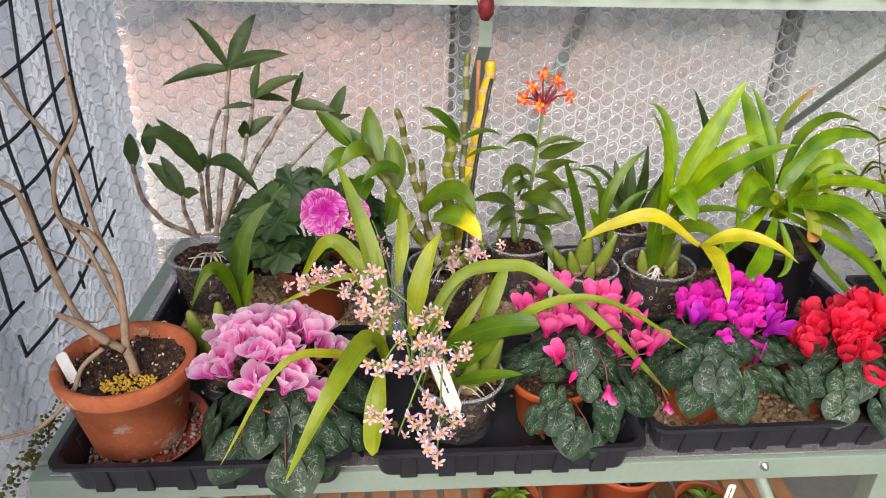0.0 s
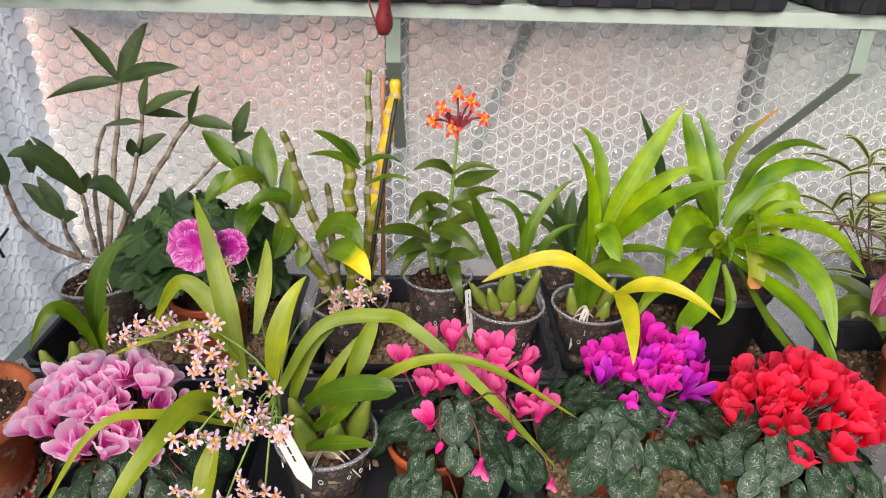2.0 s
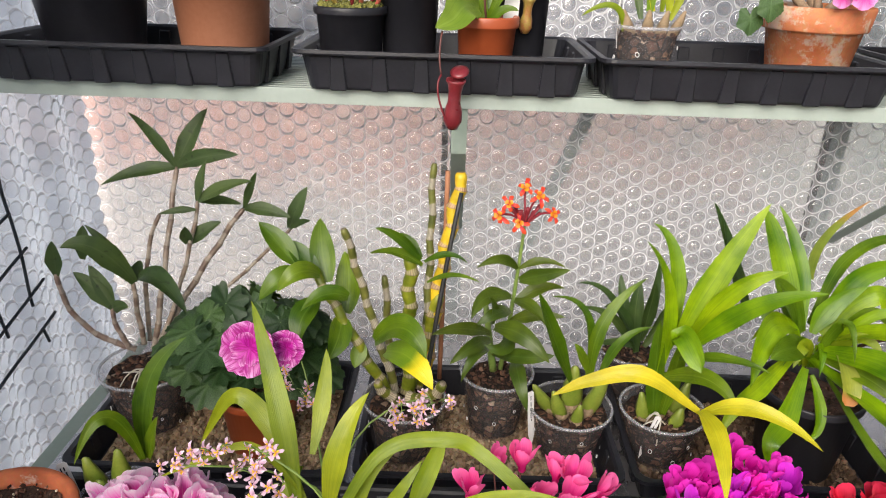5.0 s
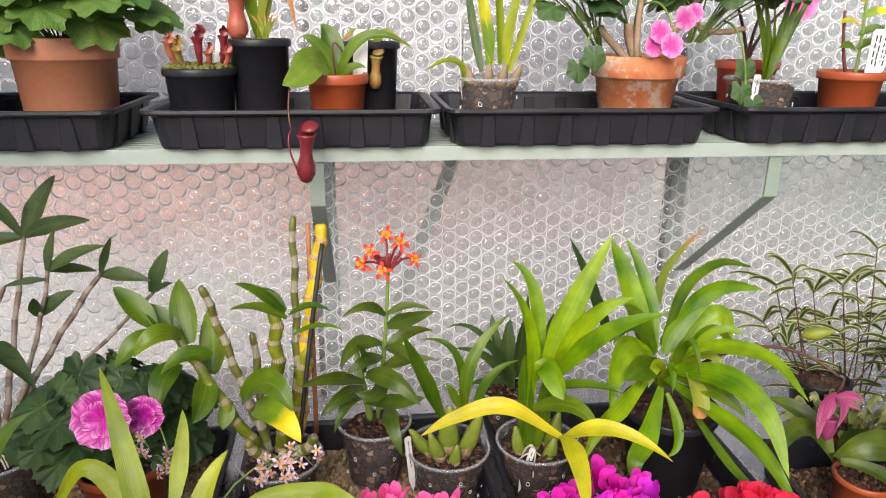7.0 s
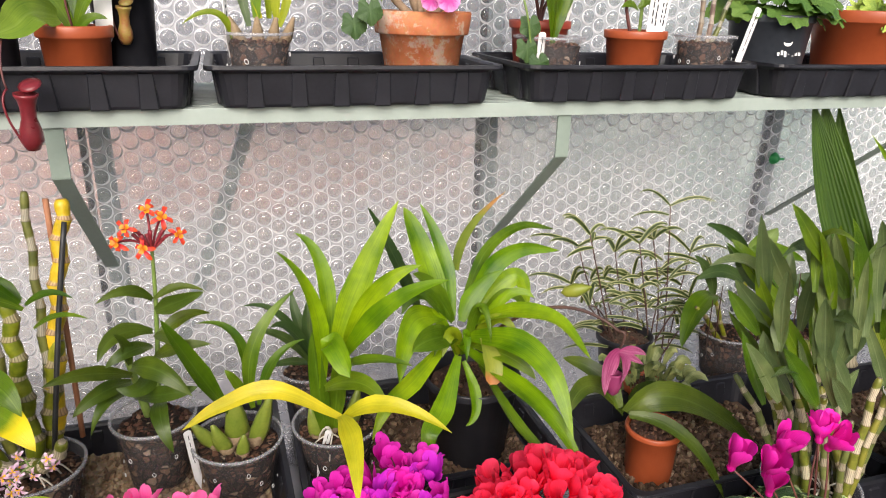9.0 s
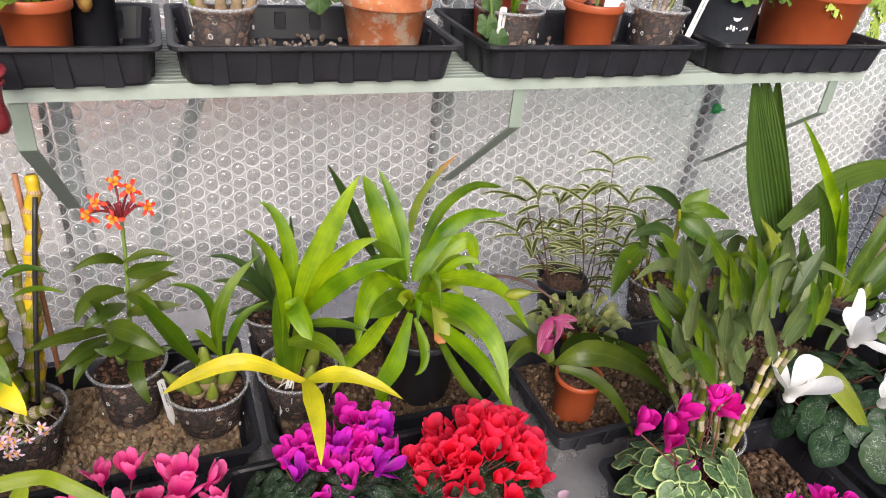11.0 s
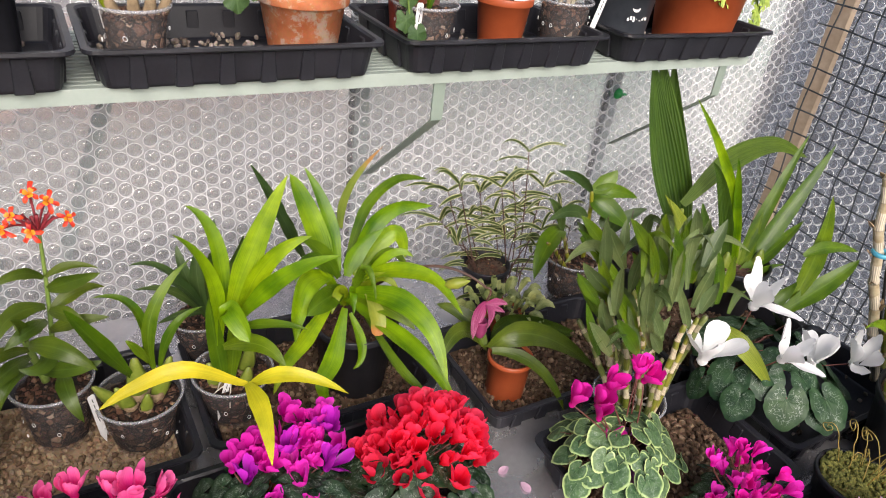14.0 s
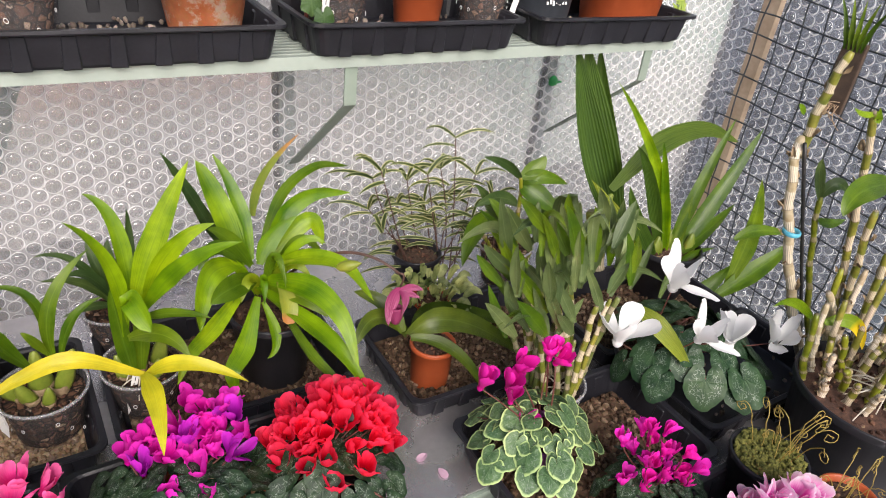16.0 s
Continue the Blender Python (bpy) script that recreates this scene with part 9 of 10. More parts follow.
leaf(p, L_GREY, (0.129, 0.074, 0.227), (0.123, 0.084, 0.286), (0.119, 0.095, 0.335), 0.0176, "lance", n=8, fold=0.4, face=(-0.62, -0.58, 0.53))
leaf(p, L_GREY, (0.057, -0.025, 0.248), (0.086, -0.025, 0.291), (0.103, -0.075, 0.294), 0.0196, "lance", n=8, fold=0.4, face=(-0.62, -0.58, 0.53))
leaf(p, L_MID, (-0.021, 0.008, 0.288), (-0.057, 0.006, 0.335), (-0.087, 0.004, 0.370), 0.0183, "lance", n=8, fold=0.4, face=(-0.62, -0.58, 0.53))
leaf(p, L_GREY, (0.133, 0.036, 0.200), (0.139, 0.032, 0.252), (0.143, 0.029, 0.295), 0.0229, "lance", n=8, fold=0.4, face=(-0.62, -0.58, 0.53))
leaf(p, L_GREY, (-0.156, -0.068, 0.267), (-0.199, -0.078, 0.318), (-0.234, -0.088, 0.357), 0.0190, "lance", n=8, fold=0.4, face=(-0.62, -0.58, 0.53))
leaf(p, L_GREY, (-0.059, -0.067, 0.329), (-0.060, -0.054, 0.369), (-0.059, -0.041, 0.401), 0.0204, "lance", n=8, fold=0.4, face=(-0.62, -0.58, 0.53))
leaf(p, L_GREY, (0.020, 0.039, 0.212), (0.020, 0.034, 0.267), (0.023, 0.030, 0.311), 0.0144, "lance", n=8, fold=0.4, face=(-0.62, -0.58, 0.53))
leaf(p, L_MID, (-0.036, -0.008, 0.356), (-0.052, -0.010, 0.401), (-0.065, -0.013, 0.436), 0.0194, "lance", n=8, fold=0.4, face=(-0.62, -0.58, 0.53))
leaf(p, L_MID, (0.087, -0.032, 0.265), (0.072, -0.028, 0.318), (0.055, -0.024, 0.362), 0.0223, "lance", n=8, fold=0.4, face=(-0.62, -0.58, 0.53))
leaf(p, L_GREY, (0.035, 0.068, 0.230), (0.042, 0.072, 0.284), (0.051, 0.075, 0.328), 0.0196, "lance", n=8, fold=0.4, face=(-0.62, -0.58, 0.53))
leaf(p, L_GREY, (-0.167, -0.065, 0.336), (-0.183, -0.073, 0.385), (-0.194, -0.081, 0.423), 0.0186, "lance", n=8, fold=0.4, face=(-0.62, -0.58, 0.53))
leaf(p, L_GREY, (-0.107, -0.067, 0.311), (-0.125, -0.074, 0.355), (-0.141, -0.081, 0.389), 0.0209, "lance", n=8, fold=0.4, face=(-0.62, -0.58, 0.53))
leaf(p, L_MID, (-0.077, 0.054, 0.340), (-0.104, 0.066, 0.372), (-0.123, 0.078, 0.394), 0.0230, "lance", n=8, fold=0.4, face=(-0.62, -0.58, 0.53))
leaf(p, L_GREY, (-0.010, 0.051, 0.198), (-0.017, 0.065, 0.234), (-0.018, 0.080, 0.260), 0.0182, "lance", n=8, fold=0.4, face=(-0.62, -0.58, 0.53))
leaf(p, L_GREY, (0.160, 0.085, 0.231), (0.114, 0.071, 0.305), (0.070, 0.058, 0.364), 0.0165, "lance", n=8, fold=0.4, face=(-0.62, -0.58, 0.53))
leaf(p, L_GREY, (0.090, 0.004, 0.300), (0.110, 0.018, 0.328), (0.126, 0.032, 0.348), 0.0223, "lance", n=8, fold=0.4, face=(-0.62, -0.58, 0.53))
leaf(p, L_GREY, (0.105, 0.067, 0.282), (0.091, 0.064, 0.328), (0.078, 0.060, 0.365), 0.0196, "lance", n=8, fold=0.4, face=(-0.62, -0.58, 0.53))
leaf(p, L_MID, (-0.088, -0.059, 0.373), (-0.098, -0.045, 0.399), (-0.104, -0.032, 0.417), 0.0204, "lance", n=8, fold=0.4, face=(-0.62, -0.58, 0.53))
leaf(p, L_GREY, (0.073, 0.074, 0.224), (0.044, 0.072, 0.285), (0.020, 0.069, 0.334), 0.0210, "lance", n=8, fold=0.4, face=(-0.62, -0.58, 0.53))
leaf(p, L_MID, (-0.125, -0.020, 0.317), (-0.152, -0.019, 0.362), (-0.172, -0.019, 0.397), 0.0186, "lance", n=8, fold=0.4, face=(-0.62, -0.58, 0.53))
leaf(p, L_MID, (0.018, 0.049, 0.203), (-0.006, 0.049, 0.317), (-0.072, -0.001, 0.334), 0.0183, "lance", n=8, fold=0.4, face=(-0.62, -0.58, 0.53))
leaf(p, L_GREY, (-0.132, -0.016, 0.326), (-0.167, -0.015, 0.361), (-0.192, -0.015, 0.387), 0.0225, "lance", n=8, fold=0.4, face=(-0.62, -0.58, 0.53))

p = thing("pleated_orchid", (1.246, 0.287, BZ + 0.006), "orchid with one tall pleated leaf under the shelf", "orchid", "potted orchids")
pot(p, "plastic", 0.060, 0.10, BLACKPOT, 0.01, BARK)
bulb(p, (0.02, -0.01, 0.085), 0.14, 0.022, (0.25, -0.1))
leaf(p, L_PLEAT, (0.112, 0.000, 0.145), (0.070, 0.060, 0.305), (0.014, 0.100, 0.504), 0.07, "oval", fold=0.35, n=18, face=(-0.62, -0.58, 0.53))
leaf(p, L_PLEAT, (0.090, -0.010, 0.154), (0.036, 0.045, 0.314), (-0.023, 0.085, 0.502), 0.06, "oval", fold=0.4, n=18, face=(-0.62, -0.58, 0.53))
leaf(p, L_PLEAT, (0.134, 0.010, 0.137), (0.105, 0.070, 0.298), (0.063, 0.110, 0.491), 0.05, "oval", fold=0.4, n=18, face=(-0.62, -0.58, 0.53))
leaf(p, L_PLEATY, (0.099, -0.080, 0.068), (0.021, -0.080, 0.187), (-0.036, -0.060, 0.276), 0.05, "lance", fold=0.35, face=(-0.62, -0.58, 0.53))
cane(p, K_OLD, (0.057, -0.040, 0.053), (0.032, -0.030, 0.130), (0.007, -0.020, 0.190), 0.014, 3)

p = thing("corner_orchid", (1.428, 0.191, BZ + 0.006), "large orchid with long mid-green straps in a black pot", "orchid", "potted orchids")
pot(p, "plastic", 0.075, 0.12, BLACKPOT, 0.012, BARK)
for bx, by in ((-0.03, 0.0), (0.02, 0.01), (0.05, -0.02)):
    bulb(p, (bx, by, 0.09), 0.055, 0.016)
leaf(p, L_LIME, (0.008, -0.001, 0.070), (-0.061, 0.019, 0.274), (-0.199, 0.059, 0.468), 0.0272, "lance", fold=0.35, face=(-0.62, -0.58, 0.53))
leaf(p, L_LIME, (0.005, -0.001, 0.085), (-0.046, 0.009, 0.251), (-0.081, 0.019, 0.356), 0.0187, "lance", fold=0.35, face=(-0.62, -0.58, 0.53))
leaf(p, L_PLEAT, (-0.008, -0.001, 0.073), (-0.086, 0.009, 0.258), (-0.151, 0.019, 0.355), 0.0305, "lance", fold=0.35, face=(-0.62, -0.58, 0.53))
leaf(p, L_PLEAT, (-0.148, 0.059, 0.243), [(-0.019, 0.079, 0.316), (0.140, 0.099, 0.327)], (0.268, 0.089, 0.287), 0.0501, "lance", fold=0.35, face=(-0.62, -0.58, 0.53))
leaf(p, L_MID, (0.013, -0.001, 0.083), (0.058, 0.009, 0.229), (0.139, 0.029, 0.380), 0.0291, "lance", fold=0.35, face=(-0.62, -0.58, 0.53))
leaf(p, L_MID, (0.012, -0.011, 0.075), (0.119, -0.001, 0.217), (0.215, 0.009, 0.358), 0.0382, "lance", fold=0.35, face=(-0.62, -0.58, 0.53))
leaf(p, L_MID, (0.002, -0.021, 0.098), (0.087, -0.021, 0.139), (0.161, -0.021, 0.198), 0.0436, "lance", fold=0.35, face=(-0.62, -0.58, 0.53))
leaf(p, L_MID, (0.047, -0.051, -0.028), (0.132, -0.051, 0.012), (0.163, -0.061, 0.062), 0.0400, "lance", fold=0.35, face=(-0.62, -0.58, 0.53))
leaf(p, L_MID, (0.195, -0.051, -0.004), (0.229, -0.041, 0.120), (0.212, -0.031, 0.255), 0.0524, "lance", fold=0.35, face=(-0.62, -0.58, 0.53))
leaf(p, L_MID, (0.136, -0.061, -0.022), (0.273, -0.071, 0.037), (0.345, -0.081, 0.095), 0.0482, "lance", fold=0.35, face=(-0.62, -0.58, 0.53))
leaf(p, L_MID, (0.142, -0.061, 0.134), (0.208, -0.071, 0.149), (0.296, -0.091, 0.132), 0.0313, "lance", fold=0.35, face=(-0.62, -0.58, 0.53))
leaf(p, L_PLEATY, (-0.331, -0.221, 0.189), (-0.319, -0.276, 0.173), (-0.262, -0.311, 0.100), 0.0360, "lance", fold=0.35, face=(-0.62, -0.58, 0.53))
leaf(p, L_PLEATY, (-0.023, -0.001, 0.077), (-0.105, 0.019, 0.159), (-0.219, 0.049, 0.280), 0.0450, "lance", fold=0.35, face=(-0.62, -0.58, 0.53))
leaf(p, L_PLEAT, (-0.022, -0.011, 0.068), (-0.091, 0.009, 0.168), (-0.129, 0.029, 0.261), 0.0425, "lance", fold=0.35, face=(-0.62, -0.58, 0.53))
leaf(p, L_MID, (0.010, -0.011, 0.075), (0.033, -0.001, 0.150), (0.050, 0.009, 0.223), 0.0240, "lance", fold=0.35, face=(-0.62, -0.58, 0.53))
leaf(p, L_MID, (-0.065, -0.071, 0.039), (-0.002, -0.051, 0.103), (0.099, -0.051, 0.116), 0.0261, "lance", fold=0.35, face=(-0.62, -0.58, 0.53))


# ---- end bench ----
cyclamen((0.872, -0.100, BZ + 0.006), "magenta cyclamen with cream-edged leaves in a violet pot", (0.045, 0.070, PURPLEPOT), (0.0, 0.0, 0.1, 0.07, 0.04, 0.07), 8, (P_MAG,), 1.05,
         (0.106, 0.056, 0.120, -0.012, 0.000), 62, 0.030, C_EDGE, 51, 0.95, 0.8, spots=((-0.122, 0.015, 0.192), (-0.072, 0.015, 0.172), (-0.060, 0.015, 0.196), (-0.008, 0.015, 0.205), (-0.002, 0.02, 0.200), (-0.040, 0.005, 0.088), (-0.068, 0.010, 0.150), (0.004, 0.010, 0.195)))
cyclamen((0.964, -0.246, BZ + 0.006), "small magenta cyclamen with marbled leaves", (0.045, 0.070, BLACKPOT), (-0.010, 0.005, 0.100, 0.060, 0.042, 0.075), 24, (P_MAG, P_PURPLE), 0.72,
         (0.080, 0.045, 0.085, 0.0, 0.0), 44, 0.022, C_DARK, 61, 1.0, 0.8, filled=False)
cyclamen((1.160, -0.029, BZ + 0.006), "white cyclamen with broad dark leaves", (0.055, 0.080, BLACKPOT), (0.0, 0.0, 0.2, 0.1, 0.05, 0.05), 5, (P_WHITE,), 2.0,
         (0.145, 0.070, 0.150, 0.062, -0.025), 32, 0.050, C_BROAD, 71, 0.95, 1.9, spots=((0.008, -0.005, 0.218), (-0.157, -0.055, 0.192), (-0.014, -0.095, 0.179), (0.058, -0.105, 0.156), (0.174, -0.118, 0.130)))
cyclamen((1.035, -0.394, BZ + 0.006), "pale pink cyclamen with white-edged petals", (0.050, 0.075, ORANGE), (0.0, 0.0, 0.080, 0.080, 0.055, 0.045), 28, (P_ROSE,), 1.0,
         (0.085, 0.040, 0.080, 0.0, 0.0), 40, 0.026, C_DARK, 81, 1.4, 1.2)
p = thing("moss_pot", (1.147, -0.294, BZ + 0.004), "black pot of moss with curling sundew tendrils", "potted plant")
zc = pot(p, "plastic", 0.056, 0.088, BLACKPOT, 0.01, MOSS, 0.78, 0.97)
pebbles(p, "moss", MOSS, 320, 0.050, zc + 0.003, 0.003, 0.007, 6)
tr = random.Random(14)


def tendril(p, b, reach, seed):
    """A thin stalk that coils at its end."""
    r = random.Random(seed)
    az, pts = r.uniform(0, 6.28), []
    b = Vector(b)
    d = Vector((math.cos(az), math.sin(az), 0))
    for i in range(9):
        s = i / 8
        pts.append(b + d * (reach * 0.6 * s) + Vector((0, 0, reach * math.sin(1.7 * s))))
    c, rad = pts[-1], reach * 0.16
    for i in range(1, 15):
        a = i * 0.55
        rr = rad * (1 - i / 20)
        pts.append(c + d * (rr * math.sin(a)) + Vector((0, 0, -rad + rr * math.cos(a))))
    v, f, uv = tube_geo([q + Vector((r.uniform(-1, 1), r.uniform(-1, 1), r.uniform(-1, 1))) * 0.0016 for q in pts], 0.0007, 5)
    link("tendril", mesh("tendril", v, f, TENDRIL, uv), p)


TENDRIL = plain("sundew_tendril", (0.20, 0.15, 0.03), (0.36, 0.26, 0.06), 0.5)
for i in range(13):
    tendril(p, (tr.uniform(-0.01, 0.035), tr.uniform(-0.03, 0.03), zc), tr.uniform(0.04, 0.085), 100 + i)
p = thing("sundew_pot", (1.197, -0.394, BZ + 0.004), "small orange pot with thin curling tendrils", "potted plant")
zc = pot(p, "plastic", 0.042, 0.080, ORANGE, 0.01, SOIL)
for i in range(8):
    tendril(p, (tr.uniform(-0.02, 0.02), tr.uniform(-0.02, 0.02), zc), tr.uniform(0.04, 0.10), 200 + i)

def husks(p, b, m, t, r, joints, seed):
    """Torn papery sheaths at the nodes of a cane."""
    rnd = random.Random(seed)
    pts = frame_along(curve3(b, m, t, joints))
    for q, tg, a, c in pts[:-1]:
        for _ in range(2):
            w = rnd.uniform(0, 6.28)
            out = a * math.cos(w) + c * math.sin(w)
            e = q + tg * rnd.uniform(0.008, 0.020) + out * (r * rnd.uniform(1.2, 2.4))
            leaf(p, HUSK, q + out * r * 0.8, q + tg * 0.008 + out * r * 1.15, e, rnd.uniform(0.008, 0.015), "lance", 0.8, 4, tuple(out), 0.2, "husk")


p = thing("tall_cane_orchid", (1.375, -0.309, BZ + 0.001), "tall papery-caned orchid staked in a big black pot", "orchid", "potted orchids")
zc = pot(p, "plastic", 0.125, 0.145, BLACKPOT, 0.016, BARK, 0.82, 0.9)
cane(p, K_WHITE, (0.131, 0.180, 0.025), (-0.093, 0.180, 0.329), (-0.127, 0.210, 0.505), 0.0084, 9)
husks(p, (0.131, 0.180, 0.025), (-0.093, 0.180, 0.329), (-0.127, 0.210, 0.505), 0.0084, 9, 1425)
cane(p, K_OLD, (-0.111, 0.210, 0.474), (-0.126, 0.200, 0.560), (-0.125, 0.190, 0.634), 0.0072, 5)
husks(p, (-0.111, 0.210, 0.474), (-0.126, 0.200, 0.560), (-0.125, 0.190, 0.634), 0.0072, 5, 1395)
cane(p, K_OLD, (0.170, 0.160, 0.013), (0.056, 0.150, 0.263), (-0.101, 0.140, 0.567), 0.0068, 10)
husks(p, (0.170, 0.160, 0.013), (0.056, 0.150, 0.263), (-0.101, 0.140, 0.567), 0.0068, 10, 1460)
cane(p, K_OLD, (0.175, 0.140, 0.012), (0.080, 0.135, 0.212), (0.014, 0.130, 0.399), 0.0072, 7)
husks(p, (0.175, 0.140, 0.012), (0.080, 0.135, 0.212), (0.014, 0.130, 0.399), 0.0072, 7, 1480)
cane(p, K_GREEN, (0.186, 0.190, 0.001), (0.059, 0.200, 0.225), (0.000, 0.210, 0.387), 0.006, 7)
cane(p, K_OLD, (0.148, 0.110, 0.036), (0.113, 0.110, 0.173), (0.081, 0.110, 0.320), 0.0072, 6)
husks(p, (0.148, 0.110, 0.036), (0.113, 0.110, 0.173), (0.081, 0.110, 0.320), 0.0072, 6, 1500)
cane(p, K_WHITE, (0.080, 0.130, 0.057), (0.026, 0.120, 0.179), (-0.056, 0.110, 0.279), 0.0072, 4)
husks(p, (0.080, 0.130, 0.057), (0.026, 0.120, 0.179), (-0.056, 0.110, 0.279), 0.0072, 4, 1450)
cane(p, K_OLD, (0.236, 0.110, -0.013), (0.215, 0.100, 0.104), (0.175, 0.090, 0.258), 0.0072, 6)
husks(p, (0.236, 0.110, -0.013), (0.215, 0.100, 0.104), (0.175, 0.090, 0.258), 0.0072, 6, 1530)
cane(p, K_GREEN, (0.098, 0.090, 0.036), (0.045, 0.080, 0.109), (-0.032, 0.070, 0.195), 0.0052, 3)
stem(p, "stake", STICK_B, (0.162, 0.190, -0.005), (-0.025, 0.190, 0.301), (-0.137, 0.195, 0.502), 0.003, 0.003)
leaf(p, L_LIME, (0.008, 0.140, 0.183), (-0.119, 0.125, 0.266), (-0.205, 0.110, 0.291), 0.016, "oval", face=(-0.62, -0.58, 0.53))
leaf(p, L_YTIP, (-0.023, 0.110, 0.209), (0.020, 0.085, 0.213), (0.031, 0.060, 0.172), 0.022, "oval", face=(-0.62, -0.58, 0.53))
leaf(p, L_MID, (0.022, 0.130, 0.444), (-0.081, 0.120, 0.452), (-0.124, 0.110, 0.425), 0.04, "oval", face=(-0.62, -0.58, 0.53))
leaf(p, L_DULL, (0.006, 0.210, 0.377), (-0.031, 0.210, 0.429), (-0.041, 0.210, 0.459), 0.018, "oval", face=(-0.62, -0.58, 0.53))
leaf(p, L_DULL, (0.000, 0.210, 0.387), (0.015, 0.200, 0.413), (0.041, 0.190, 0.394), 0.02, "oval", face=(-0.62, -0.58, 0.53))
leaf(p, L_LIME, (-0.098, 0.140, 0.563), (-0.142, 0.135, 0.568), (-0.178, 0.130, 0.582), 0.01, "oval", face=(-0.62, -0.58, 0.53))
leaf(p, L_LIME, (-0.100, 0.140, 0.567), (-0.096, 0.135, 0.557), (-0.113, 0.130, 0.577), 0.012, "oval", face=(-0.62, -0.58, 0.53))
leaf(p, L_DULL, (-0.019, 0.130, 0.492), (0.007, 0.130, 0.497), (0.072, 0.130, 0.473), 0.02, "oval", face=(-0.62, -0.58, 0.53))
leaf(p, L_MID, (0.005, 0.200, 0.351), (0.035, 0.195, 0.339), (0.072, 0.190, 0.343), 0.018, "oval", face=(-0.62, -0.58, 0.53))
leaf(p, L_LIME, (-0.140, 0.210, 0.542), (-0.155, 0.210, 0.551), (-0.162, 0.210, 0.558), 0.01, "oval", face=(-0.62, -0.58, 0.53))

roots(p, (0.0, -0.01, zc + 0.02), 22, 0.10, 44)
for i in range(24):
    a, rr = i * 2.4, 0.095 * math.sqrt((i + 0.5) / 24)
    b = Vector((rr * math.cos(a), 0.04 + rr * math.sin(a) * 0.8, zc))
    cane(p, (K_OLD, K_GREEN, K_WHITE)[i % 3], b, b + Vector((0.012 * math.cos(a), 0.01 * math.sin(a), 0.04)), b + Vector((0.03 * math.cos(a), 0.02 * math.sin(a), 0.05 + 0.04 * (i % 4))), 0.0062, 3 + i % 3)
    if i % 2:
        husks(p, b, b + Vector((0.012 * math.cos(a), 0.01 * math.sin(a), 0.04)), b + Vector((0.03 * math.cos(a), 0.02 * math.sin(a), 0.05 + 0.04 * (i % 4))), 0.0062, 3 + i % 3, 200 + i)
plant_label(p, (0.04, -0.07, zc - 0.02), 0.085, 0.026, (-20, 20, -20), 0)
k = link("plant_clip", lathe("plant_clip", [(0.012, 0), (0.014, 0.002), (0.014, 0.006), (0.012, 0.008), (0.0105, 0.004), (0.012, 0)], BLUECLIP, 16), p, "blue plastic plant clip", (-0.112, 0.175, 0.358))

# netting, boards and hangings at both ends
def netting(name, origin, du, dv, inside, pitch, a_dir, b_dir, label, seed, r=0.0016, slack=0.012):
    """Knotted cord net in a plane, slightly slack, kept where inside() says."""
    ob = thing(name, (0, 0, 0), label, "netting")
    o, du, dv = Vector(origin), Vector(du), Vector(dv)
    nrm = du.cross(dv)
    v, f = [], []
    for d, e in ((a_dir, b_dir), (b_dir, a_dir)):
        d, e = Vector(d), Vector(e)
        for i in range(-60, 61):
            run = []
            for j in range(-240, 241):
                q = e * (i * pitch) + d * (j * pitch / 4)
                wob = 0.010 * noise.noise(Vector((q.x * 9 + seed, q.y * 9, i * 0.37))) + slack * noise.noise(Vector((q.x * 3.5, q.y * 3.5 + seed, 1.5)))
                if inside(q.x, q.y):
                    run.append(o + du * (q.x + wob) + dv * (q.y + wob * 0.7) + nrm * (0.012 * noise.noise(Vector((q.x * 4, q.y * 4, seed)))))
                else:
                    if len(run) > 2:
                        g = tube_geo(run, r, 5, len(v))
                        v += g[0]
                        f += g[1]
                    run = []
            if len(run) > 2:
                g = tube_geo(run, r, 5, len(v))
                v += g[0]
                f += g[1]
    tagged(link("cord", mesh("cord", v, f, CORD), ob), kind="stuff")
    return ob


LEFT_EDGE = ((0.312, 1.284), (0.315, 1.154), (0.373, 0.991), (0.228, 0.972), (0.121, 0.973), (0.032, 0.963), (-0.041, 0.942))


def left_net(y, z):
    """Inside the torn edge of the slack net, which hangs to a point near the corner."""
    edge = LEFT_EDGE
    for (y0, z0), (y1, z1) in zip(edge, edge[1:]):
        if (y1 - y0) * (z - z0) - (z1 - z0) * (y - y0) > 0 and min(z0, z1) <= z <= max(z0, z1):
            return False
    return -0.5 < y < (0.315 if z > 1.16 else 0.4) and edge[-1][1] - 0.04 < z < 1.66


def right_net(y, z):
    return -0.9 < y < 0.535 and 0.22 < z < 1.66


netting("net_left", (XL + 0.055, 0, 0), (0, 1, 0), (0, 0, 1), left_net, 0.064, (0.06, -1.0), (0.99, 0.11), "slack black garden netting over bubble wrap", 5, 0.0024, 0.05)
netting("net_right", (XR - 0.085, 0, 0), (0, 1, 0), (0, 0, 1), right_net, 0.056, (0.03, 1.0), (1.0, 0.05), "black square garden netting over bubble wrap", 9, 0.0022)
pl = thing("corner_board", (XR - 0.050, 0.492, 0), "weathered wooden board standing in the corner", "board")
part("board", box_bm((0.022, 0.048, 1.66), (0, 0, 0.83), 0.003), OLDWOOD, pl)
sl = thing("cork_mount", (1.900, 0.215, 1.234), "dark cork slab with dangling dry roots hung on the net", "plant mount")
part("slab", box_bm((0.012, 0.055, 0.16), (0, 0, 0), 0.004), DARKBARK, sl)
mr = random.Random(6)
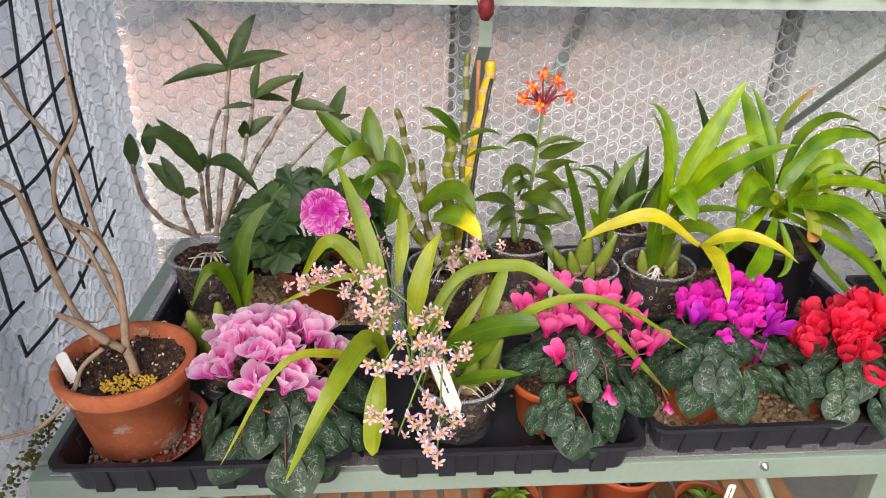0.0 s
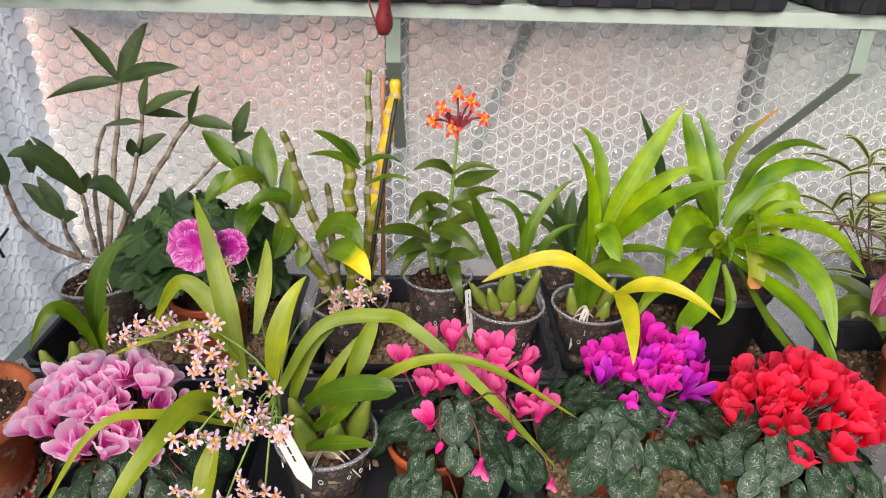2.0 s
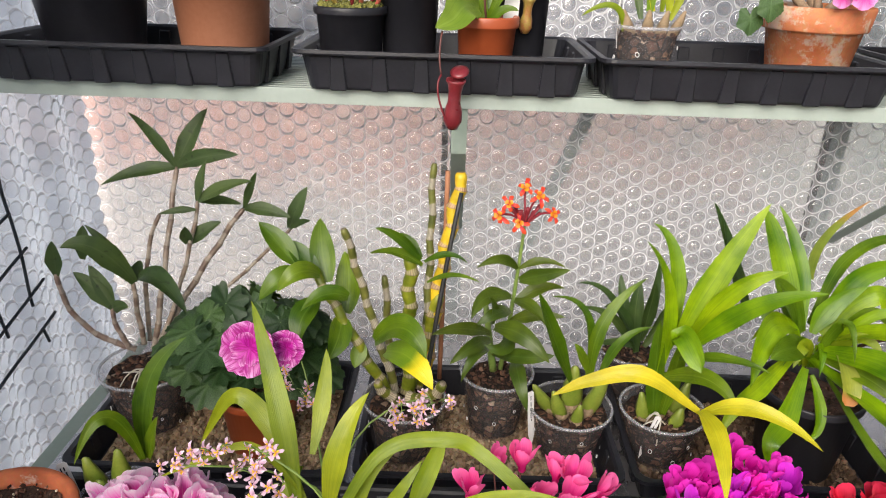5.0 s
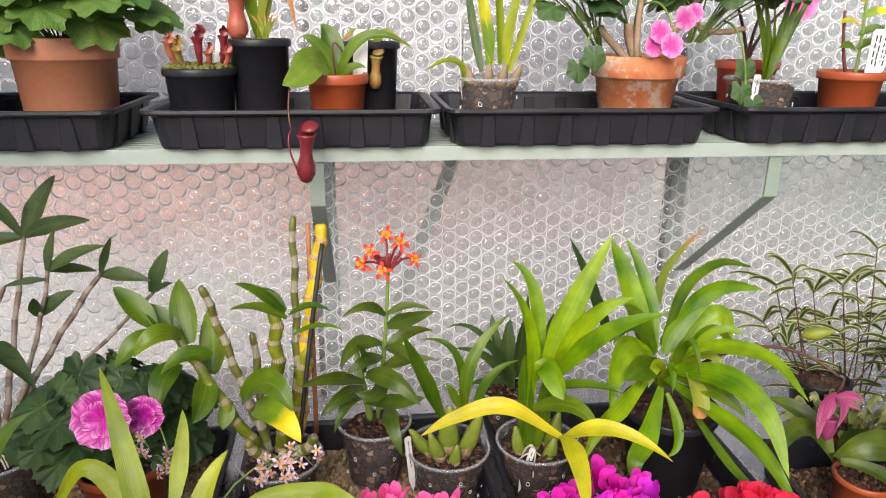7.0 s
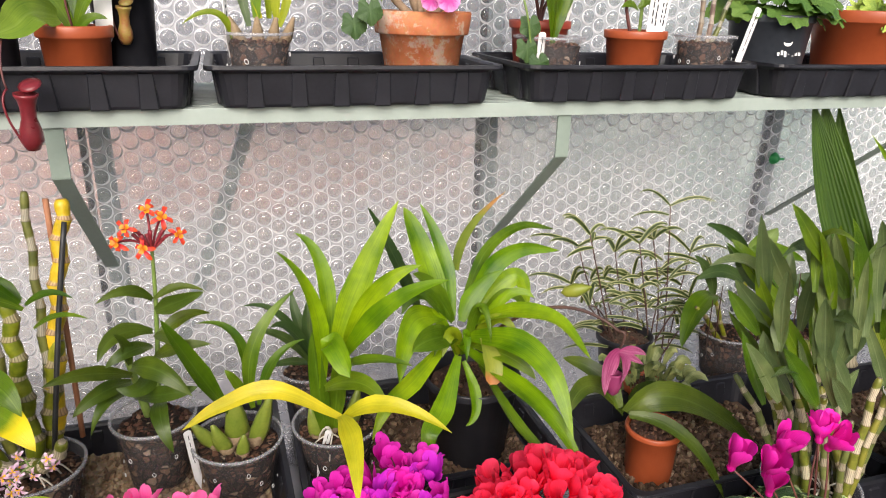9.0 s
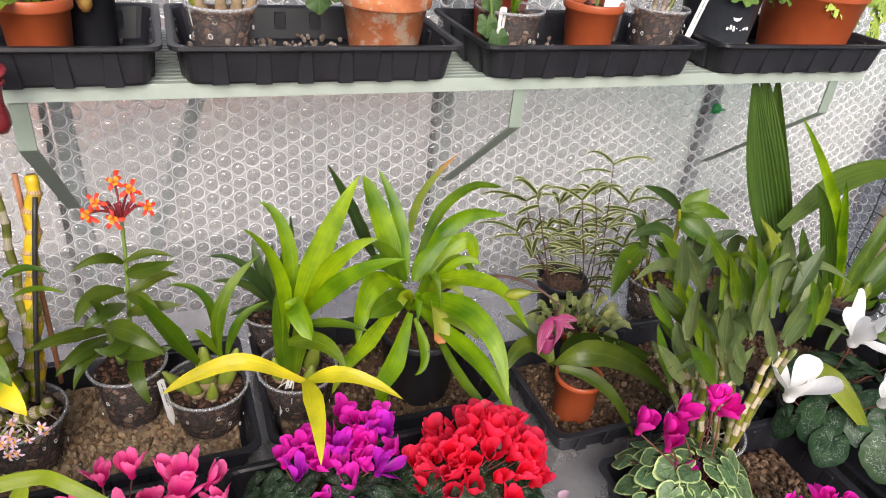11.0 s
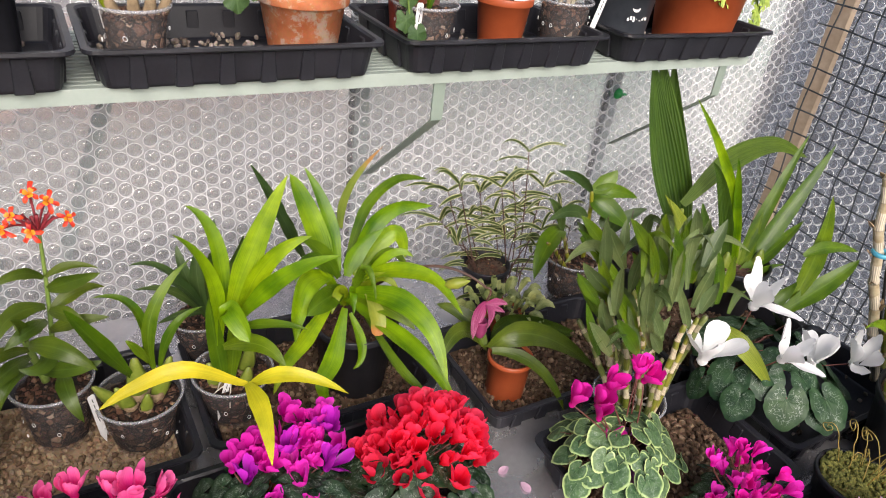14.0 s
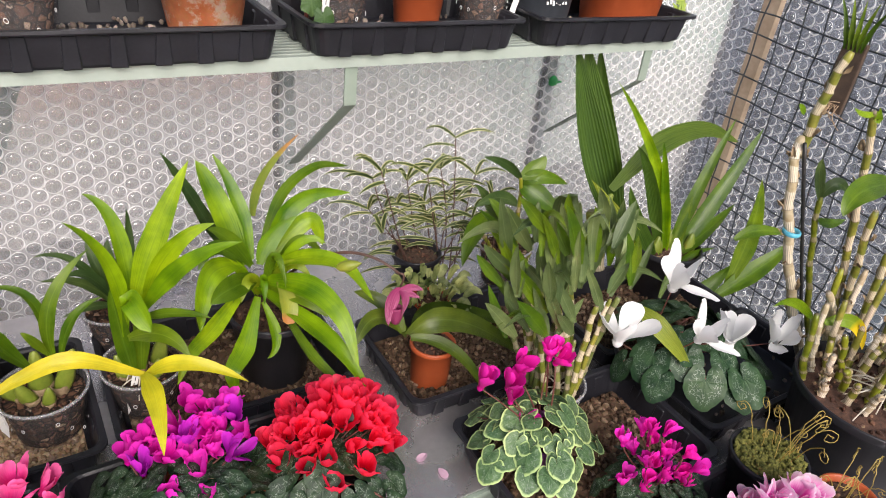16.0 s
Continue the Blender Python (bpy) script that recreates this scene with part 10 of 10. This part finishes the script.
for i in range(26):
    b = Vector((-0.008, mr.uniform(-0.02, 0.02), -0.06))
    e = b + Vector((mr.uniform(-0.02, 0.0), mr.uniform(-0.03, 0.03), mr.uniform(-0.05, 0.01)))
    stem(sl, "root", TWIG, b, (b + e) / 2 + Vector((-0.012, mr.uniform(-0.015, 0.015), 0.0)), e, 0.0011, 0.0009, 5, 4)
for i in range(5):
    b = Vector((-0.008, -0.02 + 0.01 * i, 0.06))
    leaf(sl, L_MID, b, b + Vector((-0.01, 0.005 * (i - 2), 0.05)), b + Vector((-0.02, 0.02 * (i - 2), 0.11)), 0.012, "lance", face=(-1, -0.4, 0.3))
gc = thing("green_clip", (1.392, YB - 0.03, 1.130), "small green plastic wrap clip on the wall", "clip")
link("disc", lathe("disc", [(0.0005, 0.012), (0.007, 0.010), (0.0125, 0.003), (0.0135, 0.0), (0.0005, 0.0)], GREENCLIP, 16), gc, "", None, (math.pi / 2, 0, 0))
part("tab", box_bm((0.012, 0.006, 0.004), (0.012, -0.008, 0.0), 0.001), GREENCLIP, gc)

# ---- upper shelf ----
UZ = SZ + 0.006
p = thing("black_potted_plant", (-0.445, 0.420, UZ), "black plastic pot of dark compost on the shelf", "potted plant")
pot(p, "plastic", 0.080, 0.140, BLACKPOT, 0.02)
plant_label(p, (0.035, -0.05, 0.10), 0.09, 0.018, (0, 4, 0), 1, 41)
p = thing("scented_pelargonium", (-0.262, 0.418, UZ), "light-leaved pelargonium in a terracotta-coloured pot", "pelargonium")
pot(p, "plastic", 0.068, 0.132, PALETERRA, 0.028, SOIL, 0.82)
bush(p, (0.0, 0.0, 0.185), (0.120, 0.085, 0.070), 46, 0.042, L_GERL, 15, 7, 0.5, -0.75)

p = thing("pitcher_plant", (-0.078, 0.372, UZ), "small red pitcher plant in mossy black pot", "pitcher plant")
zc = pot(p, "plastic", 0.046, 0.096, BLACKPOT, 0.010, MOSS, 0.80, 0.98)
pebbles(p, "moss", MOSS, 200, 0.042, zc + 0.002, 0.003, 0.006, 7)
def trumpet(p, b, m, t, r, material):
    """An upright pitcher: a widening tube with a rolled mouth and a flaring hood behind it."""
    n = 12
    pts = curve3(b, m, t, n)
    rad = [r * (0.18 + 0.75 * (i / n) ** 1.2 + (0.22 if i == n else 0) - (0.10 if i == n - 2 else 0)) for i in range(n + 1)]
    v, f, uv = tube_geo(pts, rad, 10)
    q = link("pitcher", mesh("pitcher", v, [w for w in f if len(w) == 4], material, uv), p)
    t = Vector(t)
    leaf(p, material, t + Vector((0, r * 0.8, -0.002)), t + Vector((0, r * 1.1, r * 1.2)), t + Vector((0, -r * 0.2, r * 1.9)), r * 1.9, "oval", 0.5, 6, (0.3, -1, 0.3), 0.5, "hood")
    return q


for fx, fy, tx, ty, hh, rr, mt in ((-0.020, 0.0, -0.034, -0.012, 0.034, 0.0065, PITCHER_B), (-0.008, -0.012, -0.020, -0.030, 0.026, 0.006, PITCHER_G), (0.004, -0.008, 0.004, -0.016, 0.040, 0.0075, PITCHER), (0.012, -0.002, 0.016, -0.014, 0.022, 0.006, PITCHER_B), (0.020, 0.004, 0.034, -0.004, 0.042, 0.0065, PITCHER), (-0.012, 0.012, -0.028, 0.010, 0.030, 0.006, PITCHER_G), (0.026, -0.006, 0.040, -0.014, 0.022, 0.0055, PITCHER_B)):
    trumpet(p, (fx, fy, zc), ((fx + tx) / 2 + (tx - fx) * 0.3, (fy + ty) / 2, zc + hh * 0.35), (tx, ty, zc + hh), rr, mt)
plant_label(p, (0.022, 0.018, zc - 0.02), 0.075, 0.022, (0, 10, 0), 2, 21)


def hanging_pitcher(p, top, tip, length, r, material, tendril_mat, lid=True):
    """A jug-shaped pitcher hung from a leaf tip by a thin tendril."""
    top, tip = Vector(top), Vector(tip)
    stem(p, "tendril", tendril_mat, top, (top + tip) / 2 + Vector((-0.012, -0.006, -0.02)), tip + Vector((-0.006, 0, -length * 0.95)), 0.0013, 0.0013, 14, 5)
    prof = [(0.0008, -length), (r * 0.6, -length * 0.97), (r, -length * 0.8), (r * 0.92, -length * 0.6), (r * 0.66, -length * 0.42), (r * 0.66, -length * 0.22), (r * 0.80, -length * 0.08), (r * 1.0, -0.001), (r * 1.02, 0.002), (r * 0.80, 0.001), (r * 0.6, -length * 0.2), (r * 0.5, -length * 0.5)]
    q = link("pitcher", lathe("pitcher", prof, material, 18), p, "dark red jug-shaped pitcher", tip, (0.12, 0.06, 0))
    if lid:
        link("lid", lathe("lid", [(0.0003, 0.0012), (r * 0.6, 0.0008), (r * 1.0, -0.0012), (r * 0.98, -0.0018), (r * 0.6, 0.0), (0.0003, 0.0004)], material, 14), q, "", (r * 0.25, r * 0.55, length * 0.17), (0.45, -0.22, 0))
    return q


p = thing("tall_pitcher_plant", (-0.003, 0.402, UZ), "pitcher plant with a red jug in a tall black pot", "pitcher plant")
zc = pot(p, "plastic", 0.041, 0.132, BLACKPOT, 0.010, MOSS, 0.82, 0.97)
hanging_pitcher(p, (0.0, 0.0, zc + 0.09), (-0.022, -0.02, zc + 0.058), 0.056, 0.0145, PITCHER_B, REDSTEM)
for b, m, t, w, mt in (((0.0, 0, zc), (0.03, -0.02, zc + 0.09), (0.055, -0.03, zc + 0.01), 0.022, L_BTIP), ((0, 0, zc), (-0.01, -0.01, zc + 0.07), (-0.02, -0.02, zc + 0.12), 0.02, L_MID), ((0, 0, zc), (0.015, 0, zc + 0.06), (0.02, 0.01, zc + 0.11), 0.018, L_BTIP)):
    leaf(p, mt, b, m, t, w, "lance")
for i in range(9):
    leaf(p, L_BTIP, (0.01, -0.01, zc), (0.012 + 0.004 * (i % 5 - 2), -0.012, zc + 0.02), (0.012 + 0.010 * (i % 5 - 2), -0.014 + 0.006 * (i % 3), zc + 0.035), 0.006, "grass", n=5)

p = thing("young_pitcher_plant", (0.101, 0.382, UZ), "broad-leaved pitcher plant in an orange plastic pot", "pitcher plant")
zc = pot(p, "plastic", 0.041, 0.088, ORANGE, 0.014, SOIL, 0.80)
for b, m, t, w, mt in (((-0.012, -0.022, 0.098), [(-0.030, -0.057, 0.103), (-0.044, -0.082, 0.089)], (-0.064, -0.097, 0.080), 0.046, L_GRASSY), ((0, 0, zc), (-0.02, 0.0, zc + 0.045), (-0.045, 0.0, zc + 0.060), 0.022, L_MID), ((0, 0, zc), (0.04, -0.01, zc + 0.060), (0.105, -0.01, zc + 0.045), 0.020, L_MID), ((0, 0, zc), (-0.005, 0.01, zc + 0.05), (-0.02, 0.02, zc + 0.075), 0.03, L_MID), ((0, 0, zc), (0.02, -0.01, zc + 0.02), (0.04, -0.015, zc + 0.02), 0.014, L_MID)):
    leaf(p, mt, b, m, t, w, "oval" if w > 0.025 else "lance", face=(0.0, -0.9, 0.5))
stem(p, "tendril", REDSTEM, (-0.056, -0.090, 0.076), (-0.058, -0.102, 0.049), (-0.055, -0.107, 0.027), 0.0013, 0.0012, 8, 5)
stem(p, "tendril", REDSTEM, (0.0, 0.0, zc), (-0.004, -0.004, zc + 0.05), (0.012, 0.0, zc + 0.035), 0.0016, 0.0012, 8, 5)
hanging_pitcher(p, (-0.055, -0.107, 0.027), (-0.037, -0.112, 0.021), 0.062, 0.0120, PITCHER, PITCHER)
plant_label(p, (0.030, 0.014, zc - 0.02), 0.085, 0.020, (0, 3, 0), 0, 22)
p = thing("dark_pitcher_plant", (0.150, 0.447, UZ), "pitcher plant in a black pot with a hanging jug", "pitcher plant")
zc = pot(p, "plastic", 0.040, 0.128, BLACKPOT, 0.010, SOIL, 0.80)
hanging_pitcher(p, (0.0, -0.02, zc + 0.03), (0.006, -0.046, zc - 0.002), 0.045, 0.009, PITCHER_G, REDSTEM)
for s in (-1, 1):
    leaf(p, L_BTIP, (0, 0, zc), (0.02 * s, -0.01, zc + 0.03), (0.045 * s, -0.02, zc + 0.012), 0.014, "lance")

p = thing("old_bulb_orchid", (0.313, 0.387, UZ), "orchid with old bulbs and fading leaves in clear pot", "orchid", "potted orchids")
zc = pot(p, "clear", 0.044, 0.082, CLEAR, 0.006, BARK, 0.84, 0.84)
for bx, ln in ((-0.018, -0.4), (0.0, 0.0), (0.016, 0.2), (0.03, 0.4)):
    bulb(p, (bx, 0.0, zc - 0.008), 0.040, 0.008, (ln, -0.05), HUSK)
for b, m, t, w, mt in (((0.0, 0, zc + 0.03), (-0.005, 0, zc + 0.09), (-0.030, 0.01, zc + 0.17), 0.018, L_YTIP), ((-0.01, 0, zc + 0.02), (-0.02, 0.02, zc + 0.08), (-0.03, 0.03, zc + 0.15), 0.014, L_DULL), ((0.025, 0, zc + 0.03), (0.03, 0, zc + 0.09), (0.055, 0, zc + 0.17), 0.016, L_OLIVE), ((0.015, 0, zc + 0.03), (0.012, 0, zc + 0.10), (0.002, 0, zc + 0.18), 0.016, L_OLIVE), ((0.028, 0, zc + 0.02), (0.045, 0, zc + 0.07), (0.07, 0, zc + 0.15), 0.012, L_OLIVE), ((-0.03, 0, zc), (-0.05, -0.01, zc + 0.035), (-0.09, -0.01, zc + 0.022), 0.012, L_OLIVE), ((0.005, 0, zc + 0.03), (-0.012, 0, zc + 0.10), (-0.02, 0, zc + 0.18), 0.012, L_YELLOW)):
    leaf(p, mt, b, m, t, w, "strap")
plant_label(p, (-0.036, 0.006, 0.05), 0.11, 0.010, (0, -3, 60), 1, 23)

p = thing("old_pelargonium", (0.538, 0.404, UZ), "woody pelargonium with pink flowers in a lime-stained clay pot", "pelargonium")
zc = pot(p, "clay", 0.066, 0.112, STAINED, 0.030, SOIL, 0.70, 0.9)
for b, m, t, r0 in (((-0.01, 0, zc), (-0.04, -0.005, zc + 0.025), (-0.065, -0.01, zc + 0.05), 0.006), ((0.01, 0, zc), (0.05, 0, zc + 0.045), (0.085, 0.0, zc + 0.09), 0.007), ((0.075, 0, zc + 0.06), (0.11, 0.0, zc + 0.045), (0.16, 0.0, zc + 0.05), 0.005), ((0, 0, zc), (-0.005, 0, zc + 0.05), (0.0, 0, zc + 0.11), 0.005), ((0.005, 0.01, zc), (-0.01, 0.01, zc + 0.03), (-0.015, 0.01, zc + 0.055), 0.009)):
    stem(p, "branch", TWIG, b, m, t, r0, r0 * 0.8)
bush(p, (-0.095, 0.0, zc + 0.09), (0.065, 0.05, 0.045), 20, 0.030, L_GER, 25, 5)
bush(p, (0.13, 0.0, zc + 0.10), (0.095, 0.05, 0.055), 30, 0.032, L_GER, 26, 5)
bush(p, (-0.01, 0.03, zc + 0.13), (0.07, 0.04, 0.03), 14, 0.028, L_GER, 29, 5)
for q in ((0.150, -0.035, zc - 0.005), (0.140, -0.05, zc - 0.035), (0.158, -0.055, zc - 0.055), (-0.105, -0.05, zc - 0.005), (-0.085, -0.055, zc + 0.012)):
    link("leaf", shared(LEAVES, (L_GER.name, 5, 1), lambda: lobed_leaf(L_GER, 4, 5)), p, "", q, turned((0.1, -0.2, -1), (0.1, -1, 0.25)), 0.019)
stem(p, "leaf_stalk", GREENSTEM, (0.12, -0.01, zc + 0.06), (0.135, -0.04, zc + 0.03), (0.150, -0.045, zc - 0.05), 0.0016)
stem(p, "leaf_stalk", GREENSTEM, (-0.06, -0.01, zc + 0.05), (-0.085, -0.03, zc + 0.04), (-0.095, -0.05, zc - 0.002), 0.0016)
for fx, fy, fz, s in ((-0.005, -0.080, zc + 0.045, 0.016), (0.010, -0.085, zc + 0.028, 0.017), (-0.012, -0.078, zc + 0.026, 0.014), (0.03, -0.075, zc + 0.062, 0.016), (0.045, -0.07, zc + 0.070, 0.013)):
    link("flower", ruffled_flower(P_SOFT, s, int(fx * 2000), ((5, 1.0, 0.12),)), p, "soft pink five-petalled flower", (fx, fy, fz), Vector((0.1, -1, 0.2)).to_track_quat("Z", "Y").to_euler())
stem(p, "flower_stalk", GREENSTEM, (0.0, 0, zc + 0.08), (0.01, -0.04, zc + 0.08), (0.015, -0.075, zc + 0.045), 0.0015)

p = thing("grassy_orchid", (0.736, 0.405, UZ), "green-stemmed orchid in a clear pot with long label", "orchid", "potted orchids")
zc = pot(p, "clear", 0.052, 0.080, CLEAR, 0.006, BARK, 0.80, 0.84)
for i in range(6):
    a = -0.5 + i * 0.2
    leaf(p, L_MID, (0.005, 0, zc), (0.012 + 0.03 * a, 0, zc + 0.06), (0.02 + 0.12 * a, 0.01 * (i % 3), zc + 0.15), 0.013, "strap")
plant_label(p, (-0.034, -0.040, 0.01), 0.075, 0.012, (0, 3, 10), 1, 24)
p = thing("brown_potted_shrub", (0.760, 0.492, UZ), "twiggy plant with pink bloom in a brown plastic pot", "potted plant")
zc = pot(p, "plastic", 0.048, 0.100, SAUCER, 0.012)
for a in (-0.3, 0.1, 0.45):
    stem(p, "branch", REDSTEM, (0.0, 0, zc), (0.06 * a, 0, zc + 0.07), (0.22 * a, -0.02, zc + 0.14), 0.003, 0.002)
link("flower", ruffled_flower(P_SOFT, 0.030, 9, ((5, 1.0, 0.2),)), p, "soft pink flower", (0.055, -0.03, zc + 0.105), Vector((0, -1, 0.1)).to_track_quat("Z", "Y").to_euler())
plant_label(p, (0.035, 0.0, zc - 0.02), 0.09, 0.012, (0, 14, 0), 1, 25)
p = thing("mask_flower_plant", (0.887, 0.412, UZ), "yellow-leaved seedling in an orange plastic pot", "potted plant")
zc = pot(p, "plastic", 0.047, 0.090, ORANGE, 0.012)
stem(p, "stem", REDSTEM, (-0.005, 0, zc), (-0.02, 0, zc + 0.04), (-0.03, 0, zc + 0.10), 0.003, 0.0022)
stem(p, "stem", GREENSTEM, (0.005, 0, zc), (0.006, 0, zc + 0.05), (0.0, 0, zc + 0.13), 0.003, 0.0022)
for i, (lx, lz, mt) in enumerate(((-0.03, 0.05, L_MID), (0.03, 0.055, L_MID), (-0.035, 0.085, L_YELLOW), (0.03, 0.10, L_YTIP), (-0.02, 0.12, L_YELLOW), (0.035, 0.075, L_MID), (0.02, 0.13, L_LIME))):
    leaf(p, mt, (0.0, 0, zc + lz - 0.01), (lx * 0.6, -0.005, zc + lz), (lx * 1.2, -0.01, zc + lz - 0.004), 0.014, "oval", n=6)
plant_label(p, (0.012, -0.024, zc - 0.015), 0.085, 0.020, (0, 2, 0), 2, 26)
plant_label(p, (0.034, -0.008, zc - 0.015), 0.095, 0.018, (0, 6, 0), 2, 27)
p = thing("jointed_stem_orchid", (1.016, 0.412, UZ), "orchid with bare jointed stems in a clear pot", "orchid", "potted orchids")
zc = pot(p, "clear", 0.048, 0.084, CLEAR, 0.006, BARK, 0.80, 0.84)
for b, t in (((-0.012, 0), (-0.01, 0.16)), ((0.006, 0), (0.012, 0.15)), ((0.014, 0), (0.060, 0.13))):
    cane(p, K_DARK if b[0] > 0.01 else K_KING, (b[0], 0, zc), ((b[0] + t[0]) / 2, 0, zc + t[1] / 2), (t[0], 0, zc + t[1]), 0.004, 5)
plant_label(p, (0.044, -0.022, 0.01), 0.12, 0.012, (0, 16, 0), 1, 28)
p = thing("spare_clear_pot", (0.938, 0.493, UZ), "clear pot of bark standing behind an orange pot", "pot")
pot(p, "clear", 0.042, 0.085, CLEAR, 0.006, BARK, 0.80, 0.86)
p = thing("charcoal_potted_pelargonium", (1.158, 0.432, UZ), "scalloped green pelargonium in a charcoal pot with pale mark", "pelargonium")
zc = pot(p, "plastic", 0.068, 0.118, GREYPOT, 0.012, SOIL, 0.82)
bush(p, (0.01, 0.0, zc + 0.03), (0.085, 0.07, 0.06), 34, 0.034, L_GERL, 35, 7, 0.5, -0.3)
mk = bmesh.new()
bmesh.ops.create_circle(mk, cap_ends=True, radius=0.008, segments=20)
mo = part("printed_disc", mk, LABEL, p, "pale printed disc")
mo.location, mo.rotation_euler = (-0.012, -0.0615, 0.078), (math.pi / 2 - 0.10, 0, -0.2)
for k in range(7):
    mo = part("printed_bar", box_bm((0.0045, 0.0006, 0.005 + 0.002 * (k % 3))), LABEL, p)
    mo.location, mo.rotation_euler = (-0.027 + k * 0.007, -0.0607, 0.058 + 0.002 * (k % 2)), (-0.10, 0, 0)
p = thing("frilly_plant", (1.365, 0.428, UZ), "frilly pale green trailing plant in a terracotta-coloured pot", "potted plant")
zc = pot(p, "plastic", 0.092, 0.128, ORANGE, 0.02, SOIL, 0.80)
FRILL = [lobed_leaf(L_FRILL, 60 + s, 9, 0.22, 0.12) for s in range(3)]
fr = random.Random(44)
for i in range(34):
    x = fr.uniform(-0.05, 0.15)
    z = zc + 0.02 + fr.uniform(-0.02, 0.06)
    if x > 0.09:
        z -= fr.uniform(0, 0.10)
    link("leaf", FRILL[i % 3], p, "", (x, -0.05 + fr.uniform(-0.03, 0.05), z), turned((fr.uniform(-0.3, 0.8), -0.4, -0.8), (0.2, -1, fr.uniform(0, 0.8))), fr.uniform(0.016, 0.028))
for k in range(9):
    link("leaf", FRILL[k % 3], p, "", (0.118 + 0.008 * math.sin(k * 2.1), -0.055, zc - 0.01 - 0.013 * k), turned((0.2 * math.sin(k * 3), -0.3, -1), (0.2, -1, 0.3)), 0.017)
stem(p, "trailing_stem", GREENSTEM, (0.05, -0.03, zc), (0.11, -0.05, zc + 0.01), (0.120, -0.05, zc - 0.13), 0.0016)

# ---- under the bench ----
ur = random.Random(3)
for ux, uy, rr, hh in ((0.24, 0.0, 0.055, 0.10), (0.36, 0.03, 0.05, 0.09), (0.12, 0.10, 0.05, 0.10), (0.46, 0.08, 0.05, 0.09), (0.34, 0.16, 0.06, 0.11), (0.24, 0.18, 0.05, 0.1)):
    p = thing("stored_pot_plant", (ux, uy, 0.408), "seedlings in an orange pot on the slatted shelf", "potted plant", "pots under the bench")
    zc = pot(p, "plastic", rr, hh, ORANGE)
    for i in range(7):
        a = i * 2.4
        leaf(p, L_MID, (0, 0, zc), (0.015 * math.cos(a), 0.015 * math.sin(a), zc + 0.02), (0.035 * math.cos(a), 0.035 * math.sin(a), zc + 0.018), 0.014, "oval", n=5)
    if ux > 0.3:
        plant_label(p, (0.02, -0.02, zc - 0.02), 0.09, 0.014, (0, 5, 0), 1, int(ux * 100))

# petals dropped on the bench
for fx, fy, rz in ((0.722, -0.012, 0.4), (0.735, -0.052, 1.6)):
    fp = thing("fallen_petal", (fx, fy, BZ + 0.001), "fallen pale pink petal lying on the metal bench", "petal", "fallen petals")
    v = [(0.011 * s * math.cos(a), 0.0065 * s * math.sin(a) * (1 - 0.35 * math.cos(a)), 0.0008 + 0.0022 * s * s * math.sin(a) ** 2) for s in (0.35, 0.7, 1.0) for a in (6.2832 * j / 14 for j in range(14))]
    q = link("petal", mesh("petal", v, grid_faces(3, 14, True) + [tuple(range(13, -1, -1))], P_LILAC, [(0.5, 0.5)] * len(v)), fp, "", None, (0, 0, rz))

al = thing("algae_strip", (-0.565, -0.09, BZ - 0.036), "green algae and moss in the bench corner", "moss", kind="stuff")
ar = random.Random(21)
v, f = blobs([(0.008 + ar.uniform(-0.004, 0.014), ar.uniform(-0.05, 0.14) , ar.uniform(0.0, 0.034), ar.uniform(0.002, 0.0045)) for _ in range(170)], 22, 0.6)
tagged(link("moss", mesh("moss", v, f, MOSS), al), kind="stuff")
